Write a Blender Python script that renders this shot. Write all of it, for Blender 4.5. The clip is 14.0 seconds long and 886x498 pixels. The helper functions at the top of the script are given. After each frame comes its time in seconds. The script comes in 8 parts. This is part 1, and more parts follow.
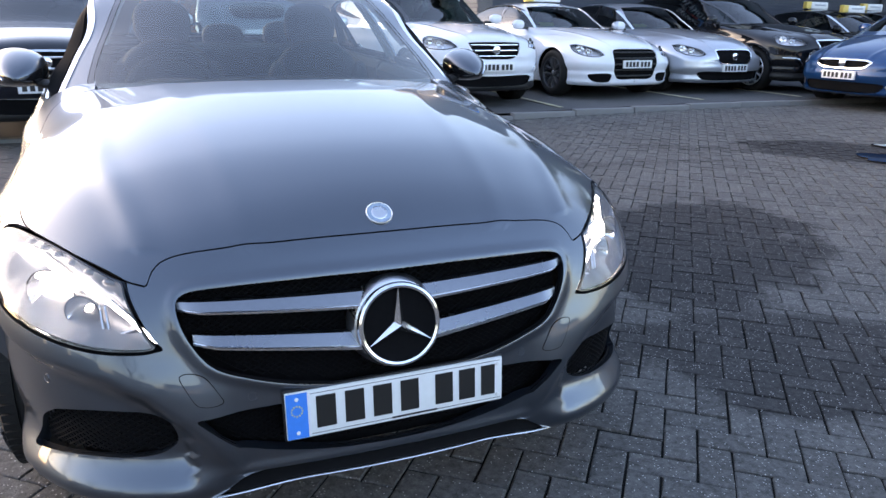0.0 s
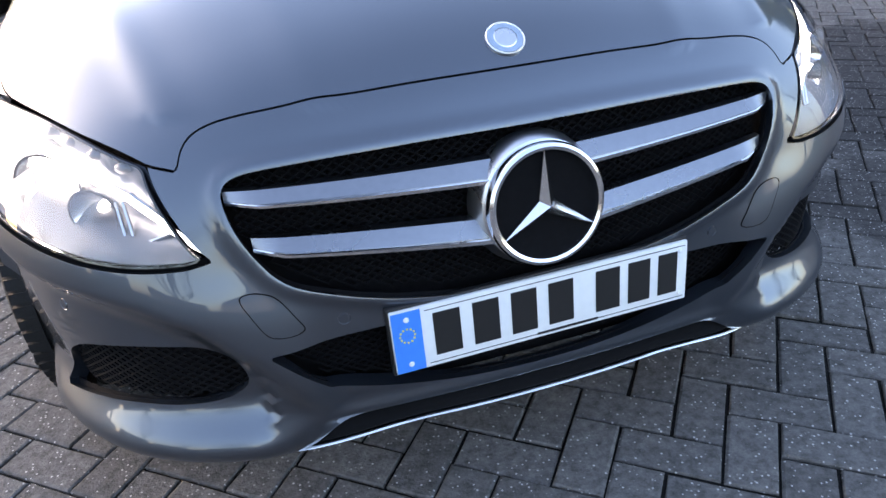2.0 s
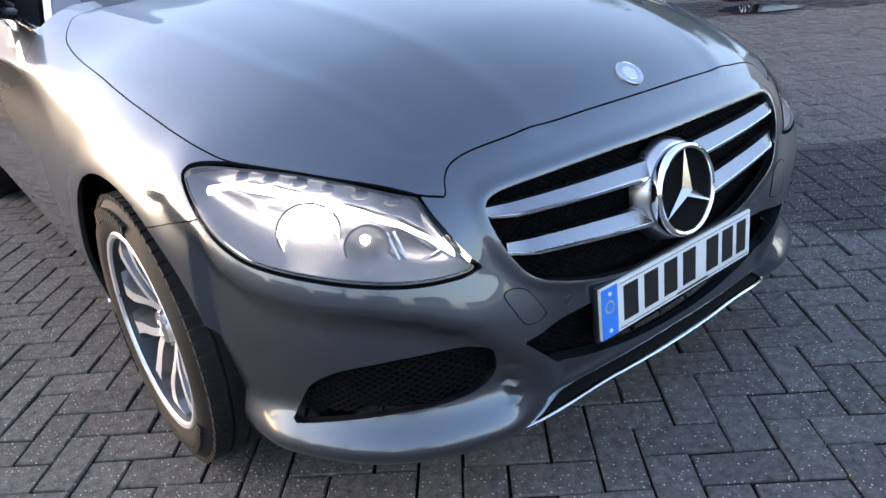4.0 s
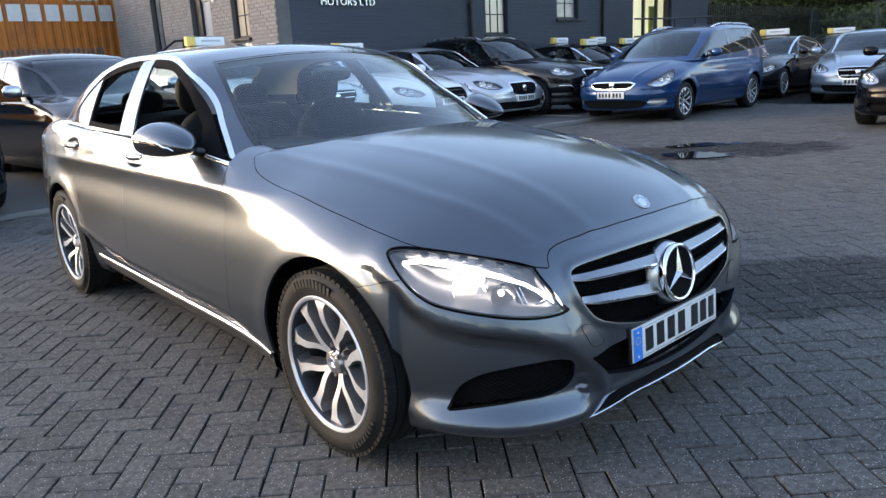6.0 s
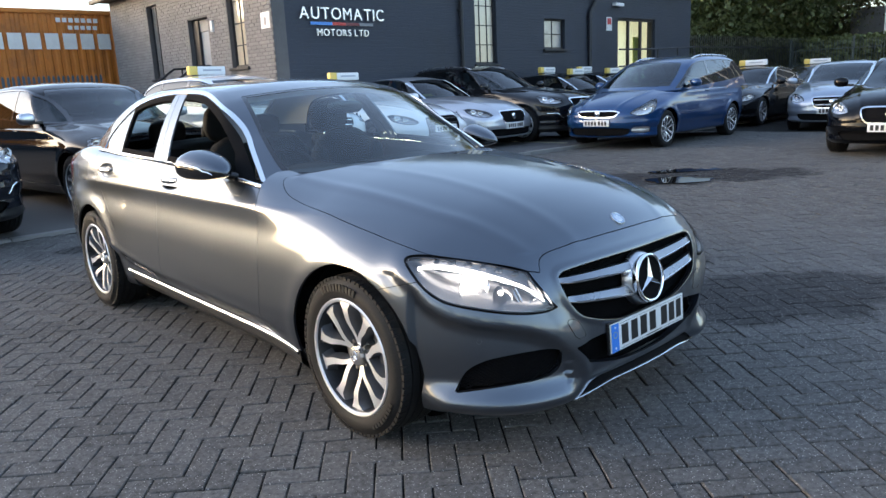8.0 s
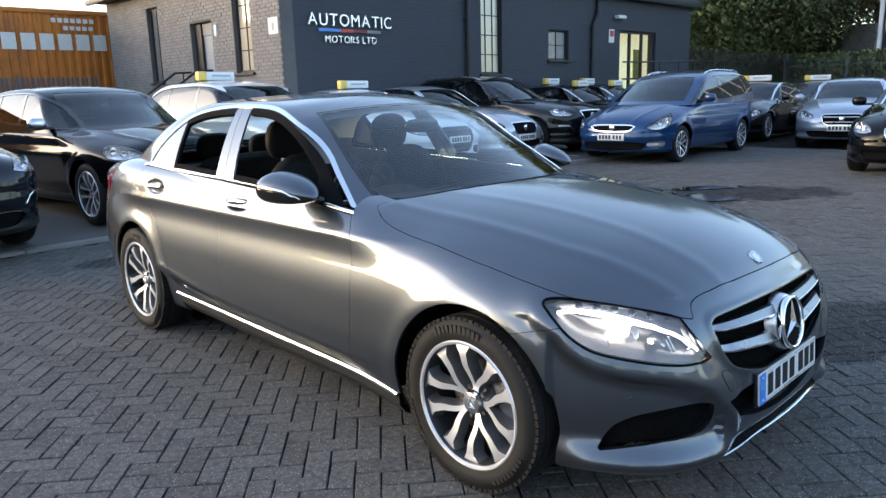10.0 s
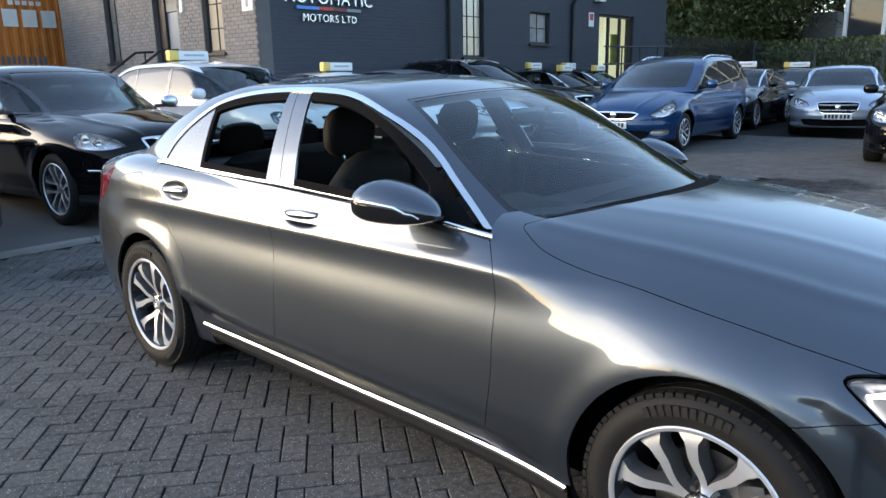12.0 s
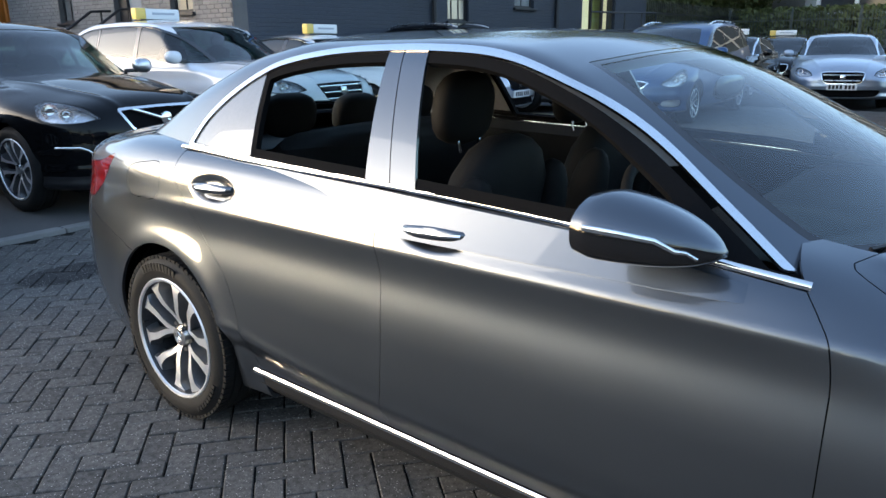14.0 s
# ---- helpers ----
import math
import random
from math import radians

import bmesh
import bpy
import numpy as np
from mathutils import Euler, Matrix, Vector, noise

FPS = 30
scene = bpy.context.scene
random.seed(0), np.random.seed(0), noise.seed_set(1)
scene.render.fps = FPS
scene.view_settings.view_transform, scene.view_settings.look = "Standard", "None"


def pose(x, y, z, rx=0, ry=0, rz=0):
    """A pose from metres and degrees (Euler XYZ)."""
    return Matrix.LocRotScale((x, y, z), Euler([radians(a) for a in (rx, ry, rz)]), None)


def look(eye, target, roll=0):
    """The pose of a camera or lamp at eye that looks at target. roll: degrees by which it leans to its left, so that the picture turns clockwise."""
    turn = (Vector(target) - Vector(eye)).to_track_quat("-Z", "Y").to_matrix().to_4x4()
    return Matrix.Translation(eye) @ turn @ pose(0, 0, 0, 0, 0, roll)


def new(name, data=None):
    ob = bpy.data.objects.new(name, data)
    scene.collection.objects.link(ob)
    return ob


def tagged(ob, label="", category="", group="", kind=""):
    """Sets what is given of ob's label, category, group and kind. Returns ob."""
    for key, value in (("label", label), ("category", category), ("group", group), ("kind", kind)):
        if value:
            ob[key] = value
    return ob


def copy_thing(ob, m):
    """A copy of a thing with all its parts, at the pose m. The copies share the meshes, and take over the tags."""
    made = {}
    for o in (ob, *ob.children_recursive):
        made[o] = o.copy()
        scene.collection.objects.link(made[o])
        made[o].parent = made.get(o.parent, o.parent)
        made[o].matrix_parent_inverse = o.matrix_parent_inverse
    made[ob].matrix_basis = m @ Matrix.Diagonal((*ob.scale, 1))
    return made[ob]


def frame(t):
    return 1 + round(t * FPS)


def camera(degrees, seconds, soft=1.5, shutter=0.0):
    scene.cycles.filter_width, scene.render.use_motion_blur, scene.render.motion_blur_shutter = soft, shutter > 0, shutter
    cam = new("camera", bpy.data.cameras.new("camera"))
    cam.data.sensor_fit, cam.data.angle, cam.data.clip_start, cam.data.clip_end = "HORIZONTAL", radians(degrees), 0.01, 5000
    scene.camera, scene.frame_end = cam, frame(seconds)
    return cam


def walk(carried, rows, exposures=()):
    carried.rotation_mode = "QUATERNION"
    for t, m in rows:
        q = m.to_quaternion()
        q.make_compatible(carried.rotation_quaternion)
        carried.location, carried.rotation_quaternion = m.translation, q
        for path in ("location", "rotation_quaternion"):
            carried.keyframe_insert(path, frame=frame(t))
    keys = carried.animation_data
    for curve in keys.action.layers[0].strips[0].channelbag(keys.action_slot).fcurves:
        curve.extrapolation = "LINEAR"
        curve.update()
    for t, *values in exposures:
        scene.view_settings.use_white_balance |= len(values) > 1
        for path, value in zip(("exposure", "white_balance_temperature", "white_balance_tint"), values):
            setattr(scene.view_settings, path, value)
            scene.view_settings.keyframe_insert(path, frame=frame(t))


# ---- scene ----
cam = camera(63.0, 14.0)
PATH = [
    (0, (-0.468, -2.187, 1.225), (0.247, -0.418, 0.626), 0.9),
    (0.5, (-0.333, -1.975, 1.173), (0.294, -0.224, 0.436), -1.2),
    (1, (-0.237, -1.816, 1.105), (0.206, -0.079, 0.22), -3.6),
    (1.5, (-0.263, -1.739, 1.067), (0.095, -0.004, 0.137), -5.2),
    (2, (-0.429, -1.675, 1.052), (0.063, 0.014, 0.101), -4.6),
    (2.5, (-0.6, -1.637, 1.048), (-0.031, 0.036, 0.113), -5.9),
    (3, (-0.776, -1.649, 1.056), (0.006, -0.021, 0.198), -5.1),
    (3.5, (-0.973, -1.638, 1.094), (-0.034, -0.075, 0.272), -4.1),
    (4, (-1.207, -1.568, 1.11), (-0.118, -0.104, 0.293), -5.4),
    (4.2, (-1.298, -1.563, 1.123), (-0.172, -0.118, 0.322), -5.4),
    (6.3, (-2.161, -2.061, 1.291), (-0.873, -0.609, 0.81), -2.6),
    (6.5, (-2.199, -2.127, 1.285), (-0.926, -0.663, 0.799), -2.1),
    (7, (-2.305, -2.231, 1.315), (-1.029, -0.767, 0.838), -2.3),
    (7.2, (-2.329, -2.243, 1.316), (-1.035, -0.786, 0.868), -1.5),
    (9.3, (-2.596, -1.987, 1.398), (-1.223, -0.602, 0.952), -4.7),
    (9.5, (-2.616, -1.914, 1.407), (-1.241, -0.531, 0.962), -3.0),
    (10, (-2.618, -1.68, 1.411), (-1.252, -0.279, 0.995), -1.6),
    (10.5, (-2.612, -1.444, 1.42), (-1.224, -0.067, 0.998), -1.5),
    (11, (-2.638, -1.162, 1.428), (-1.189, 0.147, 0.994), -2.5),
    (11.5, (-2.624, -0.898, 1.422), (-1.159, 0.382, 0.957), -1.9),
    (12, (-2.51, -0.626, 1.417), (-1.063, 0.677, 0.958), -1.1),
    (12.5, (-2.435, -0.352, 1.402), (-0.977, 0.929, 0.919), -0.4),
    (13, (-2.393, -0.067, 1.409), (-0.895, 1.16, 0.908), -1.3),
    (13.5, (-2.306, 0.201, 1.394), (-0.819, 1.435, 0.88), -1.7),
    (14, (-2.244, 0.444, 1.388), (-0.739, 1.643, 0.845), -0.6),
]
walk(cam, [(t, look(eye, target, roll)) for t, eye, target, roll in PATH], exposures=[(0.0, 1.08, 7400, 23), (1.5, 1.30, 7400, 24), (2.5, 1.40, 7400, 24), (4.2, 1.06, 7350, 22), (6.5, 0.77, 7250, 17), (9.5, 0.72, 7150, 15), (14.0, 0.57, 6800, 12)])

# ---- daylight: a low, veiled evening sun and the open sky ----
SUN_TURN, SUN_RISE = 316.0, 12.0          # compass bearing of the sun from +y over +x, and its height, in degrees
world = bpy.data.worlds.new("evening_sky")
scene.world = world
world.use_nodes = True
wn = world.node_tree.nodes
sky = wn.new("ShaderNodeTexSky")
sky.sky_type = "NISHITA"
sky.sun_disc = False
sky.sun_elevation, sky.sun_rotation = radians(SUN_RISE), radians(SUN_TURN)
sky.air_density, sky.dust_density, sky.ozone_density = 1.0, 1.7, 2.2
wn["Background"].inputs["Strength"].default_value = 0.43
veil = wn.new("ShaderNodeMix")           # thin high cloud over the clear sky
veil.data_type = "RGBA"
veil.inputs["Factor"].default_value = 0.19
veil.inputs[7].default_value = (1.15, 1.75, 2.7, 1)
world.node_tree.links.new(sky.outputs[0], veil.inputs[6])
world.node_tree.links.new(veil.outputs[2], wn["Background"].inputs["Color"])
sun = new("sun", bpy.data.lights.new("sun", "SUN"))
sun.data.energy, sun.data.angle, sun.data.color = 0.70, radians(44), (1.0, 0.965, 0.92)
sun.matrix_world = look((0, 0, 0), (-math.sin(radians(SUN_TURN)) * math.cos(radians(SUN_RISE)), -math.cos(radians(SUN_TURN)) * math.cos(radians(SUN_RISE)), -math.sin(radians(SUN_RISE))))


# ---- materials ----
def material(name, colour, rough=0.5, metal=0.0, coat=0.0, vary=0.12, scale=6.0, fine=90.0, bump=0.0, spec=0.5, coat_rough=0.03, rough_vary=0.08, dirt=None, dirt_amount=0.0, island=0.0, piece=0.0):
    """A surface with variation at two scales: broad stains and fine grain, in metres."""
    m = bpy.data.materials.new(name)
    m.use_nodes = True
    n, l = m.node_tree.nodes, m.node_tree.links
    b = n["Principled BSDF"]
    b.inputs["Metallic"].default_value = metal
    b.inputs["Coat Weight"].default_value = coat
    b.inputs["Coat Roughness"].default_value = coat_rough
    b.inputs["Specular IOR Level"].default_value = spec
    co = n.new("ShaderNodeTexCoord")
    broad, grain = n.new("ShaderNodeTexNoise"), n.new("ShaderNodeTexNoise")
    broad.inputs["Scale"].default_value, grain.inputs["Scale"].default_value = scale, fine
    broad.inputs["Detail"].default_value, grain.inputs["Detail"].default_value = 5.0, 2.0
    l.new(co.outputs["Object"], broad.inputs["Vector"])
    l.new(co.outputs["Object"], grain.inputs["Vector"])
    mixed = n.new("ShaderNodeMath")
    mixed.operation = "ADD"
    l.new(broad.outputs["Fac"], mixed.inputs[0])
    l.new(grain.outputs["Fac"], mixed.inputs[1])
    last = mixed.outputs[0]
    if island or piece:
        src = n.new("ShaderNodeNewGeometry").outputs["Random Per Island"] if island else n.new("ShaderNodeObjectInfo").outputs["Random"]
        ma = n.new("ShaderNodeMath")
        ma.operation, ma.inputs[1].default_value = "MULTIPLY_ADD", island or piece
        l.new(src, ma.inputs[0])
        l.new(last, ma.inputs[2])
        last = ma.outputs[0]
    ramp = n.new("ShaderNodeMapRange")
    ramp.inputs["From Min"].default_value, ramp.inputs["From Max"].default_value = 0.6, 1.4 + (island or piece)
    ramp.inputs["To Min"].default_value, ramp.inputs["To Max"].default_value = 1 - vary, 1 + vary
    l.new(last, ramp.inputs["Value"])
    tint = n.new("ShaderNodeVectorMath")
    tint.operation = "SCALE"
    tint.inputs[0].default_value = colour
    l.new(ramp.outputs[0], tint.inputs["Scale"])
    out = tint.outputs[0]
    if dirt is not None:
        spots = n.new("ShaderNodeTexNoise")
        spots.inputs["Scale"].default_value, spots.inputs["Detail"].default_value, spots.inputs["Roughness"].default_value = scale * 0.6, 8.0, 0.65
        l.new(co.outputs["Object"], spots.inputs["Vector"])
        mr = n.new("ShaderNodeMapRange")
        mr.inputs["From Min"].default_value, mr.inputs["From Max"].default_value, mr.inputs["To Max"].default_value = 0.5, 0.72, dirt_amount
        l.new(spots.outputs["Fac"], mr.inputs["Value"])
        mx = n.new("ShaderNodeMix")
        mx.data_type = "RGBA"
        l.new(mr.outputs[0], mx.inputs["Factor"])
        l.new(out, mx.inputs[6])
        mx.inputs[7].default_value = (*dirt, 1)
        out = mx.outputs[2]
    l.new(out, b.inputs["Base Color"])
    rr = n.new("ShaderNodeMapRange")
    rr.inputs["To Min"].default_value, rr.inputs["To Max"].default_value = max(0.0, rough - rough_vary), min(1.0, rough + rough_vary)
    l.new(broad.outputs["Fac"], rr.inputs["Value"])
    l.new(rr.outputs[0], b.inputs["Roughness"])
    if bump:
        bp = n.new("ShaderNodeBump")
        bp.inputs["Strength"].default_value, bp.inputs["Distance"].default_value = 1.0, bump
        l.new(grain.outputs["Fac"], bp.inputs["Height"])
        l.new(bp.outputs[0], b.inputs["Normal"])
    return m


def self_glow(name, colour, strength):
    m = bpy.data.materials.new(name)
    m.use_nodes = True
    b = m.node_tree.nodes["Principled BSDF"]
    b.inputs["Base Color"].default_value = (*colour, 1)
    b.inputs["Emission Color"].default_value = (*colour, 1)
    b.inputs["Emission Strength"].default_value = strength
    return m


def clear_glass(name, tint, ior=1.5):
    """A thin pane: mostly see-through with a tint, and a mirror that grows at grazing angles."""
    m = bpy.data.materials.new(name)
    m.use_nodes = True
    n, l = m.node_tree.nodes, m.node_tree.links
    n.remove(n["Principled BSDF"])
    see, shine, mix, facing = n.new("ShaderNodeBsdfTransparent"), n.new("ShaderNodeBsdfGlossy"), n.new("ShaderNodeMixShader"), n.new("ShaderNodeLayerWeight")
    see.inputs["Color"].default_value = (*tint, 1)
    shine.inputs["Roughness"].default_value = 0.01
    facing.inputs["Blend"].default_value = 0.5
    base = ((ior - 1) / (ior + 1)) ** 2 * 1.6      # both faces of the pane
    steep, share = n.new("ShaderNodeMath"), n.new("ShaderNodeMath")
    steep.operation, steep.inputs[1].default_value = "POWER", 4.2
    share.operation, share.inputs[1].default_value, share.inputs[2].default_value = "MULTIPLY_ADD", 1 - base, base
    l.new(facing.outputs["Facing"], steep.inputs[0])
    l.new(steep.outputs[0], share.inputs[0])
    l.new(share.outputs[0], mix.inputs[0])
    l.new(see.outputs[0], mix.inputs[1])
    l.new(shine.outputs[0], mix.inputs[2])
    l.new(mix.outputs[0], n["Material Output"].inputs["Surface"])
    return m


PAINT = material("selenite_grey_paint", (0.074, 0.090, 0.112), 0.35, 0.90, 1.0, vary=0.035, scale=3, fine=1500, rough_vary=0.02, coat_rough=0.025)
PAINT.node_tree.nodes["Principled BSDF"].inputs["Coat IOR"].default_value = 1.65
BLACK_PLASTIC = material("black_plastic", (0.012, 0.012, 0.013), 0.45, vary=0.3, fine=300, bump=0.0004)
GLOSS_BLACK = material("gloss_black", (0.008, 0.008, 0.009), 0.08, coat=0.6, vary=0.2)
# near-black: shade put into hollows and undersides; also plain black mesh and frames
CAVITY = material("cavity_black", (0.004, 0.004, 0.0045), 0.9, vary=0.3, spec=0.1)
CHROME = material("chrome", (0.90, 0.91, 0.92), 0.12, 1.0, vary=0.03, rough_vary=0.03)
SILVER = material("satin_silver", (0.62, 0.63, 0.65), 0.28, 1.0, vary=0.05, rough_vary=0.05)
ALLOY_FACE = material("machined_alloy", (0.80, 0.81, 0.83), 0.34, 0.75, 0.4, vary=0.05, fine=400)
ALLOY_GREY = material("grey_alloy_paint", (0.15, 0.155, 0.165), 0.35, 0.6, 0.5, vary=0.1)
RUBBER = material("tyre_rubber", (0.0095, 0.0092, 0.009), 0.7, spec=0.3, vary=0.35, scale=9, fine=160, bump=0.0006, dirt=(0.024, 0.023, 0.022), dirt_amount=0.2)
RUBBER_MARK = material("raised_rubber_marks", (0.006, 0.006, 0.006), 0.55, vary=0.2)
BARREL = material("dark_wheel_barrel", (0.045, 0.046, 0.05), 0.4, 0.5, vary=0.2)
STEEL = material("brake_steel", (0.33, 0.32, 0.31), 0.35, 1.0, vary=0.2, scale=14)
TRIM_CLOTH = material("black_seat_leather", (0.007, 0.007, 0.0072), 0.7, spec=0.2, vary=0.25, scale=12, fine=260, bump=0.0008)
HEADLINER = material("grey_headlining", (0.30, 0.30, 0.29), 0.95, vary=0.08)
GLASS = clear_glass("windscreen_glass", (0.70, 0.83, 0.83), 1.72)
LENS = clear_glass("lamp_lens", (0.94, 0.95, 0.96))
# grey base adds the pale reflected sky to the glass colour
SKY_TONED_GLASS = material("sky_toned_quarter_glass", (0.11, 0.115, 0.12), 0.03, vary=0.1, coat=1.0, spec=1.0, rough_vary=0.01)
DARK_GLASS = material("dark_car_glass", (0.006, 0.008, 0.009), 0.03, vary=0.1, spec=0.6, rough_vary=0.01)
PLATE_WHITE = material("plate_white", (0.72, 0.73, 0.72), 0.35, vary=0.04)
PLATE_BLUE = material("plate_blue", (0.02, 0.22, 0.72), 0.35, vary=0.05)
INK = material("plate_ink", (0.012, 0.012, 0.012), 0.4, vary=0.1)
RED_LENS = material("red_lamp_lens", (0.25, 0.008, 0.01), 0.08, coat=1.0, vary=0.15)
REFLECTOR = material("lamp_reflector", (0.85, 0.86, 0.88), 0.12, 1.0, vary=0.05)
LED_WHITE = self_glow("daylight_led", (1.0, 0.98, 0.95), 7.0)
LOW_BEAM = self_glow("low_beam", (1.0, 0.95, 0.85), 20.0)

# ---- building helpers ----
def spline(knots):
    """A smooth monotone-friendly curve through (position, value) knots; flat beyond the ends."""
    k = sorted(knots)
    xs, ys = np.array([a for a, _ in k], float), np.array([b for _, b in k], float)
    h, d = np.diff(xs), np.diff(ys) / np.diff(xs)
    m = np.zeros(len(xs))
    m[0], m[-1] = d[0], d[-1]
    for i in range(1, len(xs) - 1):
        if d[i - 1] * d[i] > 0:
            w1, w2 = 2 * h[i] + h[i - 1], h[i] + 2 * h[i - 1]
            m[i] = (w1 + w2) / (w1 / d[i - 1] + w2 / d[i])

    def value(x):
        x = np.clip(x, xs[0], xs[-1])
        i = np.clip(np.searchsorted(xs, x) - 1, 0, len(xs) - 2)
        t = (x - xs[i]) / h[i]
        return ((1 + 2 * t) * ys[i] + t * h[i] * m[i]) * (1 - t) ** 2 + ((3 - 2 * t) * ys[i + 1] - (1 - t) * h[i] * m[i + 1]) * t ** 2
    return value


def softmax(a, b, k):
    h = np.maximum(k - np.abs(a - b), 0) / k
    return np.maximum(a, b) + h ** 3 * k / 6


def softstep(x, a, b):
    t = np.clip((x - a) / (b - a), 0, 1)
    return t * t * (3 - 2 * t)


class Shell:
    """A piece of surface: places, normals, and faces of three or four corners."""

    def __init__(self, v, n, f):
        self.v, self.n, self.f = v, n, f

    def clip(self, value):
        """The part where value (one number a place) is below nought, cut clean along its edge."""
        s, f = value, self.f
        if len(f) == 0:
            return self
        inside = (s < 0)[f]
        whole, none = inside.all(1), ~inside.any(1)
        made, extra_v, extra_n, out = {}, [], [], []
        base = len(self.v)
        for q in f[~whole & ~none]:
            q = list(dict.fromkeys(q.tolist()))
            poly = []
            for a, b in zip(q, q[1:] + q[:1]):
                if s[a] < 0:
                    poly.append(a)
                if (s[a] < 0) != (s[b] < 0):
                    key = (a, b) if a < b else (b, a)
                    if key not in made:
                        t = s[key[0]] / (s[key[0]] - s[key[1]])
                        made[key] = base + len(extra_v)
                        extra_v.append(self.v[key[0]] * (1 - t) + self.v[key[1]] * t)
                        extra_n.append(self.n[key[0]] * (1 - t) + self.n[key[1]] * t)
                    poly.append(made[key])
            if len(poly) == 3:
                out.append([*poly, poly[2]])
            elif len(poly) == 4:
                out.append(poly)
            elif len(poly) == 5:
                out += [poly[:4], [poly[0], poly[3], poly[4], poly[4]]]
            elif len(poly) == 6:
                out += [poly[:4], [poly[0], poly[3], poly[4], poly[5]]]
        f2 = np.concatenate([f[whole], np.array(out, int).reshape(-1, 4)]) if out else f[whole]
        v2 = np.concatenate([self.v, np.array(extra_v).reshape(-1, 3)])
        n2 = np.concatenate([self.n, np.array(extra_n).reshape(-1, 3)])
        used, f3 = np.unique(f2, return_inverse=True)
        n3 = n2[used]
        return Shell(v2[used], n3 / np.maximum(np.linalg.norm(n3, axis=1, keepdims=True), 1e-9), f3.reshape(-1, 4))

    def smooth_normals(self):
        """Normals anew from the faces, for a surface that was reshaped."""
        a, b, c, d = (self.v[self.f[:, i]] for i in range(4))
        fn = np.cross(c - a, d - b)
        n = np.zeros_like(self.v)
        for i in range(4):
            np.add.at(n, self.f[:, i], fn)
        if (n * self.n).sum() < 0:
            n = -n
        return Shell(self.v, n / np.maximum(np.linalg.norm(n, axis=1, keepdims=True), 1e-12), self.f)

    def out(self, d):
        return Shell(self.v + self.n * d, self.n, self.f)

    def mesh(self, name, rim=0.0):
        """A mesh with these normals; rim: how far its edges turn inwards."""
        f, v, n = self.f, self.v, self.n
        me = bpy.data.meshes.new(name)
        if len(f) == 0:
            return me
        keep = np.ones(f.shape, bool)
        keep[f[:, 2] == f[:, 3], 3] = False
        corners, sizes, normals = f[keep], keep.sum(1), n[f[keep]]
        if rim:
            nxt = np.roll(f, -1, 1).copy()
            short = ~keep[:, 3]
            nxt[short, 2] = f[short, 0]
            a, b = f[keep], nxt[keep]
            key, back = a * len(v) + b, b * len(v) + a
            open_edge = ~np.isin(key, back)
            e0, e1 = a[open_edge], b[open_edge]
            k, c = len(v), len(e0)
            if c:
                low0, low1 = v[e0] - n[e0] * rim, v[e1] - n[e1] * rim
                wall = np.cross(v[e0] - v[e1], low0 - v[e0])
                wall /= np.maximum(np.linalg.norm(wall, axis=1, keepdims=True), 1e-9)
                r = np.arange(c)
                quads = np.stack([k + c + r, k + r, k + 3 * c + r, k + 2 * c + r], 1)
                v = np.concatenate([v, v[e0], v[e1], low1, low0])
                corners = np.concatenate([corners, quads.ravel()])
                sizes = np.concatenate([sizes, np.full(c, 4)])
                normals = np.concatenate([normals, np.repeat(wall, 4, 0)])
        me.vertices.add(len(v))
        me.loops.add(len(corners))
        me.polygons.add(len(sizes))
        me.vertices.foreach_set("co", v.astype(np.float32).ravel())
        me.loops.foreach_set("vertex_index", corners.astype(np.int32))
        me.polygons.foreach_set("loop_start", np.concatenate([[0], np.cumsum(sizes)[:-1]]).astype(np.int32))
        me.polygons.foreach_set("use_smooth", np.ones(len(sizes), bool))
        me.update(calc_edges=True)
        me.validate()
        if len(me.loops) == len(normals):
            me.normals_split_custom_set(normals.astype(np.float32))
        return me


def fill(name, data, mat, parent=None, label="", m=None):
    """Links mesh data as one object, under a thing or part where one is given."""
    ob = new(name, data)
    if mat is not None and not data.materials:
        data.materials.append(mat)
    if parent is not None:
        ob.parent = parent
    if m is not None:
        ob.matrix_basis = m
    if label:
        ob["label"] = label
    return ob


def part(name, bm, mat, parent=None, label="", m=None, smooth=35):
    """Links a bmesh as ONE mesh object under a thing or a part."""
    me = bpy.data.meshes.new(name)
    if smooth:
        bm.normal_update()
        for f in bm.faces:
            f.smooth = True
        for e in bm.edges:
            if len(e.link_faces) == 2 and e.calc_face_angle(0) > radians(smooth):
                e.smooth = False
    bm.to_mesh(me)
    bm.free()
    return fill(name, me, mat, parent, label, m)


def empty(name, m=None, label="", category="", group=""):
    ob = new(name)
    ob.empty_display_size = 0.1
    if m is not None:
        ob.matrix_basis = m
    return tagged(ob, label, category, group)


def box(bm, x0, x1, y0, y1, z0, z1, bevel=0.0, m=None, seg=2):
    made = bmesh.ops.create_cube(bm, size=1.0)["verts"]
    bmesh.ops.scale(bm, vec=(x1 - x0, y1 - y0, z1 - z0), verts=made)
    bmesh.ops.translate(bm, vec=((x0 + x1) / 2, (y0 + y1) / 2, (z0 + z1) / 2), verts=made)
    if bevel:
        edges = list({e for v in made for e in v.link_edges})
        got = bmesh.ops.bevel(bm, geom=edges, offset=bevel, segments=seg, affect="EDGES", profile=0.6, clamp_overlap=True)
        made = list({v for f in got["faces"] for v in f.verts} | {v for v in made if v.is_valid})
    if m is not None:
        bmesh.ops.transform(bm, matrix=m, verts=made)
    return made


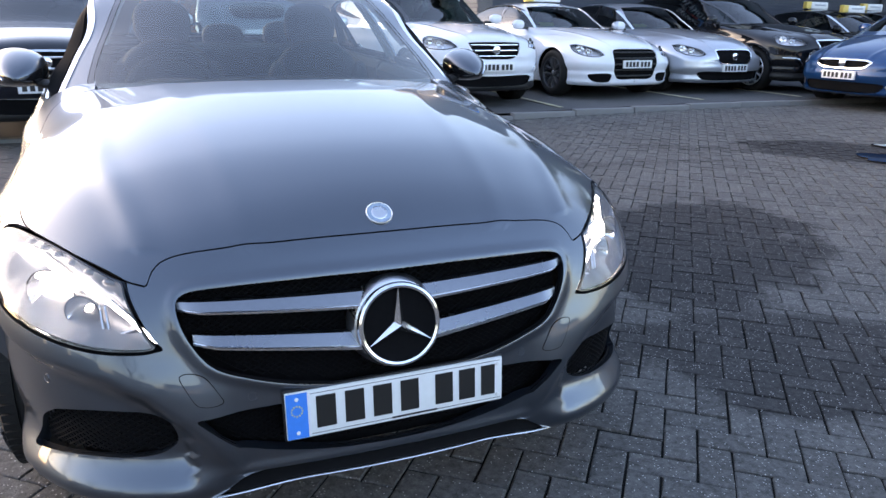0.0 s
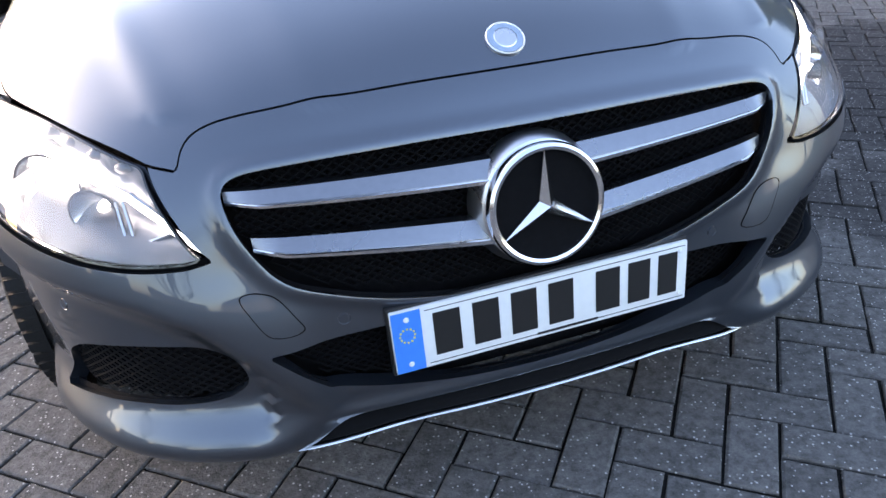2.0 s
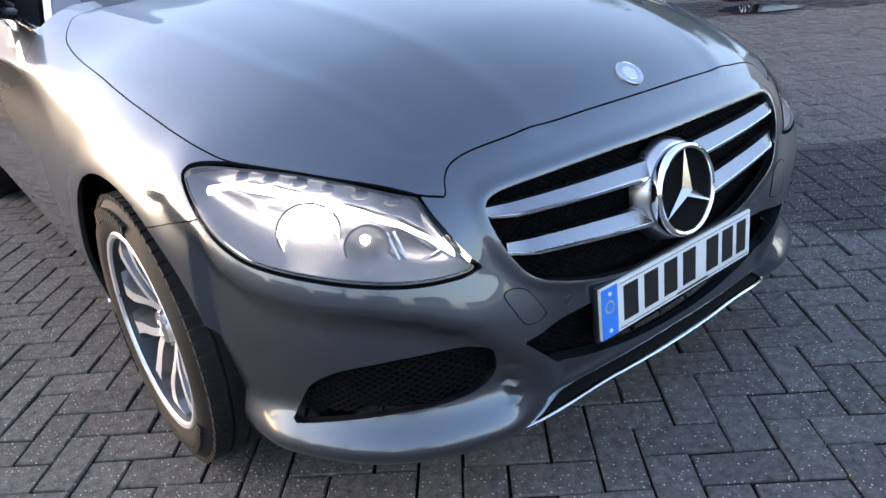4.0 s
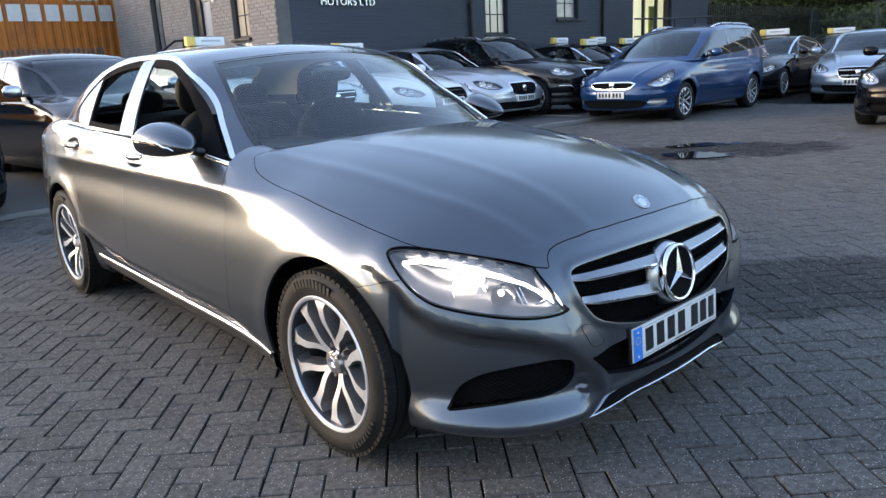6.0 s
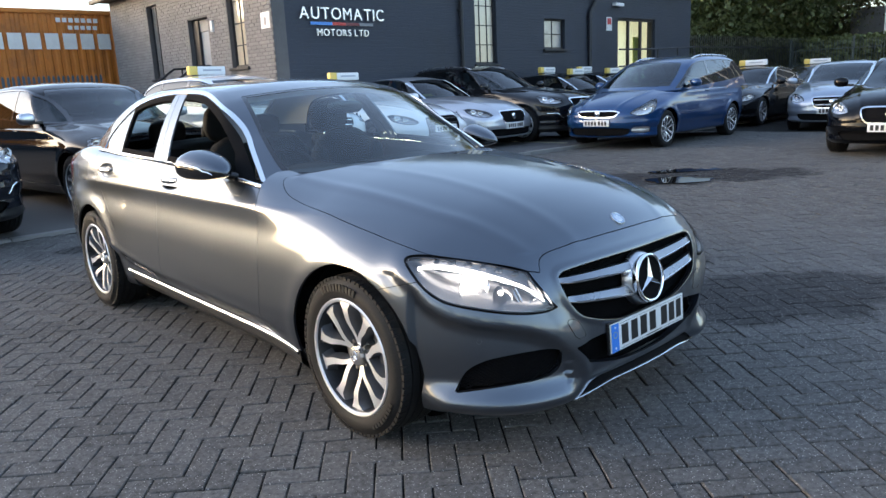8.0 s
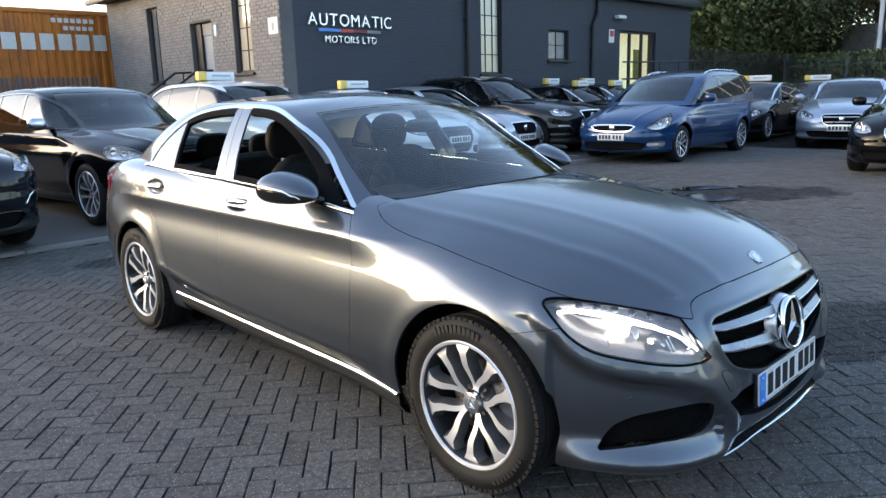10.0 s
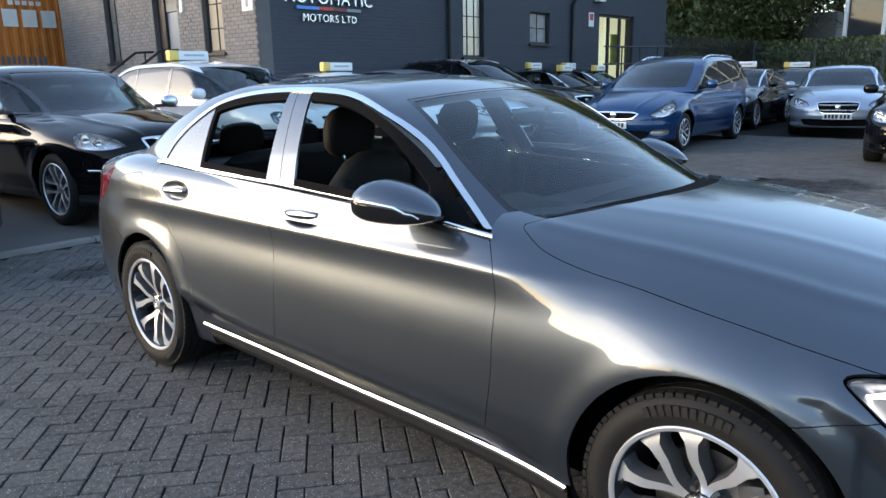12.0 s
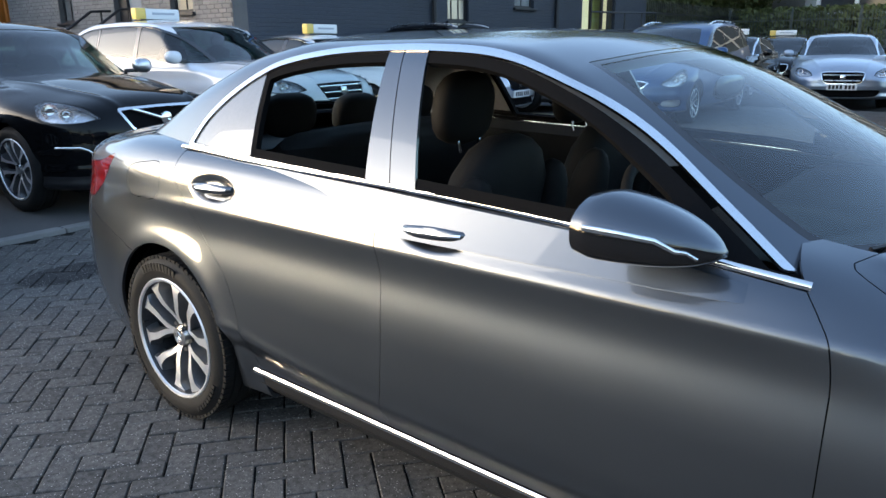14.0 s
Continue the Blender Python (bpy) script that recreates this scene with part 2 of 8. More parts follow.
def boxed(*a, **k):
    bm = bmesh.new()
    box(bm, *a, **k)
    return bm


def tube(bm, path, r, sides=10, caps=True):
    """A round bar along a path of points; r: one radius or one a point."""
    pts = [Vector(p) for p in path]
    rs = r if isinstance(r, (list, tuple)) else [r] * len(pts)
    rings = []
    side = None
    for i, p in enumerate(pts):
        d = (pts[min(i + 1, len(pts) - 1)] - pts[max(i - 1, 0)]).normalized()
        side = d.orthogonal().normalized() if side is None else (side - d * side.dot(d)).normalized()
        up = d.cross(side)
        rings.append([bm.verts.new(p + (side * math.cos(a) + up * math.sin(a)) * rs[i]) for a in (2 * math.pi * j / sides for j in range(sides))])
    for a, b in zip(rings, rings[1:]):
        for j in range(sides):
            bm.faces.new((a[j], a[(j + 1) % sides], b[(j + 1) % sides], b[j]))
    if caps:
        bm.faces.new(rings[0][::-1])
        bm.faces.new(rings[-1])
    return bm


def turned(profile, steps=48, axis="x", start=0.0, sweep=2 * math.pi, closed=False):
    """A bmesh turned round an axis from (radius, along) pairs."""
    bm = bmesh.new()
    full = abs(sweep - 2 * math.pi) < 1e-6
    count = steps if full else steps + 1
    rings = []
    for i in range(count):
        a = start + sweep * i / steps
        c, s = math.cos(a), math.sin(a)
        rings.append([bm.verts.new({"x": (h, r * c, r * s), "y": (r * c, h, r * s), "z": (r * c, r * s, h)}[axis]) for r, h in profile])
    n = len(profile)
    for i in range(steps):
        a, b = rings[i], rings[(i + 1) % count]
        for j in range(n if closed else n - 1):
            k = (j + 1) % n
            q = [a[j], b[j], b[k], a[k]]
            try:
                bm.faces.new(q)
            except ValueError:
                pass
    bmesh.ops.remove_doubles(bm, verts=bm.verts, dist=1e-6)
    bmesh.ops.recalc_face_normals(bm, faces=bm.faces)
    return bm


def slab(points, depth, m=None, bevel=0.0):
    """A flat plate with this outline (x, y), from z = 0 down to -depth."""
    bm = bmesh.new()
    top = [bm.verts.new((x, y, 0)) for x, y in points]
    face = bm.faces.new(top)
    if face.normal.z < 0 or sum((b[0] - a[0]) * (b[1] + a[1]) for a, b in zip(points, points[1:] + points[:1])) > 0:
        face.normal_flip()
    ext = bmesh.ops.extrude_face_region(bm, geom=[face])
    bmesh.ops.translate(bm, vec=(0, 0, -depth), verts=[v for v in ext["geom"] if isinstance(v, bmesh.types.BMVert)])
    bmesh.ops.recalc_face_normals(bm, faces=bm.faces)
    if bevel:
        bmesh.ops.bevel(bm, geom=list(bm.edges), offset=bevel, segments=2, affect="EDGES", clamp_overlap=True)
    if m is not None:
        bm.transform(m)
    return bm


def rounded(points, step=6):
    """A closed smooth curve through the points; a point given as (x, y, 1) stays a corner."""
    n, out = len(points), []
    for i in range(n):
        p0, p1, p2, p3 = (points[(i + k) % n] for k in (-1, 0, 1, 2))
        a, b = np.array(p1[:2], float), np.array(p2[:2], float)
        ta = (b - np.array(p0[:2], float)) / 2
        tb = (np.array(p3[:2], float) - a) / 2
        if len(p1) > 2:
            ta = b - a
        if len(p2) > 2:
            tb = b - a
        lim = np.linalg.norm(b - a)
        ta, tb = (t * min(1, lim / max(np.linalg.norm(t), 1e-9)) for t in (ta, tb))
        for j in range(step):
            t = j / step
            out.append((2 * t**3 - 3 * t**2 + 1) * a + (t**3 - 2 * t**2 + t) * ta + (3 * t**2 - 2 * t**3) * b + (t**3 - t**2) * tb)
    return [tuple(p) for p in out]


def within(points, u, v):
    """Signed distance from an outline, negative inside."""
    p = np.array(points, float)
    q = np.roll(p, -1, 0)
    res = np.full(u.shape, 1.0)
    lo, hi = p.min(0) - 0.08, p.max(0) + 0.08
    near = (u > lo[0]) & (u < hi[0]) & (v > lo[1]) & (v < hi[1])
    x, y = u[near], v[near]
    best, odd = np.full(x.shape, 1e9), np.zeros(x.shape, bool)
    for (ax, ay), (bx, by) in zip(p, q):
        ex, ey = bx - ax, by - ay
        t = np.clip(((x - ax) * ex + (y - ay) * ey) / max(ex * ex + ey * ey, 1e-12), 0, 1)
        best = np.minimum(best, (x - ax - t * ex) ** 2 + (y - ay - t * ey) ** 2)
        if ay != by:
            odd ^= ((ay > y) != (by > y)) & (x < ax + (y - ay) * ex / ey)
    res[near] = np.where(odd, -1, 1) * np.sqrt(best)
    return res


def wrap(solid, y_front, y_rear, z_mid, turns, rings_end, rings_mid, low=-62.0, reach=4.0, rings_rear=None):
    """The surface where solid(x, y, z) is nought, met by rays from a line along the middle of a car."""
    phi = np.radians(np.linspace(low, 180 - low, turns))
    th = np.linspace(radians(1.0), radians(90), rings_end)
    tr = np.linspace(radians(1.0), radians(90), rings_rear or rings_end)
    rows = [(y_front, t) for t in th] + [(y, math.pi / 2) for y in np.linspace(y_front, y_rear, rings_mid)[1:-1]] + [(y_rear, math.pi - t) for t in tr[::-1]]
    yy, tt = np.array([r[0] for r in rows])[:, None], np.array([r[1] for r in rows])[:, None]
    d = np.stack(np.broadcast_arrays(np.sin(tt) * np.cos(phi), -np.cos(tt) + 0 * phi, np.sin(tt) * np.sin(phi)), -1).reshape(-1, 3)
    e = np.stack(np.broadcast_arrays(0 * phi + 0 * yy, yy + 0 * phi, z_mid + 0 * yy + 0 * phi), -1).reshape(-1, 3)
    lo, hi = np.zeros(len(d)), np.full(len(d), reach)
    for _ in range(26):
        mid = (lo + hi) / 2
        p = e + d * mid[:, None]
        inside = solid(p[:, 0], p[:, 1], p[:, 2]) < 0
        lo, hi = np.where(inside, mid, lo), np.where(inside, hi, mid)
    p = e + d * lo[:, None]
    n = slope(solid, p)
    r, c = len(rows), turns
    i = np.arange(r * c).reshape(r, c)
    f = np.stack([i[:-1, :-1], i[:-1, 1:], i[1:, 1:], i[1:, :-1]], -1).reshape(-1, 4)
    a, b, cc = p[f[:, 0]], p[f[:, 1]], p[f[:, 2]]
    if np.mean((np.cross(b - a, cc - a) * n[f[:, 0]]).sum(1) > 0) < 0.5:
        f = f[:, ::-1].copy()
    return Shell(p, n, f)


def slope(solid, p, h=0.002):
    g = np.stack([solid(*(p + h * e).T) - solid(*(p - h * e).T) for e in np.eye(3)], 1)
    return g / np.maximum(np.linalg.norm(g, axis=1, keepdims=True), 1e-9)


def meet(solid, axis, a, b, lo, hi):
    """Where a line along an axis leaves a solid: axis x for given (y, z), or y for given (x, z). lo lies inside, hi outside."""
    a, b = np.asarray(a, float), np.asarray(b, float)
    i, o = np.full(a.shape, lo, float), np.full(a.shape, hi, float)
    for _ in range(24):
        m = (i + o) / 2
        inside = (solid(m, a, b) if axis == "x" else solid(a, m, b) if axis == "y" else solid(a, b, m)) < 0
        i, o = np.where(inside, m, i), np.where(inside, o, m)
    return i


def ribbon(points, outward, width, thick, name="ribbon"):
    """A trim strip with rounded face along points; outward: one normal a point; width runs across the path."""
    bm = bmesh.new()
    rings = []
    pts = [Vector(p) for p in points]
    for i, p in enumerate(pts):
        d = (pts[min(i + 1, len(pts) - 1)] - pts[max(i - 1, 0)]).normalized()
        n = Vector(outward[i]).normalized()
        n = (n - d * n.dot(d)).normalized()
        s = d.cross(n)
        w = width[i] if isinstance(width, (list, tuple)) else width
        rings.append([bm.verts.new(p + s * (a * w / 2) + n * h) for a, h in ((-1, -thick), (-1, 0.15 * thick), (-0.8, 0.7 * thick), (-0.3, thick), (0.3, thick), (0.8, 0.7 * thick), (1, 0.15 * thick), (1, -thick))])
    for a, b in zip(rings, rings[1:]):
        for j in range(7):
            bm.faces.new((a[j], a[j + 1], b[j + 1], b[j]))
    bm.faces.new(rings[0][::-1])
    bm.faces.new(rings[-1])
    bmesh.ops.recalc_face_normals(bm, faces=bm.faces)
    return bm


def loft(rings, closed=False, caps=True):
    """A bmesh skinned over rings of points."""
    bm = bmesh.new()
    vs = [[bm.verts.new(p) for p in r] for r in rings]
    n = len(vs[0])
    for a, b in zip(vs, vs[1:]):
        for j in range(n if closed else n - 1):
            k = (j + 1) % n
            bm.faces.new((a[j], a[k], b[k], b[j]))
    if caps and closed:
        bm.faces.new(vs[0][::-1])
        bm.faces.new(vs[-1])
    bmesh.ops.recalc_face_normals(bm, faces=bm.faces)
    return bm


def pillow(sx, sy, sz, power=3.0, cuts=12):
    """A soft block: a superellipsoid of half-sizes sx, sy, sz."""
    bm = bmesh.new()
    bmesh.ops.create_uvsphere(bm, u_segments=cuts * 2, v_segments=cuts, radius=1)
    for v in bm.verts:
        c = v.co
        r = (abs(c.x) ** power + abs(c.y) ** power + abs(c.z) ** power) ** (1 / power)
        v.co = Vector((c.x / r * sx, c.y / r * sy, c.z / r * sz))
    return bm

# ---- car shapes ----
def body_solid(s):
    """A car's lower body, front towards -y, front axle at y = 0, ground at z = 0."""
    nose, tail, width, top, crown = (spline(s[k]) for k in ("nose", "tail", "width", "top", "crown"))
    p, q, lean, tilt_y = s.get("p", 2.6), s.get("q", 2.0), s.get("rise", 0.0), s.get("rise_y", 1.7)
    flare, wheels, k = s.get("flare", 0.0), s["wheels"], s.get("round", 0.12)
    extra = s.get("extra")

    def solid(x, y, z):
        ax = np.abs(x)
        w = width(z - lean * (y - tilt_y) * softstep(z, 0.84, 0.97))
        for wy, wz, wr in wheels:
            d = np.sqrt((y - wy) ** 2 + (z - wz) ** 2)
            w = w + flare * np.exp(-((d - wr - 0.02) / 0.05) ** 2)
        yf, yr = nose(z) + s.get("bow", 0.0) * ax ** 2, tail(z)
        tf = np.maximum((s["y0"] - y) / (s["y0"] - yf), 0)
        tr = np.maximum((y - s["y1"]) / (yr - s["y1"]), 0)
        r = (ax / w) ** p + tf ** q + tr ** s.get("qr", 2.6)
        side = (np.maximum(r, 1e-9) ** (1 / p) - 1) * w
        h = top(y) - crown(y) * ax ** 2 - s.get("drop", 0.0) * ax ** 4 * (1 - softstep(y, 0.3, 1.0))
        if extra is not None:
            h = h + extra(ax, y)
        f = softmax(side, z - h, k)
        return softmax(f, s["low"] - z, 0.06)
    return solid


def cabin_solid(s):
    """The glasshouse above the waist."""
    roof, wide = spline(s["roof"]), spline(s["waist"])
    zb, t1, t2, bow_f, bow_r, cr, k = s["zb"], s["t1"], s["t2"], s["bow_f"], s["bow_r"], s["roof_crown"], s.get("cabin_round", 0.07)
    mid = s.get("cabin_mid", 1.9)

    def solid(x, y, z):
        ax = np.abs(x)
        dz = z - zb
        side = ax - (wide(y) - t1 * dz - t2 * dz * np.abs(dz))
        ye = y + np.where(y < mid, -bow_f, bow_r) * ax ** 2 * softstep(np.abs(y - mid), 0.15, 0.9)
        return softmax(side, (z - (roof(ye) - cr * ax ** 2)) * 0.85, k)
    return solid


SALOON = dict(
    nose=[(0.12, -0.657), (0.18, -0.732), (0.25, -0.761), (0.35, -0.772), (0.46, -0.766), (0.56, -0.748), (0.66, -0.732), (0.72, -0.718), (0.78, -0.695), (0.9, -0.6)],
    tail=[(0.12, 3.701), (0.3, 3.84), (0.5, 3.896), (0.7, 3.885), (0.9, 3.812), (1.1, 3.769)],
    width=[(0.12, 0.815), (0.2, 0.858), (0.3, 0.886), (0.45, 0.905), (0.6, 0.902), (0.72, 0.892), (0.80, 0.884), (0.85, 0.880), (0.9, 0.865), (0.96, 0.842), (1.03, 0.81), (1.15, 0.76)],
    top=[(-0.78, 0.672), (-0.72, 0.751), (-0.66, 0.805), (-0.6, 0.84), (-0.5, 0.877), (-0.3, 0.933), (0.0, 0.985), (0.3, 1.020), (0.55, 1.036), (0.8, 1.045), (1.2, 1.055), (2.6, 1.09), (3.1, 1.095), (3.35, 1.075), (3.7, 1.06), (3.9, 1.02)],
    crown=[(-0.7, 0.274), (-0.5, 0.203), (-0.3, 0.150), (0.0, 0.122), (0.5, 0.101), (1.0, 0.066), (3.0, 0.05), (3.8, 0.10)],
    y0=0.07, y1=2.763, p=6.2, q=2.08, qr=1.85, bow=0.118, drop=0.20, rise=0.054, flare=0.008, wheels=[(0, 0.325, 0.37), (2.84, 0.325, 0.37)], low=0.17, round=0.13,
    roof=[(0.30, 0.93), (0.42, 0.99), (0.8, 1.185), (1.1, 1.325), (1.25, 1.375), (1.5, 1.424), (1.85, 1.443), (2.3, 1.440), (2.6, 1.405), (2.9, 1.312), (3.2, 1.165), (3.45, 1.06)],
    waist=[(0.3, 0.80), (1.7, 0.83), (2.6, 0.815), (3.1, 0.74), (3.4, 0.66)],
    zb=1.0, t1=0.42, t2=0.45, bow_f=0.45, bow_r=0.25, roof_crown=0.13, cabin_round=0.07)

# ---- yard surfaces ----
def paving_material(name, sand=False):
    """Worn concrete blocks with damp patches of their own shape, at places in the yard."""
    m = material(name, (0.106, 0.101, 0.095) if not sand else (0.010, 0.0095, 0.009), 0.88, spec=0.12, vary=0.26, scale=0.9, fine=150, bump=0.003, piece=0.0 if sand else 0.9, rough_vary=0.1)
    n, l = m.node_tree.nodes, m.node_tree.links
    b = n["Principled BSDF"]
    geo = n.new("ShaderNodeNewGeometry")
    wob = n.new("ShaderNodeTexNoise")
    wob.inputs["Scale"].default_value, wob.inputs["Detail"].default_value = 2.3, 5.0
    l.new(geo.outputs["Position"], wob.inputs["Vector"])
    total = None
    for px, py, rx, ry, deg, wet in ((2.45, 1.05, 1.15, 0.68, 40, 0.95), (1.95, -0.45, 0.95, 0.5, -30, 0.85), (6.35, 2.55, 1.6, 0.6, -50, 1.0), (-0.28, 5.1, 0.34, 0.2, 0, 0.9), (5.0, 3.6, 1.1, 0.16, -35, 0.4), (3.2, 3.4, 1.6, 0.12, -10, 0.35)):
        mp = n.new("ShaderNodeMapping")
        mp.vector_type = "TEXTURE"
        mp.inputs["Location"].default_value, mp.inputs["Rotation"].default_value, mp.inputs["Scale"].default_value = (px, py, 0), (0, 0, radians(deg)), (rx, ry, 1000)
        l.new(geo.outputs["Position"], mp.inputs["Vector"])
        ln = n.new("ShaderNodeVectorMath")
        ln.operation = "LENGTH"
        l.new(mp.outputs[0], ln.inputs[0])
        ad = n.new("ShaderNodeMath")
        ad.operation, ad.inputs[1].default_value = "MULTIPLY_ADD", 1.1
        l.new(wob.outputs["Fac"], ad.inputs[0])
        l.new(ln.outputs["Value"], ad.inputs[2])
        mr = n.new("ShaderNodeMapRange")
        mr.interpolation_type = "SMOOTHSTEP"
        mr.inputs["From Min"].default_value, mr.inputs["From Max"].default_value = 1.42, 1.66
        mr.inputs["To Min"].default_value, mr.inputs["To Max"].default_value = wet, 0.0
        l.new(ad.outputs[0], mr.inputs["Value"])
        if total is None:
            total = mr.outputs[0]
        else:
            mx = n.new("ShaderNodeMath")
            mx.operation = "MAXIMUM"
            l.new(total, mx.inputs[0])
            l.new(mr.outputs[0], mx.inputs[1])
            total = mx.outputs[0]
    old = b.inputs["Base Color"].links[0].from_socket
    mix = n.new("ShaderNodeMix")
    mix.data_type, mix.blend_type = "RGBA", "MULTIPLY"
    l.new(total, mix.inputs["Factor"])
    l.new(old, mix.inputs[6])
    mix.inputs[7].default_value = (0.33, 0.325, 0.335, 1)
    # coarse grit and scuffs
    grit = n.new("ShaderNodeTexNoise")
    grit.inputs["Scale"].default_value, grit.inputs["Detail"].default_value, grit.inputs["Roughness"].default_value = 38.0, 9.0, 0.78
    l.new(geo.outputs["Position"], grit.inputs["Vector"])
    gm = n.new("ShaderNodeMapRange")
    gm.inputs["From Min"].default_value, gm.inputs["From Max"].default_value, gm.inputs["To Min"].default_value, gm.inputs["To Max"].default_value = 0.34, 0.68, 0.5, 1.55
    l.new(grit.outputs["Fac"], gm.inputs["Value"])
    gritty = n.new("ShaderNodeVectorMath")
    gritty.operation = "SCALE"
    l.new(mix.outputs[2], gritty.inputs[0])
    l.new(gm.outputs[0], gritty.inputs["Scale"])
    # pale chips in the concrete
    chips = n.new("ShaderNodeTexVoronoi")
    chips.inputs["Scale"].default_value = 95
    l.new(geo.outputs["Position"], chips.inputs["Vector"])
    cr = n.new("ShaderNodeMapRange")
    cr.inputs["From Min"].default_value, cr.inputs["From Max"].default_value, cr.inputs["To Min"].default_value, cr.inputs["To Max"].default_value = 0.16, 0.26, 0.8 if not sand else 0.0, 0.0
    l.new(chips.outputs["Distance"], cr.inputs["Value"])
    some = n.new("ShaderNodeMath")
    some.operation = "MULTIPLY"
    pick = n.new("ShaderNodeMapRange")
    pick.inputs["From Min"].default_value, pick.inputs["From Max"].default_value = 0.50, 0.66
    sep = n.new("ShaderNodeSeparateColor")
    l.new(chips.outputs["Color"], sep.inputs[0])
    l.new(sep.outputs[0], pick.inputs["Value"])
    l.new(cr.outputs[0], some.inputs[0])
    l.new(pick.outputs[0], some.inputs[1])
    cm = n.new("ShaderNodeMix")
    cm.data_type = "RGBA"
    l.new(some.outputs[0], cm.inputs["Factor"])
    l.new(gritty.outputs[0], cm.inputs[6])
    cm.inputs[7].default_value = (0.50, 0.48, 0.46, 1)
    l.new(cm.outputs[2], b.inputs["Base Color"])
    rough = b.inputs["Roughness"].links[0].from_socket
    rm = n.new("ShaderNodeMix")
    rm.data_type = "FLOAT"
    l.new(total, rm.inputs["Factor"])
    l.new(rough, rm.inputs[2])
    rm.inputs[3].default_value = 0.78
    l.new(rm.outputs[0], b.inputs["Roughness"])
    return m


PAVING = paving_material("worn_paving_blocks")
JOINT_SAND = paving_material("jointing_sand", True)
ASPHALT = material("worn_asphalt", (0.075, 0.072, 0.07), 0.9, vary=0.3, scale=0.6, fine=150, bump=0.003, dirt=(0.12, 0.115, 0.11), dirt_amount=0.5)
KERB = material("kerb_concrete", (0.19, 0.185, 0.175), 0.9, vary=0.25, scale=2, fine=120, bump=0.002, dirt=(0.08, 0.075, 0.07), dirt_amount=0.6)


def ground_rise(x, y):
    """The yard climbs very gently away from the middle."""
    return 0.11 * softstep(np.hypot(x, y - 1.5), 4.0, 9.0)


def kerb_line(x):
    """Where the raised parking strip begins."""
    return 6.15 + 0.06 * np.sin(x * 0.5)


# one sheet to the horizon, finer near the cars
near = np.linspace(-30, 40, 141)
gx = np.concatenate([[-900, -300, -100, -50], near, [60, 120, 350, 900]])
gv, gf = [], []
X, Y = np.meshgrid(gx, gx, indexing="ij")
Z = ground_rise(X, Y) - 0.008
gv = np.stack([X, Y, Z], -1).reshape(-1, 3)
k = len(gx)
i = np.arange(k * k).reshape(k, k)
gf = np.stack([i[:-1, :-1], i[1:, :-1], i[1:, 1:], i[:-1, 1:]], -1).reshape(-1, 4)
gm = bpy.data.meshes.new("ground")
gm.from_pydata(gv.tolist(), [], gf.tolist())
ground = tagged(fill("ground", gm, JOINT_SAND), "dark gritty yard ground under the paving", "ground", kind="structure")
# standing water in the damp hollow
WATER = material("dark_water", (0.012, 0.012, 0.012), 0.02, vary=0.2, spec=0.6, rough_vary=0.01)
for px, py, rx, ry, deg, seed in ((6.19, 2.44, 0.50, 0.30, -32, 1.0), (6.95, 2.72, 0.62, 0.16, -40, 2.7)):
    bm = bmesh.new()
    ring = []
    for k in range(40):
        a = 2 * math.pi * k / 40
        q = 1 + 0.10 * math.sin(3 * a + seed) + 0.07 * math.sin(5 * a + 2 * seed) + 0.04 * math.sin(9 * a)
        c, d = rx * q * math.cos(a), ry * q * math.sin(a)
        c, d = px + c * math.cos(radians(deg)) - d * math.sin(radians(deg)), py + c * math.sin(radians(deg)) + d * math.cos(radians(deg))
        ring.append((c, d, float(ground_rise(px, py)) + 0.007))
    top = [bm.verts.new(p) for p in ring]
    low = [bm.verts.new((p[0], p[1], p[2] - 0.012)) for p in ring]
    bm.faces.new(top)
    for k in range(40):
        bm.faces.new((top[k], low[k], low[(k + 1) % 40], top[(k + 1) % 40]))
    tagged(part("puddle", bm, WATER), "dark shallow puddle on the block paving", "puddle", kind="structure")
# raised asphalt strip behind a kerb
xs = np.linspace(-14, 26, 81)
rows = []
for q in xs:
    y0, z0 = float(kerb_line(q)) + 0.13, float(ground_rise(q, kerb_line(q)))
    drop = 0.036 * (1 - float(softstep(np.array(q), 2.2, 4.0)))
    rows.append([(q, y0, z0 + 0.066 - drop), (q, y0 + 0.8, z0 + 0.075 - drop), (q, 11.6, 0.19), (q, 24.0, 0.2)])
tagged(part("parking_strip", loft(rows), ASPHALT), "worn grey asphalt parking strip", "pavement", kind="structure")
kerb = tagged(empty("kerb"), "worn pale concrete kerb along the parking strip", "kerb", kind="structure")
kerb_mesh = None
for j in range(43):
    q = -13.5 + j * 0.915
    y0, z0 = float(kerb_line(q + 0.45)), float(ground_rise(q + 0.45, kerb_line(q)))
    if kerb_mesh is None:
        kb = part("kerb_stone", boxed(0, 0.905, 0, 0.125, -0.1, 0.066, 0.012), KERB, kerb)
        kerb_mesh = kb.data
    else:
        kb = fill("kerb_stone", kerb_mesh, None, kerb)
    kb.matrix_basis = pose(q, y0, z0 + 0.002 * math.sin(j * 2.3) - 0.036 * (1 - float(softstep(np.array(q), 2.2, 4.0))), 0, 0, math.degrees(math.atan2(float(kerb_line(q + 0.9) - kerb_line(q)), 0.9)))
LINE_PAINT = material("worn_yellow_line", (0.45, 0.40, 0.25), 0.85, vary=0.35, scale=5, dirt=(0.12, 0.115, 0.11), dirt_amount=0.8)
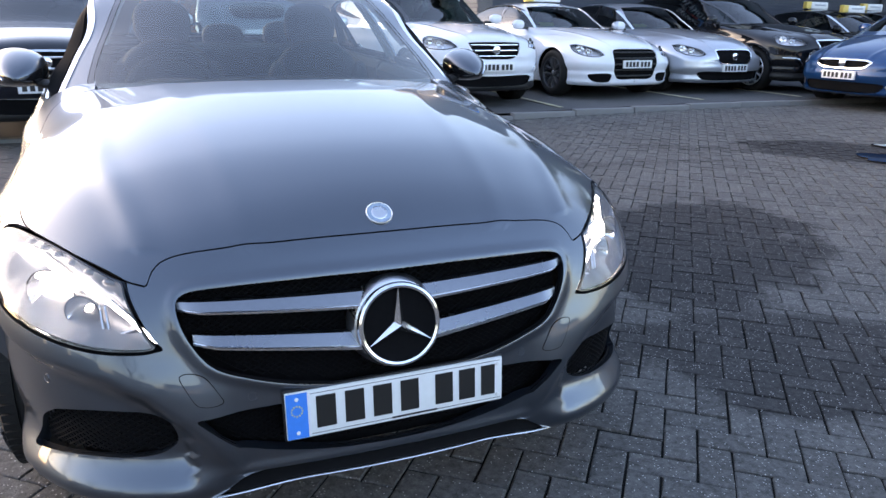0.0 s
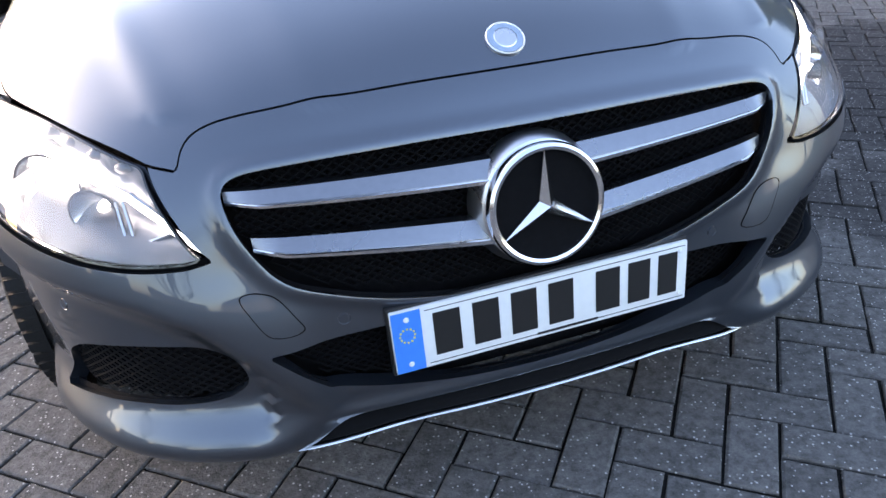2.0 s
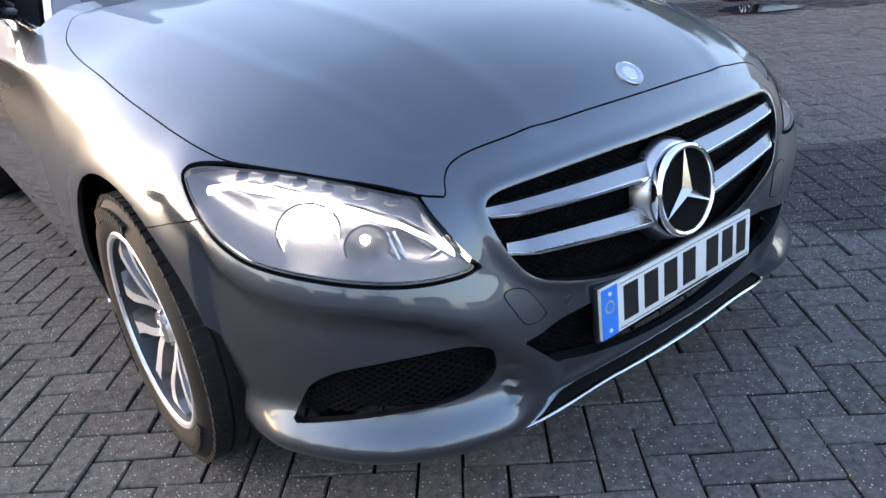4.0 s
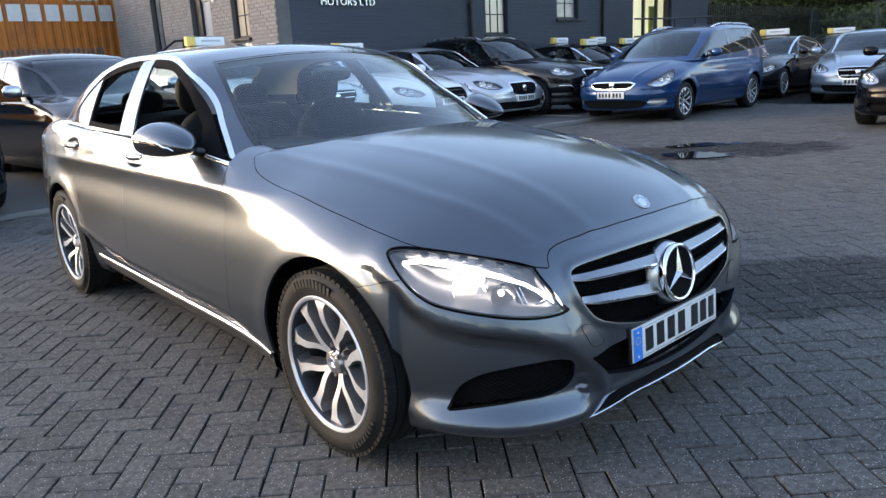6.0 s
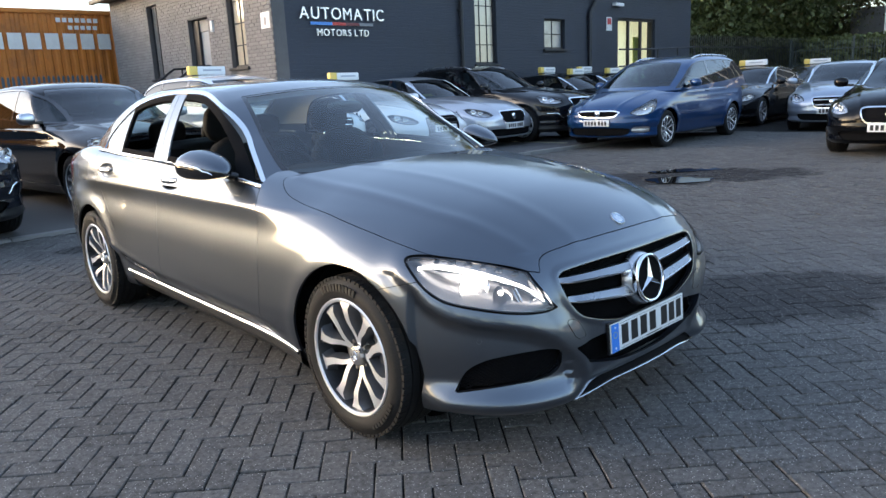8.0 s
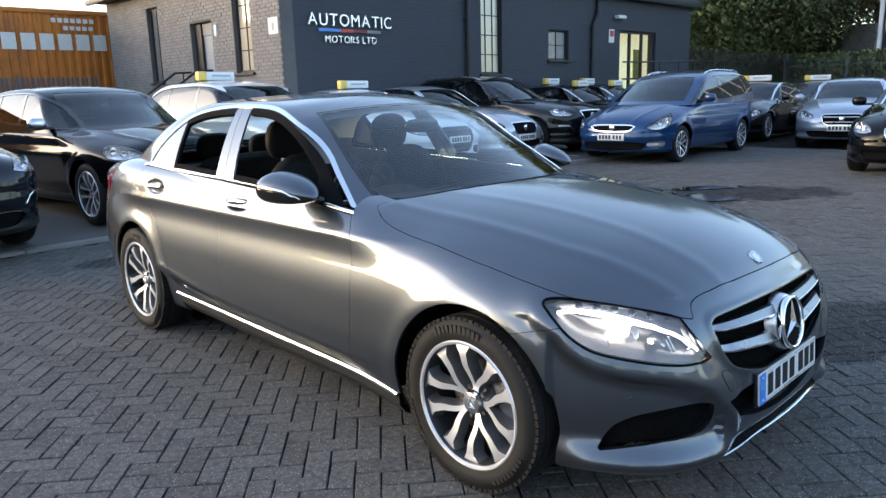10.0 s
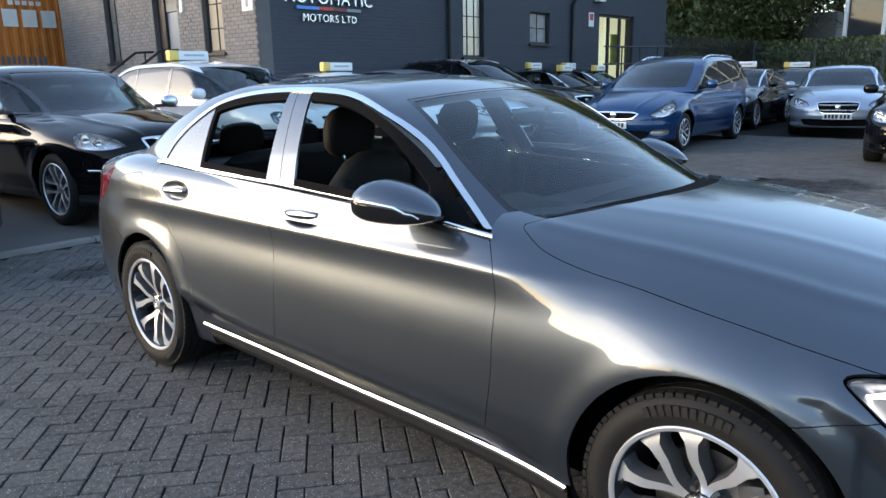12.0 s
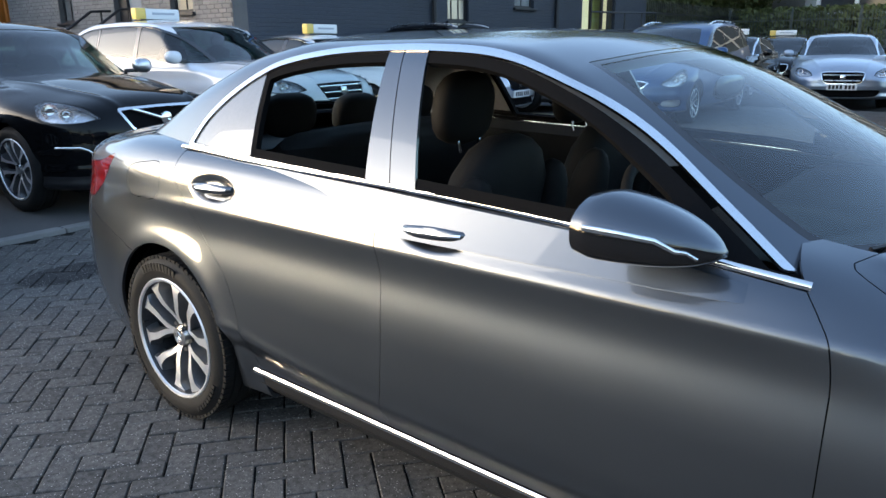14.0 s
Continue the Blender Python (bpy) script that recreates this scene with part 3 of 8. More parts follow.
for q in (2.3, 4.75, 7.15, 9.1):
    bm = boxed(q - 0.04, q + 0.04, 6.5, 11.0, 0, 0.004)
    ln = part("parking_line", bm, LINE_PAINT, m=pose(0, 0, 0.0))
    for v in ln.data.vertices:
        z0 = float(ground_rise(q, kerb_line(q)))
        yy = v.co.y
        base = z0 + 0.075 if yy < 7.3 else z0 + 0.075 + (0.19 - z0 - 0.075) * (yy - 7.08) / 4.52
        v.co.z += base + 0.003
    tagged(ln, "faded yellow parking bay line on the asphalt", "road marking", kind="structure")

# ---- the dealer's building ----
SLATE = material("slate_blue_paint", (0.030, 0.037, 0.052), 0.62, vary=0.16, scale=1.2, fine=60, bump=0.001, dirt=(0.02, 0.024, 0.032), dirt_amount=0.5)
courses = SLATE.node_tree.nodes.new("ShaderNodeTexBrick")        # painted-over brick courses show as faint relief
courses.inputs["Scale"].default_value = 1.0
courses.inputs["Brick Width"].default_value, courses.inputs["Row Height"].default_value, courses.inputs["Mortar Size"].default_value = 0.225, 0.075, 0.007
courses.inputs["Mortar Smooth"].default_value = 0.4
courses.inputs["Color1"].default_value = courses.inputs["Color2"].default_value = (1, 1, 1, 1)
courses.inputs["Mortar"].default_value = (0, 0, 0, 1)
spot_at, flat_at = SLATE.node_tree.nodes.new("ShaderNodeSeparateXYZ"), SLATE.node_tree.nodes.new("ShaderNodeCombineXYZ")
relief = SLATE.node_tree.nodes.new("ShaderNodeBump")
relief.inputs["Distance"].default_value = 0.006
SLATE.node_tree.links.new(next(q for q in SLATE.node_tree.nodes if q.type == "TEX_COORD").outputs["Object"], spot_at.inputs[0])
SLATE.node_tree.links.new(spot_at.outputs["X"], flat_at.inputs["X"])
SLATE.node_tree.links.new(spot_at.outputs["Z"], flat_at.inputs["Y"])
SLATE.node_tree.links.new(flat_at.outputs[0], courses.inputs["Vector"])
SLATE.node_tree.links.new(courses.outputs["Color"], relief.inputs["Height"])
SLATE.node_tree.links.new(relief.outputs[0], SLATE.node_tree.nodes["Principled BSDF"].inputs["Normal"])
GREY_BRICK = material("grey_painted_brick", (0.215, 0.205, 0.20), 0.82, vary=0.2, scale=3, fine=120, bump=0.0015, piece=0.8, dirt=(0.10, 0.095, 0.09), dirt_amount=0.4)
GREY_MORTAR = material("grey_mortar", (0.12, 0.115, 0.112), 0.95, vary=0.2, scale=4)
DARK_TRIM = material("dark_metal_trim", (0.012, 0.013, 0.016), 0.5, vary=0.2)
WHITE_PAINT = material("white_paint", (0.75, 0.75, 0.74), 0.5, vary=0.06)
PALE_STONE = material("pale_stone_sill", (0.33, 0.32, 0.30), 0.85, vary=0.15)
BLIND = material("cream_blind", (0.55, 0.50, 0.40), 0.8, vary=0.08)
PANE = material("window_pane", (0.03, 0.035, 0.04), 0.05, vary=0.1, spec=0.7, rough_vary=0.02)
# emission for a wall, in place of lamps inside the room
ROOM_GLOW = self_glow("room_wall_glow", (0.82, 0.83, 0.58), 0.55)
WALL_TOP = 4.15


def wall_with_holes(name, length, holes, mat, m, thick=0.3, low=0.0, top=WALL_TOP):
    """A wall along +x from the origin, its face at y = 0, with rectangular openings (x0, x1, z0, z1) right through."""
    bm = bmesh.new()
    cx = sorted({0.0, length, *[h[0] for h in holes], *[h[1] for h in holes]})
    cz = sorted({low, top, *[h[2] for h in holes], *[h[3] for h in holes]})
    for a, b in zip(cx, cx[1:]):
        for c, d in zip(cz, cz[1:]):
            if not any(h[0] - 1e-6 <= a and b <= h[1] + 1e-6 and h[2] - 1e-6 <= c and d <= h[3] + 1e-6 for h in holes):
                box(bm, a, b, 0.0, thick, c, d)
    bmesh.ops.remove_doubles(bm, verts=bm.verts, dist=1e-5)
    return part(name, bm, mat, m=m, smooth=0)


FRONT_HOLES = [(5.84, 6.65, 1.92, 3.85), (8.62, 9.56, 2.30, 3.12), (12.26, 14.45, 1.15, 3.25)]
front_m = pose(5.55, 11.10, 0)
wall_front = tagged(wall_with_holes("wall_front", 16.8, FRONT_HOLES, SLATE, front_m), "slate blue painted masonry wall", "wall", kind="structure")
side_m = pose(5.55, 19.8, 0, 0, 0, -90)
SIDE_HOLES = [(2.55, 3.20, 1.93, 3.75), (4.88, 5.90, 1.05, 3.19), (6.87, 7.58, 2.00, 3.85)]
wall_side = tagged(wall_with_holes("wall_side", 8.7, [(a, b, c, d) for a, b, c, d in SIDE_HOLES], GREY_MORTAR, side_m), "grey painted brick wall", "wall", kind="structure")
tagged(part("wall_back", boxed(5.9, 22.3, 19.5, 19.8, 0, WALL_TOP), SLATE), "plain rear wall", "wall", kind="structure")
tagged(part("wall_end", boxed(22.05, 22.35, 11.4, 19.5, 0, WALL_TOP), SLATE), "slate blue end wall", "wall", kind="structure")
tagged(part("roof", boxed(5.2, 22.6, 10.85, 20.1, WALL_TOP, WALL_TOP + 0.25, 0.02), DARK_TRIM), "flat dark roof with a fascia", "roof", kind="structure")
tagged(part("gutter", boxed(5.08, 5.2, 10.85, 20.1, WALL_TOP - 0.06, WALL_TOP + 0.06, 0.03), DARK_TRIM), "black gutter under the eaves", "gutter", kind="structure")


def window_unit(name, m, w, h, cols, rows, lit, label, open_up=False):
    """A window of w by h in the plane y = 0, its sill at z = 0, set back in its opening."""
    win = tagged(empty(name, m), label, "window", kind="structure")
    bm = bmesh.new()
    for a in (0.0, w - 0.05):
        box(bm, a, a + 0.05, 0.09, 0.15, 0, h)
    for c in (0.0, h - 0.05):
        box(bm, 0.05, w - 0.05, 0.09, 0.15, c, c + 0.05)
    part("window_frame", bm, DARK_TRIM, win, smooth=0)
    for k in range(1, cols):
        part("glazing_bar", boxed(w * k / cols - 0.012, w * k / cols + 0.012, 0.10, 0.14, 0.05, h - 0.05), DARK_TRIM, win)
    for k in range(1, rows):
        part("glazing_bar", boxed(0.05, w - 0.05, 0.102, 0.138, h * k / rows - 0.012, h * k / rows + 0.012), DARK_TRIM, win)
    for cc in range(cols):
        for rr in range(rows):
            part("pane", boxed(w * cc / cols + 0.01, w * (cc + 1) / cols - 0.01, 0.118, 0.124, h * rr / rows + 0.01, h * (rr + 1) / rows - 0.01), lit, win)
    part("window_sill", boxed(-0.06, w + 0.06, -0.07, 0.09, -0.07, -0.004, 0.01), DARK_TRIM, win)
    return win


# cream pane colour stands in for the warm lit room behind
CREAM_PANE = material("cream_room_pane", (0.52, 0.46, 0.36), 0.12, vary=0.15, scale=2, coat=1.0)
window_unit("window_1", front_m @ pose(5.84, 0, 1.92), 0.81, 1.93, 3, 4, CREAM_PANE, "tall gridded window, cream panes in place of a lit room")
window_unit("window_2", front_m @ pose(8.62, 0, 2.30), 0.94, 0.82, 2, 2, material("grey_curtain_glass", (0.24, 0.26, 0.27), 0.15, vary=0.3, scale=5, coat=1.0), "small four-pane window with pale curtains")
window_unit("window_3", side_m @ pose(2.55, 0, 1.93), 0.65, 1.82, 2, 4, material("dull_glass", (0.16, 0.17, 0.175), 0.15, vary=0.3, coat=1.0), "tall narrow window in the brick wall")
window_unit("window_4", side_m @ pose(6.87, 0, 2.0), 0.71, 1.85, 2, 4, CREAM_PANE, "tall gridded window in the brick wall")
door = tagged(empty("door_1", front_m @ pose(12.26, 0, 1.15)), "glazed double entrance door with a lit room behind", "door", kind="structure")
bm = bmesh.new()
for a in (0.0, 0.70, 1.42, 2.11):
    box(bm, a, a + 0.08, 0.08, 0.16, 0, 2.1)
box(bm, 0.08, 2.11, 0.082, 0.158, 2.02, 2.1)
part("door_frame", bm, DARK_TRIM, door, smooth=0)
for a, b in ((0.08, 0.70), (0.78, 1.42), (1.50, 2.11)):
    sheet = bmesh.new()
    sheet.faces.new([sheet.verts.new(q) for q in ((a - 0.002, 0.118, 0.0), (b + 0.002, 0.118, 0.0), (b + 0.002, 0.118, 2.022), (a - 0.002, 0.118, 2.022))])
    p = part("door_pane", sheet, clear_glass("door_glass", (0.8, 0.85, 0.8)) if a < 0.1 else bpy.data.materials["door_glass"], door)
    p.visible_shadow = False
# this wall emits the room's light itself; no room lamp is built
part("lit_wall", boxed(-0.2, 3.6, 0.75, 0.8, -0.2, 2.3), ROOM_GLOW, door, "warm room wall that glows by itself")
part("room_post", boxed(0.5, 0.58, 0.5, 0.6, -0.2, 2.1), DARK_TRIM, door)
part("room_poster", boxed(2.0, 2.5, 0.70, 0.73, 0.6, 1.6), material("yellow_green_poster", (0.45, 0.48, 0.12), 0.6), door)
door2 = tagged(empty("door_2", side_m @ pose(4.88, 0, 1.05)), "pale grey door in the brick wall", "door", kind="structure")
part("door_leaf", boxed(0.30, 1.0, 0.16, 0.21, 0, 1.85, 0.004), material("pale_blue_grey_door", (0.24, 0.27, 0.30), 0.5), door2)
part("door_frame", boxed(0.0, 0.30, 0.10, 0.22, 0, 2.12), DARK_TRIM, door2)
part("fanlight", boxed(0.30, 1.02, 0.14, 0.2, 1.86, 2.12), PALE_STONE, door2)
for nm, px, r0 in (("downpipe", 10.84, 0.05), ("downpipe", 16.24, 0.06)):
    bm = bmesh.new()
    tube(bm, [(px, 11.03, 0.19), (px, 11.03, 3.35), (px + (0.25 if px > 12 else 0.0), 11.03, 3.65), (px + (0.25 if px > 12 else 0.0), 11.03, WALL_TOP)], r0, 12)
    ob = part(nm, bm, DARK_TRIM)
    for zz in (1.2, 2.6, 3.2):
        part("pipe_bracket", boxed(px - 0.08, px + 0.08, 11.02, 11.10, zz, zz + 0.03), DARK_TRIM, ob)
    tagged(ob, "dark cast rainwater pipe on the slate blue wall", "pipe")
# shop letters
LETTER = material("polished_letters", (0.80, 0.81, 0.83), 0.25, 0.6, vary=0.05)


def lettering(word, size, m, mat, parent, depth=0.02, gap=0.16):
    """Raised letters with the built-in face, one object a letter, standing off the wall."""
    made, pen = [], 0.0
    for ch in word:
        if ch == " ":
            pen += size * 0.32
            continue
        cu = bpy.data.curves.new("letter", "FONT")
        cu.body, cu.size, cu.extrude = ch, size, depth
        tmp = bpy.data.objects.new("letter", cu)
        scene.collection.objects.link(tmp)
        me = bpy.data.meshes.new_from_object(tmp.evaluated_get(bpy.context.evaluated_depsgraph_get()))
        bpy.data.objects.remove(tmp)
        lo, hi = min(v.co.x for v in me.vertices), max(v.co.x for v in me.vertices)
        me.materials.clear()
        made.append((me, pen - lo))
        pen += hi - lo + size * gap
    for me, at_x in made:
        fill("letter", me, mat, parent, m=m @ pose(at_x - (pen - size * gap) / 2, 0, 0))


sign = tagged(empty("wall_sign", pose(7.27, 11.06, 2.80)), "raised silver letters and a blue-red bar on slate wall", "sign")
lettering("AUTOMATIC", 0.345, pose(0.0, 0, 0.09, 90), LETTER, sign)
lettering("MOTORS LTD", 0.20, pose(-0.02, 0, -0.25, 90), LETTER, sign)
for a, b, c in ((-0.84, -0.30, (0.05, 0.25, 0.65)), (-0.30, 0.05, (0.55, 0.05, 0.04)), (0.05, 0.42, (0.16, 0.02, 0.03)), (0.42, 0.80, (0.20, 0.21, 0.23))):
    part("colour_bar", boxed(a, b, -0.01, 0.02, -0.03, 0.03), material("sign_bar", c, 0.35, vary=0.05), sign)
plq = tagged(part("wall_plaque", boxed(-0.17, 0.17, -0.02, 0.0, -0.16, 0.16, 0.004), WHITE_PAINT, m=side_m @ pose(8.45, -0.002, 2.86)), "small white plaque on the brick corner", "sign")
part("plaque_bar", boxed(-0.04, 0.04, -0.024, -0.019, -0.09, 0.06), material("plaque_grey", (0.3, 0.3, 0.3), 0.5), plq)
tagged(part("junction_box", boxed(-0.05, 0.05, -0.06, 0.0, -0.12, 0.12, 0.01), WHITE_PAINT, m=side_m @ pose(6.15, -0.002, 2.95)), "small white box beside the brick wall door", "box")
ntc = tagged(part("notice_sign", boxed(-0.14, 0.14, -0.015, 0.0, -0.2, 0.2, 0.003), WHITE_PAINT, m=pose(17.32, 11.098, 3.05)), "white notice with a red panel on the wall", "sign")
part("red_panel", boxed(-0.10, 0.10, -0.019, -0.014, -0.02, 0.16), material("notice_red", (0.5, 0.05, 0.05), 0.5), ntc)
tagged(part("wall_lamp", boxed(-0.22, 0.22, -0.16, 0.0, -0.05, 0.05, 0.02), WHITE_PAINT, m=pose(17.7, 11.098, 3.62)), "white wall lamp above the entrance", "lamp")
# landings, steps and rails
STEP = material("step_concrete", (0.22, 0.21, 0.20), 0.9, vary=0.2)
tagged(part("entrance_landing", boxed(17.2, 20.6, 9.95, 11.08, 0.15, 1.15, 0.01), STEP), "raised concrete landing before the entrance", "landing", kind="structure")
tagged(part("side_landing", boxed(4.9, 5.53, 13.9, 15.02, 0.15, 1.05, 0.01), STEP), "raised concrete landing before the side door", "landing", kind="structure")
for j in range(5):
    part("step", boxed(4.9 - 0.27 * (j + 1), 4.9 - 0.27 * j - 0.002, 13.9, 15.02, 0.15, 1.05 - 0.18 * (j + 1) + 0.02, 0.008), STEP).parent = bpy.data.objects["side_landing"]
rail = tagged(empty("hand_rail"), "black tubular handrail on the entrance landing", "railing")
for z0 in (2.23, 1.75):
    bm = bmesh.new()
    tube(bm, [(16.2, 9.98, z0 - 0.02), (18.2, 9.98, z0), (20.6, 9.98, z0 + 0.06)], 0.024, 8)
    part("rail_bar", bm, DARK_TRIM, rail)
for px in (17.2, 18.3, 19.5, 20.55):
    bm = bmesh.new()
    tube(bm, [(px, 9.98, 1.15), (px, 9.98, 2.24)], 0.022, 8)
    part("rail_post", bm, DARK_TRIM, rail)
for ry in (13.92, 15.0):
    rail = tagged(empty("hand_rail"), "black handrail sloping down beside the brick wall steps", "railing")
    bm = bmesh.new()
    tube(bm, [(5.5, ry, 2.1), (5.1, ry, 2.08), (3.75, ry, 1.16)], 0.026, 8)
    part("rail_bar", bm, DARK_TRIM, rail)
    for px, za, zb2 in ((5.3, 1.05, 2.09), (4.4, 0.5, 1.6), (3.8, 0.2, 1.2)):
        bm = bmesh.new()
        tube(bm, [(px, ry, za), (px, ry, zb2)], 0.020, 8)
        part("rail_post", bm, DARK_TRIM, rail)

# ---- behind the yard: bank, container, palisades, trees ----
tagged(part("bank_wall", boxed(-40, 5.2, 20.3, 30, 0, 1.45), ASPHALT), "low retaining bank behind the yard", "wall", kind="structure")
RUST = material("orange_container_paint", (0.56, 0.165, 0.018), 0.55, vary=0.18, scale=1.5, fine=60, dirt=(0.16, 0.055, 0.02), dirt_amount=0.75)
cont = tagged(empty("shipping_container", pose(-5.9, 20.9, 1.45)), "weathered orange shipping container with white lettering bars", "container")
rows = []
q = 0.0
while q < 12.0:
    for dx, dy in ((0.0, 0.0), (0.08, 0.0), (0.115, 0.036), (0.195, 0.036), (0.23, 0.0)):
        rows.append([(q + dx, dy, 0.14), (q + dx, dy, 2.48)])
    q += 0.232
part("corrugated_side", loft(rows), RUST, cont, smooth=20)
part("container_body", boxed(0.0, 12.1, 0.05, 2.4, 0.02, 2.56), RUST, cont)
part("top_rail", boxed(0.0, 12.15, -0.03, 0.06, 2.48, 2.6, 0.01), RUST, cont)
part("bottom_rail", boxed(0.0, 12.15, -0.03, 0.06, 0.0, 0.15, 0.01), RUST, cont)
for a in (0.0, 11.95):
    part("corner_post", boxed(a, a + 0.2, -0.04, 0.1, 0, 2.6, 0.01), RUST, cont)
LETTER_WHITE = material("faded_white_letters", (0.74, 0.72, 0.67), 0.6, vary=0.12, scale=6)
for k in range(8):
    a = 8.05 + k * 0.475
    part("lettering_bar", boxed(a, a + 0.36, -0.012, -0.004, 1.50, 1.94), LETTER_WHITE, cont)
for k in range(7):
    part("lettering_bar", boxed(10.3 + k * 0.17, 10.42 + k * 0.17, -0.012, -0.004, 2.25, 2.37), LETTER_WHITE, cont)
for k in range(5):
    part("lettering_bar", boxed(10.6 + k * 0.17, 10.72 + k * 0.17, -0.012, -0.004, 2.05, 2.16), LETTER_WHITE, cont)


def palisade(name, x0, y0, x1, y1, base, height, mat, label, step=0.155):
    """A steel palisade fence: pales with split points on two rails."""
    fence = tagged(empty(name), label, "fence")
    length = math.hypot(x1 - x0, y1 - y0)
    m = pose(x0, y0, 0, 0, 0, math.degrees(math.atan2(y1 - y0, x1 - x0)))
    pale = slab([(-0.034, 0), (0.034, 0), (0.034, height - 0.08), (0.014, height), (0.0, height - 0.05), (-0.014, height), (-0.034, height - 0.08)], 0.012, pose(0, 0, 0, 90))
    first = None
    for k in range(int(length / step)):
        mm = m @ pose(k * step, 0, base + 0.008 * math.sin(k * 5.1))
        if first is None:
            first = part("pale", pale, mat, fence, m=mm, smooth=0)
        else:
            fill("pale", first.data, None, fence, m=mm)
    for zz in (0.35, height - 0.45):
        part("fence_rail", boxed(0, length, 0.0, 0.03, base + zz, base + zz + 0.05), mat, fence, m=m)
    return fence


BLUE_STEEL = material("blue_grey_steel", (0.075, 0.10, 0.13), 0.6, 0.0, vary=0.2)
BLACK_STEEL = material("black_steel", (0.012, 0.012, 0.013), 0.5, vary=0.2)
palisade("palisade_fence", -14.0, 20.05, 5.3, 20.05, 0.2, 2.0, BLUE_STEEL, "blue-grey steel palisade fence before the container", 0.125)
palisade("palisade_fence", 22.5, 11.3, 40.5, 11.3, 0.11, 2.72, BLACK_STEEL, "black steel palisade fence beside the building", 0.165)

LEAF = material("autumn_green_leaves", (0.10, 0.12, 0.035), 0.6, vary=0.5, scale=1.2, island=0.8)
LEAF_GOLD = material("yellowing_leaves", (0.13, 0.105, 0.03), 0.6, vary=0.45, scale=1.2, island=0.8)
BARK = material("bark", (0.06, 0.05, 0.04), 0.9, vary=0.3, scale=5, bump=0.01)


def tree(px, py, height, spread, seed, leafmat, leaves=20000, base=0.1, bare=False):
    rnd = random.Random(seed)
    t = tagged(empty("tree", pose(px, py, base)), "bare-branched tree against the evening sky" if bare else "dense leafy tree behind the fence", "tree")
    bm = bmesh.new()
    ends = []
    def limb(p, d, r, length, depth):
        pts, rs = [p], [r]
        for k in range(4):
            d = (d + Vector((rnd.uniform(-0.22, 0.22), rnd.uniform(-0.22, 0.22), rnd.uniform(-0.06, 0.16)))).normalized()
            p = p + d * (length / 4)
            pts.append(p)
            rs.append(max(r * (1 - 0.16 * (k + 1)), 0.006))
            if depth >= 2:
                ends.append((p, length * 0.35))
        tube(bm, pts, rs, 6 if depth < 2 else 4, False)
        if depth < (4 if bare else 3):
            for k in range(4 if depth else 6):
                a = rnd.uniform(0, 2 * math.pi)
                out = Vector((math.cos(a), math.sin(a), rnd.uniform(0.15, 0.9))).normalized()
                s = rnd.randint(2, 4)
                limb(pts[s], (d * 0.5 + out).normalized(), rs[s] * 0.62, length * rnd.uniform(0.52, 0.7), depth + 1)
    limb(Vector((0, 0, 0)), Vector((0, 0, 1)), height * 0.028, height * 0.42, 0)
    part("trunk", bm, BARK, t)
    if bare:
        return t
    V, F = [], []
    for k in range(leaves):
        p, rad = ends[rnd.randrange(len(ends))]
        c = p + Vector((rnd.gauss(0, 1), rnd.gauss(0, 1), rnd.gauss(0, 0.8))) * spread * 0.16
        n = Vector((rnd.gauss(0, 1), rnd.gauss(0, 1), rnd.gauss(0, 1))).normalized()
        s = rnd.uniform(0.05, 0.14)
        a1 = n.orthogonal().normalized()
        a2 = n.cross(a1)
        b = len(V)
        V += [c + a1 * s, c + a2 * s * 0.55, c - a1 * s, c - a2 * s * 0.55]
        F.append((b, b + 1, b + 2, b + 3))
    me = bpy.data.meshes.new("crown")
    me.from_pydata([tuple(v) for v in V], [], F)
    tagged(fill("crown", me, leafmat, t), kind="stuff")
    return t


for k, (px, py, h, s) in enumerate(((26.8, 15, 13, 6), (29.5, 14.0, 11, 6), (31.5, 15.5, 14, 7), (35, 14, 10, 7), (38, 16, 12, 7), (42, 14, 11, 7), (26, 23, 15, 7), (46, 11, 15, 7))):
    tree(px, py, h, s, 11 + k, LEAF if k % 3 != 2 else LEAF_GOLD)
hedge_v, hedge_f = [], []
rnd = random.Random(5)
for k in range(40000):
    hx = rnd.uniform(22.6, 46)
    top = 4.3 + 0.9 * math.sin(hx * 1.3) + 0.6 * math.sin(hx * 3.1 + 1)
    c = Vector((hx, 12.6 + rnd.random() * 2.2, 0.2 + top * rnd.random() ** 0.8))
    n = Vector((rnd.gauss(0, 1), rnd.gauss(0, 1), rnd.gauss(0, 1))).normalized()
    a1 = n.orthogonal().normalized() * rnd.uniform(0.06, 0.15)
    a2 = n.cross(a1) * 0.6
    b = len(hedge_v)
    hedge_v += [c + a1, c + a2, c - a1, c - a2]
    hedge_f.append((b, b + 1, b + 2, b + 3))
for k in range(9000):
    c = Vector((32.5 + rnd.random() * 1.5, rnd.uniform(5.5, 12.5), 0.2 + 2.6 * rnd.random()))
    n = Vector((rnd.gauss(0, 1), rnd.gauss(0, 1), rnd.gauss(0, 1))).normalized()
    a1 = n.orthogonal().normalized() * rnd.uniform(0.06, 0.15)
    a2 = n.cross(a1) * 0.6
    b = len(hedge_v)
    hedge_v += [c + a1, c + a2, c - a1, c - a2]
    hedge_f.append((b, b + 1, b + 2, b + 3))
me = bpy.data.meshes.new("hedge")
me.from_pydata([tuple(v) for v in hedge_v], [], hedge_f)
tagged(fill("hedge", me, LEAF), "tangled dark shrubs behind the black fence", "shrubs", kind="stuff")
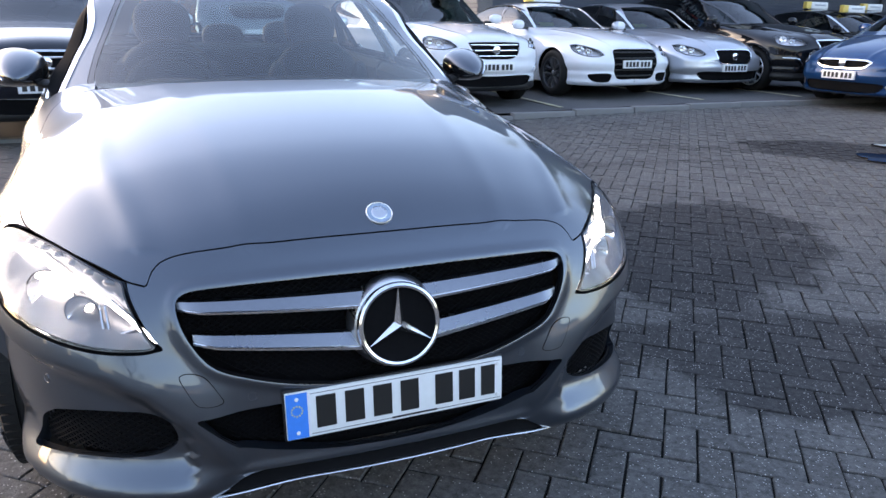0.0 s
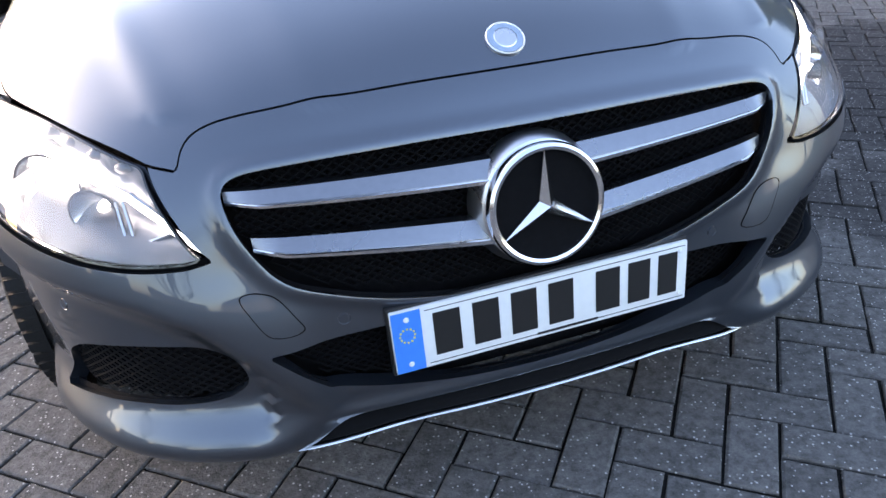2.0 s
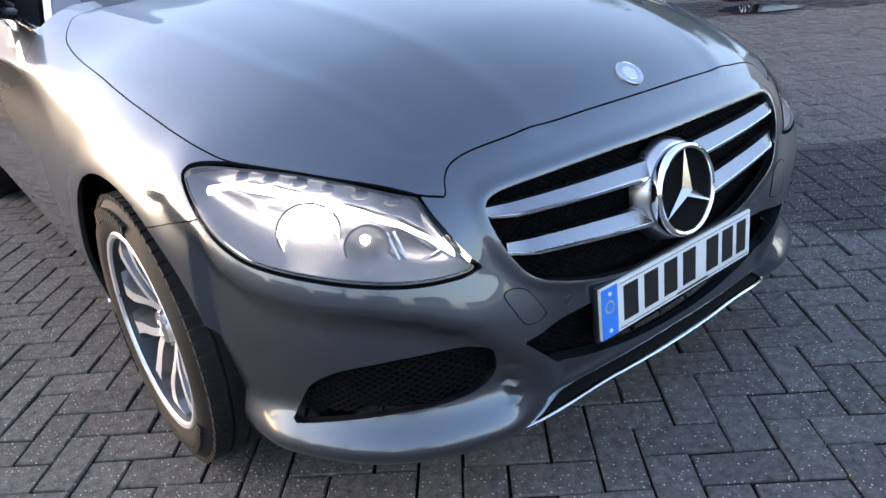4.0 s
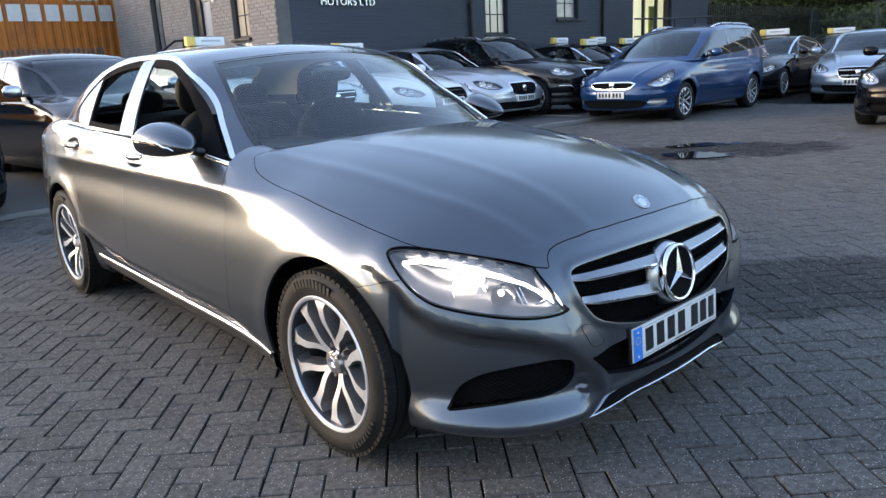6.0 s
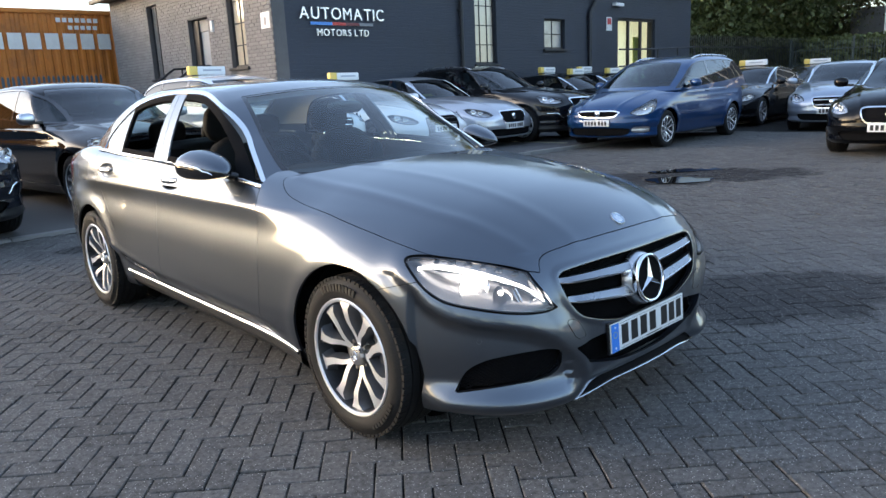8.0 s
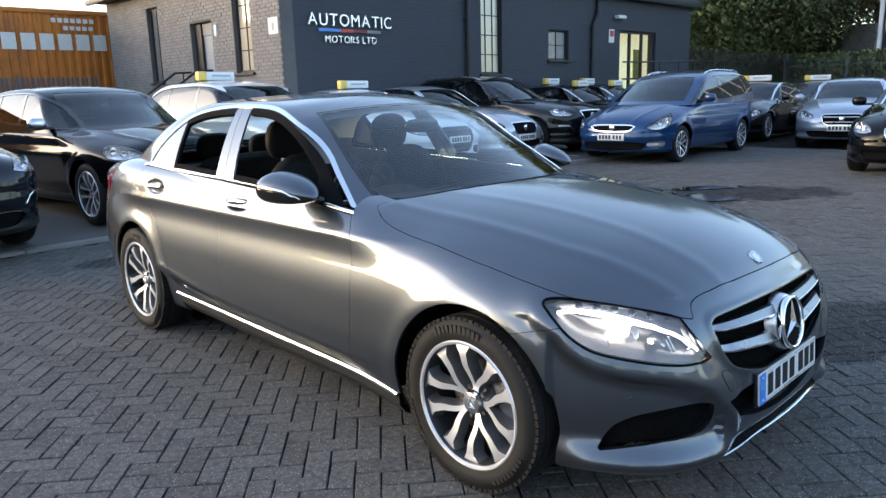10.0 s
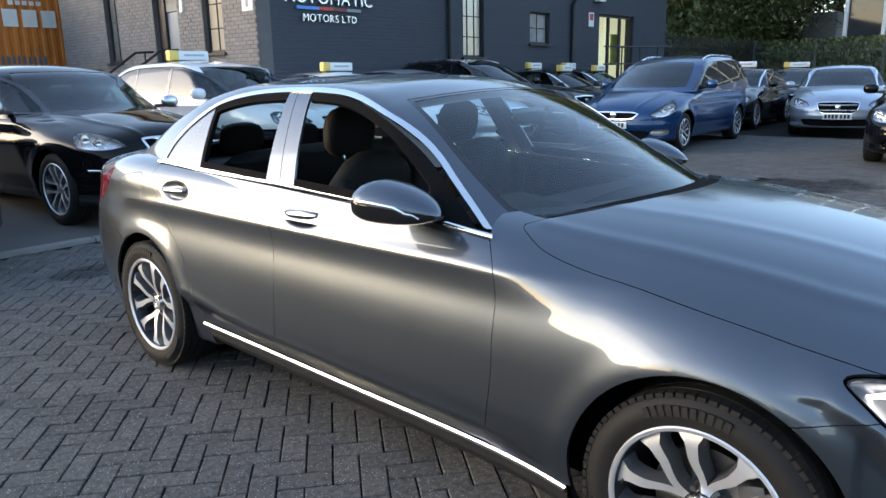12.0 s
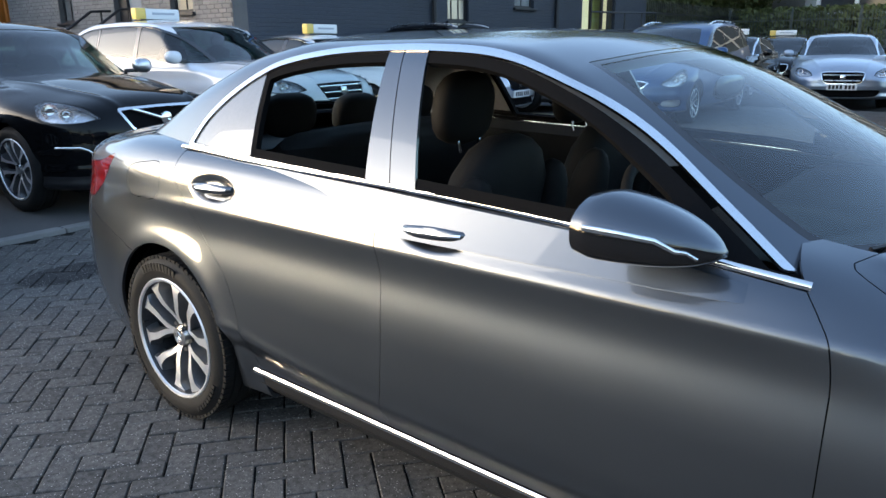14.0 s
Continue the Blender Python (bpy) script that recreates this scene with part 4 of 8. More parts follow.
for k, (px, py, h) in enumerate(((-16, -24, 12), (-29, -9, 12), (-21, -34, 13), (14, -30, 11), (-31, 2, 11), (-33, 11, 12), (-26, -18, 10), (27, -6, 11), (30, -14, 12), (40, 0, 13))):
    tree(px, py, h, 5, 71 + k, LEAF_GOLD, bare=True)
# pale workshop with white posts, and a concrete hut, beyond the far side
CLAD = material("pale_cladding", (0.20, 0.205, 0.20), 0.6, vary=0.12, scale=1)
far = tagged(empty("glazed_workshop", pose(34.0, 2.2, 0.1)), "pale glazed workshop with white posts across the road", "building")
part("building_body", boxed(0.4, 9, -6, 6.2, 0, 7.5), CLAD, far)
for k in range(9):
    part("white_post", boxed(0.1, 0.28, -6 + k * 1.5, -5.85 + k * 1.5, 0, 7.5, 0.01), WHITE_PAINT, far)
for zz in (2.4, 4.8):
    part("white_rail", boxed(0.1, 0.25, -6, 6.2, zz, zz + 0.14), WHITE_PAINT, far)
for k in range(8):
    part("glazing", boxed(0.34, 0.38, -5.8 + k * 1.5, -4.5 + k * 1.5, 2.6, 7.3), PANE, far)
tagged(part("concrete_hut", boxed(42, 45, 10.6, 12.3, 0.1, 4.55, 0.03), PALE_STONE), "pale concrete hut behind the fence", "hut")
mesh_fence = tagged(empty("mesh_fence"), "grey-green wire mesh fence along the road", "fence")
WIRE = material("green_grey_wire", (0.05, 0.065, 0.062), 0.6, vary=0.2)
bm = bmesh.new()
for k in range(int((11.2 - 1.0) / 0.11)):
    box(bm, 31.0, 31.012, 1.0 + k * 0.11, 1.022 + k * 0.11, 0.1, 2.55)
for zz in (0.4, 1.0, 1.6, 2.2):
    box(bm, 30.996, 31.016, 1.0, 11.2, zz, zz + 0.03)
tagged(part("wire", bm, WIRE, mesh_fence, smooth=0), kind="stuff")
for k in range(5):
    part("fence_post", boxed(31.02, 31.09, 1.0 + k * 2.5, 1.07 + k * 2.5, 0.1, 2.7), WIRE, mesh_fence)
# low houses and walls that close the street side
HOUSE = material("street_house_render", (0.30, 0.26, 0.22), 0.85, vary=0.2, scale=0.4)
TILE = material("street_roof", (0.08, 0.06, 0.055), 0.85, vary=0.25, scale=1)
for k, (px, py, w, h) in enumerate(((-46, -26, 14, 4.4), (-48, -9, 13, 5.0), (-47, 8, 15, 4.2), (-38, 26, 12, 4.6), (-30, -44, 16, 4.4), (-8, -50, 15, 4.8), (14, -50, 16, 4.4), (36, -44, 14, 5.0))):
    hs = tagged(empty("street_house", pose(px, py, 0, 0, 0, math.degrees(math.atan2(py, px)))), "low rendered house with a tiled roof across the street", "house")
    part("house_wall", boxed(-4, 4, -w / 2, w / 2, 0, h * 0.62), HOUSE, hs)
    part("house_roof", loft([[(-4.3, s * w / 2, h * 0.62), (0, s * w / 2, h), (4.3, s * w / 2, h * 0.62)] for s in (-1.03, 1.03)], True), TILE, hs, smooth=0)
    for j in range(3):
        part("house_window", boxed(-4.02, -3.98, -w / 3 + j * w / 3 - 0.6, -w / 3 + j * w / 3 + 0.6, 1.0, 2.2), PANE, hs)

# ---- wheels ----
def alloy_wheel(parent, m, turn=0.0, r=0.325, rim=0.236, width=0.225, arms=5, face=ALLOY_FACE, back=ALLOY_GREY, fine=True):
    """A wheel whose outer face looks along -x, with its axle at the origin."""
    w2 = width / 2
    tyre_profile = [(rim - 0.012, w2 - 0.012), (rim + 0.004, w2 - 0.006), (rim + 0.02, w2 + 0.002), ((rim + r) / 2, w2 + 0.006), (r - 0.03, w2 - 0.002), (r - 0.012, w2 - 0.014), (r - 0.004, w2 - 0.028)]
    half = list(tyre_profile)
    for h in (0.062, 0.024):
        half += [(r - 0.001, h + 0.006), (r, h + 0.004), (r - 0.008, h + 0.0035), (r - 0.008, h - 0.0035), (r, h - 0.004)]
    prof = half + [(a, -b) for a, b in half[::-1]]
    wheel = fill("wheel", bpy.data.meshes.new("wheel_hub"), None, parent, m=m)
    hub = turned([(0.0, -0.052), (0.03, -0.052), (0.062, -0.04), (0.07, -0.02), (0.07, 0.05), (0.0, 0.05)], 32)
    hub.to_mesh(wheel.data)
    hub.free()
    wheel.data.materials.append(back)
    tyre = part("tyre", turned(prof, 96 if fine else 40), RUBBER, wheel, smooth=50)
    if fine:
        # shoulder blocks cut across the tread edge
        bm = bmesh.new()
        for i in range(72):
            a = 2 * math.pi * i / 72
            for sx in (-1, 1):
                box(bm, sx * (w2 - 0.046), sx * (w2 - 0.010), -0.0105, 0.0105, r - 0.014, r - 0.0012, m=Matrix.Rotation(a, 4, "X"))
        tagged(part("tread", bm, RUBBER, tyre, smooth=0), kind="stuff")
        # raised maker's marks on the sidewall, as plain bars
        bm = bmesh.new()
        for start, count, hgt in ((62, 11, 0.028), (205, 9, 0.016), (318, 8, 0.016)):
            for k in range(count):
                a = radians(start + k * 4.3)
                box(bm, -w2 - 0.0085, -w2 - 0.002, -0.0075, 0.0075, (rim + r) / 2 - hgt / 2 + 0.003, (rim + r) / 2 + hgt / 2 + 0.003, m=Matrix.Rotation(a - math.pi / 2, 4, "X"))
        tagged(part("sidewall_lettering", bm, RUBBER_MARK, tyre, smooth=0), kind="stuff")
    ring = turned([(rim, -w2 + 0.004), (rim + 0.004, -w2 + 0.012), (rim - 0.004, -w2 + 0.004), (rim - 0.010, -w2 + 0.006), (rim - 0.016, -w2 + 0.02), (rim - 0.022, -0.02), (rim - 0.026, w2 - 0.03), (rim - 0.004, w2 - 0.008)], 96 if fine else 40)
    part("rim_barrel", ring, BARREL, wheel, smooth=40)
    part("rim_lip", turned([(rim - 0.013, -w2 + 0.009), (rim - 0.010, -w2 + 0.003), (rim - 0.001, -w2 + 0.001), (rim + 0.003, -w2 + 0.005)], 96 if fine else 40), face, wheel)
    # goblet-shaped pairs of arms
    steps = 12 if fine else 6
    for k in range(arms):
        base = radians(turn + 360 / arms * k)
        for side in (-1, 1):
            bm = bmesh.new()
            rows = []
            for i in range(steps + 1):
                t = i / steps
                rad = 0.045 + (rim - 0.014 - 0.045) * t
                ang = base + side * radians(4.0 + 15.0 * float(softstep(np.array(t), 0.02, 0.62)) + 1.5 * t)
                wide = 0.0088 + 0.0095 * t + (0.020 * max(0, t - 0.82) / 0.18)
                depth = -0.062 - 0.034 * math.sin(min(1, t * 1.15) * math.pi / 2) + 0.006 * max(0, t - 0.85) / 0.15
                c, s = math.cos(ang), math.sin(ang)
                mid, across = Vector((0, c * rad, s * rad)), Vector((0, -s, c))
                rows.append([bm.verts.new(mid + across * (a * wide) + Vector((depth + h, 0, 0))) for a, h in ((-1.5, 0.05), (-1.15, 0.010), (-0.97, 0.0), (0.97, 0.0), (1.15, 0.010), (1.5, 0.05))])
            for a, b in zip(rows, rows[1:]):
                for j in range(5):
                    f = bm.faces.new((a[j], a[j + 1], b[j + 1], b[j]))
                    f.material_index = 1 if j != 2 else 0
            bmesh.ops.recalc_face_normals(bm, faces=bm.faces)
            ob = part("spoke", bm, face, wheel, smooth=30)
            ob.data.materials.append(back)
    part("hub_cap", turned([(0.0, -0.083), (0.026, -0.083), (0.038, -0.079), (0.042, -0.06), (0.042, -0.03)], 32), SILVER, wheel)
    if fine:
        cap = turned([(0.017, -0.0835), (0.018, -0.085), (0.0195, -0.0835)], 32)
        part("cap_ring", cap, CHROME, wheel)
        sb = bmesh.new()
        mid = sb.verts.new((-0.0875, 0, 0))
        rim_pts = [sb.verts.new((-0.0845, q * math.cos(w), q * math.sin(w))) for q, w in ((0.027 if k % 2 == 0 else 0.0055, math.pi / 2 + k * math.pi / 3) for k in range(6))]
        for k in range(6):
            sb.faces.new((mid, rim_pts[k], rim_pts[(k + 1) % 6]))
        bmesh.ops.recalc_face_normals(sb, faces=sb.faces)
        part("cap_star", sb, CHROME, wheel, smooth=0)
    for k in range(5):
        a = radians(turn + 36 + 72 * k)
        bolt = turned([(0.0, -0.066), (0.008, -0.066), (0.0095, -0.06), (0.0095, -0.03)], 8)
        bolt.transform(Matrix.Translation((0, 0.056 * math.cos(a), 0.056 * math.sin(a))))
        part("wheel_bolt", bolt, STEEL, wheel)
    if fine:
        part("brake_disc", turned([(0.07, -0.012), (0.148, -0.012), (0.15, -0.008), (0.15, 0.014), (0.07, 0.014)], 64), STEEL, wheel)
        cal = boxed(-0.045, 0.04, -0.07, 0.07, 0.095, 0.17, 0.02)
        cal.transform(Matrix.Rotation(radians(75), 4, "X"))
        part("brake_caliper", cal, ALLOY_GREY, wheel)
        bm = bmesh.new()
        tube(bm, [(-0.085, 0.205, 0.02), (-0.11, 0.2, 0.022)], 0.004, 8)
        part("valve", bm, BLACK_PLASTIC, wheel)
    return wheel


# ---- the grey saloon ----
saloon = empty("saloon_car", None, "metallic grey four-door saloon with lit headlamps and lowered windows", "car")
solid_body, solid_cabin = body_solid(SALOON), cabin_solid(SALOON)
GAP = 0.0013
R2 = math.sqrt(0.5)

GRILLE = [(0.0, 0.694), (0.16, 0.694), (0.32, 0.690), (0.42, 0.684), (0.449, 0.675), (0.460, 0.657), (0.455, 0.62), (0.436, 0.575), (0.402, 0.53), (0.35, 0.503), (0.25, 0.474), (0.12, 0.455), (0.0, 0.450)]
GRILLE = rounded(GRILLE + [(-a, b) for a, b in GRILLE[-2:0:-1]], 4)
INTAKE = [(0.0, 0.430), (0.25, 0.428), (0.445, 0.417, 1), (0.362, 0.338, 1), (0.26, 0.312), (0.14, 0.295), (0.0, 0.290)]
INTAKE = rounded(INTAKE + [(-p[0], *p[1:]) for p in INTAKE[-2:0:-1]], 4)
LAMP = rounded([(0.375, 0.742), (0.364, 0.754), (0.328, 0.759), (0.275, 0.757), (0.166, 0.747), (0.059, 0.730), (-0.054, 0.702, 1), (-0.076, 0.671), (-0.102, 0.638), (-0.136, 0.592), (-0.155, 0.572, 1), (-0.125, 0.566), (-0.042, 0.570), (0.092, 0.590), (0.221, 0.613), (0.271, 0.634), (0.312, 0.664), (0.348, 0.704)], 5)
FOG = rounded([(0.218, 0.283, 1), (0.172, 0.362), (0.139, 0.389), (0.089, 0.411), (-0.012, 0.427), (-0.117, 0.427), (-0.160, 0.420), (-0.169, 0.402), (-0.169, 0.363), (-0.157, 0.342), (-0.127, 0.326), (-0.072, 0.318), (0.004, 0.314), (0.103, 0.302)], 4)
BLADE = [(-0.172, 0.424), (-0.206, 0.420), (-0.278, 0.304), (-0.250, 0.322), (-0.172, 0.350)]
BONNET = [(0.700, 0.655), (0.752, 0.600), (0.780, 0.520), (0.790, 0.36), (0.795, 0.02), (0.782, -0.24), (0.768, -0.318), (0.749, -0.366), (0.692, -0.457), (0.630, -0.546), (0.553, -0.629), (0.511, -0.655, 1), (0.498, -0.638), (0.478, -0.629), (0.44, -0.630), (0.344, -0.645), (0.235, -0.657), (0.1, -0.665), (0.0, -0.667)]
BONNET = rounded(BONNET + [(-p[0], *p[1:]) for p in BONNET[-2::-1]] + [(-0.45, 0.50), (-0.2, 0.41), (0.0, 0.385), (0.2, 0.41), (0.45, 0.50)], 3)
CREASE = [(0.40, 0.70), (0.327, 0.655), (0.289, 0.606), (0.230, 0.570), (0.128, 0.550), (0.030, 0.538), (-0.056, 0.517), (-0.138, 0.478), (-0.2, 0.412), (-0.276, 0.305)]
SHOULDER = 0.862
door_front = spline([(0.2, 0.70), (0.36, 0.665), (0.59, 0.637), (0.75, 0.638), (0.855, 0.65), (0.90, 0.68), (0.935, 0.711), (1.0, 0.76)])
door_mid = spline([(0.2, 1.775), (0.318, 1.759), (0.467, 1.745), (0.61, 1.739), (0.77, 1.752), (0.915, 1.785), (1.02, 1.81), (1.1, 1.835)])
door_rear = spline([(0.2, 2.34), (0.34, 2.36), (0.522, 2.396), (0.633, 2.44), (0.783, 2.60), (0.888, 2.689), (0.976, 2.755), (1.042, 2.742), (1.1, 2.70)])
belt = spline([(0.60, 0.920), (0.709, 0.935), (1.231, 0.984), (1.83, 1.010), (2.331, 1.024), (2.725, 1.041), (2.9, 1.046)])


def sill(y):
    return 0.268 + 0.029 * (y - 0.367)


def slant(v):
    """The slanting coordinate in which the lamp corners lie flat; far off behind the nose."""
    return np.where(v[:, 1] < 0.0, (np.abs(v[:, 0]) + v[:, 1]) * R2, 9.0)


def path_gap(points, u, v):
    """Distance from an open path."""
    best = np.full(u.shape, 9.0)
    for (ax, ay), (bx, by) in zip(points, points[1:]):
        ex, ey = bx - ax, by - ay
        t = np.clip(((u - ax) * ex + (v - ay) * ey) / (ex * ex + ey * ey), 0, 1)
        best = np.minimum(best, np.hypot(u - ax - t * ex, v - ay - t * ey))
    return best


def sculpt(s):
    """Creases, recesses and flares pressed into the smooth body."""
    x, y, z = s.v.T
    ax, u = np.abs(x), slant(s.v)
    d = np.zeros(len(x))
    front = 1 - softstep(y, -0.32, -0.12)
    cz = np.interp(u, [p[0] for p in CREASE[::-1]], [p[1] for p in CREASE[::-1]])
    gap = path_gap(CREASE, u, z)
    below = z < cz
    d += front * 0.017 * np.exp(-(gap / np.where(below, 0.022, 0.085)) ** 2) * softstep(u, -0.30, -0.24)
    d -= front * 0.020 * softstep(gap, 0.0, 0.06) * below * (u > -0.2) * (u < 0.36) * softstep(z, 0.25, 0.33)
    d -= 0.007 * softstep(-within(BLADE, u, z), 0.0, 0.04)
    lip = front * np.exp(-((z - 0.245) / 0.042) ** 2) * softstep(u, -0.3, -0.16)
    d += 0.034 * lip * (1 - softstep(u, 0.22, 0.36))
    d += 0.008 * front * np.exp(-((z - 0.276) / 0.014) ** 2) * (1 - softstep(ax, 0.30, 0.46)) * (ax < 0.6)
    d += 0.007 * np.exp(-((within(GRILLE, x, z) - 0.004) / 0.012) ** 2) * (y < -0.5)
    side = softstep(y, -0.1, 0.35) * (1 - softstep(y, 2.6, 3.3)) * (ax > 0.7)
    d += side * (0.0036 * np.exp(-((z - SHOULDER) / 0.020) ** 2) - 0.0090 * np.exp(-((z - 0.775) / 0.066) ** 2))
    rub = np.interp(y, [0.4, 1.2, 1.9, 2.2, 2.45], [0.350, 0.375, 0.405, 0.435, 0.475])
    d += side * (0.003 * np.exp(-((z - rub) / 0.020) ** 2) - 0.034 * softstep(rub - z, -0.01, 0.10)) * softstep(y, 0.35, 0.75)
    top = z > 0.75
    for path, amount, wide in (([(0.50, -0.66), (0.60, -0.2), (0.66, 0.6)], 0.0045, 0.03), ([(0.30, -0.70), (0.36, 0.0), (0.44, 0.5)], 0.0022, 0.035)):
        d += top * (y < 0.75) * amount * np.exp(-(path_gap(path, ax, y) / wide) ** 2) * (ax < 0.82)
    for hy, hz in ((1.58, 0.924), (2.525, 0.935)):
        d -= 0.016 * softstep(1.12 - np.hypot((y - hy) / 0.112, (z - hz) / 0.042), 0.0, 0.45) * (ax > 0.7)
    s.v = s.v + s.n * d[:, None]
    return s.smooth_normals()


def at(shell):
    x, y, z = shell.v.T
    return x, y, z, np.abs(x), slant(shell.v)


shell = sculpt(wrap(solid_body, 0.35, 3.2, 0.52, 640, 160, 270, low=-90.0, rings_rear=60))
for wy in (0, 2.84):
    x, y, z, ax, u = at(shell)
    shell = shell.clip(0.366 - np.hypot(y - wy, z - 0.333))
x, y, z, ax, u = at(shell)
shell = shell.clip(0.185 - z)


def lamp_edge(s):
    x, y, z, ax, u = at(s)
    return within(LAMP, u, z)


def bonnet_edge(s):
    x, y, z, ax, u = at(s)
    return np.where((z > 0.6) & (y < 0.8), within(BONNET, x, y), 1.0)


def wing_edge(s):
    """Negative behind the bumper's cut and above it."""
    x, y, z, ax, u = at(s)
    return np.where(y < 0.0, np.maximum(0.649 - 0.27 * (y + 0.253) - z, 0.28 - (ax + y) * R2), -0.3)


front = shell.clip(shell.v[:, 1] - 0.85)
bonnet = front.clip(bonnet_edge(front) + GAP)
fill("bonnet", bonnet.mesh("bonnet", 0.014), PAINT, saloon, "smooth grey bonnet with two faint creases")
rest = front.clip(-bonnet_edge(front) + GAP)
lens_shell = rest.clip(lamp_edge(rest) + 0.004)
rest = rest.clip(-lamp_edge(rest) + 0.003)
bumper = rest.clip(-wing_edge(rest) + GAP)
x, y, z, ax, u = at(bumper)
bumper = bumper.clip(-np.where(y < -0.4, within(GRILLE, x, z), 1.0))
x, y, z, ax, u = at(bumper)
bumper = bumper.clip(-np.where(y < -0.4, within(INTAKE, x, z), 1.0))
x, y, z, ax, u = at(bumper)
bumper = bumper.clip(-within(FOG, u, z))
x, y, z, ax, u = at(bumper)
bumper = bumper.clip(np.where(y < -0.4, 0.272 - 0.085 * softstep(ax, 0.30, 0.48) - z, -1.0))
fill("front_bumper", bumper.mesh("front_bumper", 0.03), PAINT, saloon)
wing = rest.clip(wing_edge(rest) + GAP)
x, y, z, ax, u = at(wing)
wing = wing.clip(np.maximum(y - door_front(z) + GAP, 0.19 - z))
wing = wing.clip(np.where(wing.v[:, 1] > 0.2, sill(wing.v[:, 1]) - wing.v[:, 2], -1))
x, y, z, ax, u = at(wing)
wing = wing.clip(0.64 - ax)
for sx in (-1, 1):
    fill("front_wing", wing.clip(wing.v[:, 0] * -sx).mesh("front_wing", 0.012), PAINT, saloon)
x, y, z, ax, u = at(shell)
flank = shell.clip(np.maximum(np.maximum(0.3 - y, 0.6 - ax), sill(y) + 0.003 - z))
for sx in (-1, 1):
    one = flank.clip(flank.v[:, 0] * -sx)
    x, y, z, ax, u = at(one)
    fd = one.clip(np.maximum(np.maximum(door_front(z) + GAP - y, y - door_mid(z) + GAP), z - belt(y) + 0.002))
    fill("front_door", fd.mesh("front_door", 0.012), PAINT, saloon)
    rd = one.clip(np.maximum(np.maximum(door_mid(z) + GAP - y, y - door_rear(z) + GAP), z - belt(y) + 0.002))
    fill("rear_door", rd.mesh("rear_door", 0.012), PAINT, saloon)
x, y, z, ax, u = at(shell)
tail = shell.clip(door_rear(z) + GAP - y)
TAILLAMP = rounded([(3.22, 0.99), (3.34, 0.955), (3.55, 0.93), (3.9, 0.93), (3.9, 0.80), (3.52, 0.785), (3.38, 0.84), (3.26, 0.93)], 4)
x, y, z, ax, u = at(tail)
lamps = tail.clip(np.maximum(within(TAILLAMP, y, z), 0.45 - ax))
tail = tail.clip(-np.maximum(within(TAILLAMP, y, z), 0.45 - ax) + 0.002)
for sx in (-1, 1):
    fill("tail_lamp", lamps.clip(lamps.v[:, 0] * -sx).mesh("tail_lamp", 0.02), RED_LENS, saloon, "red tail lamp lens")
x, y, z, ax, u = at(tail)
cut = 0.64 + 0.19 * (y - 3.04)
fill("rear_bumper", tail.clip(np.maximum(z - cut + GAP, 3.0 - y)).mesh("rear_bumper", 0.012), PAINT, saloon)
quarter = tail.clip(-np.maximum(z - cut, 3.0 - y) + GAP)
x, y, z, ax, u = at(quarter)
quarter = quarter.clip(np.where((z > 0.95) & (y < 3.08) & (ax < 0.66), 1.0, -1.0))
FUEL = rounded([(2.845, 0.985), (2.96, 0.985), (3.065, 0.955), (3.065, 0.865), (2.97, 0.855), (2.86, 0.872)], 5)
x, y, z, ax, u = at(quarter)
flap_edge = np.where(x < 0, within(FUEL, y, z), 1.0)
fill("fuel_flap", quarter.clip(flap_edge + 0.0012).mesh("fuel_flap", 0.008), PAINT, saloon)
fill("rear_quarter", quarter.clip(-flap_edge + 0.0012).mesh("rear_quarter", 0.012), PAINT, saloon)
# black lining behind the gaps and openings
x, y, z, ax, u = at(shell)
inner = shell.out(-0.016)
inner = inner.clip(-lamp_edge(inner) - 0.004)
x, y, z, ax, u = at(inner)
inner = inner.clip(-np.where(y < -0.3, np.minimum(within(GRILLE, x, z), np.minimum(within(INTAKE, x, z), within(FOG, u, z))), 1.0))
x, y, z, ax, u = at(inner)
inner = inner.clip(np.where((y > 0.62) & (y < 3.1) & (z > 0.9), 1.0, -1.0))
fill("body_frame", inner.mesh("body_frame"), CAVITY, saloon)
# plain black box, the shade under the floor put in by colour
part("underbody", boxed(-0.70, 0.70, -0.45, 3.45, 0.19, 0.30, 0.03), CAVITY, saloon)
for wy in (0, 2.84):
    for sx in (-1, 1):
        lin = turned([(0.372, 0.0), (0.376, 0.02), (0.376, 0.25)], 40, "x", radians(-2), radians(184))
        bmesh.ops.recalc_face_normals(lin, faces=lin.faces)
        lin.transform(Matrix.Translation((-0.82, wy, 0.333)) if sx < 0 else pose(0.82, wy, 0.333, 0, 0, 180))
        part("arch_liner", lin, CAVITY, saloon)
        # full black disc behind the wheel stands in for the arch's shade
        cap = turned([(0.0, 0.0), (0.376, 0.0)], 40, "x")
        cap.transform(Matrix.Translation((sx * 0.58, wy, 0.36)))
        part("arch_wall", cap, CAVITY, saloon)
for wy, turn in ((0, 104), (2.84, 80)):
    alloy_wheel(saloon, pose(-0.782, wy, 0.325), turn)
    alloy_wheel(saloon, pose(0.782, wy, 0.325, 0, 0, 180), turn)


# ---- front: grille, star, lamps, plate ----
def nose_y(x, z):
    return meet(solid_body, "y", np.asarray(x, float), np.asarray(z, float), 0.3, -1.4)


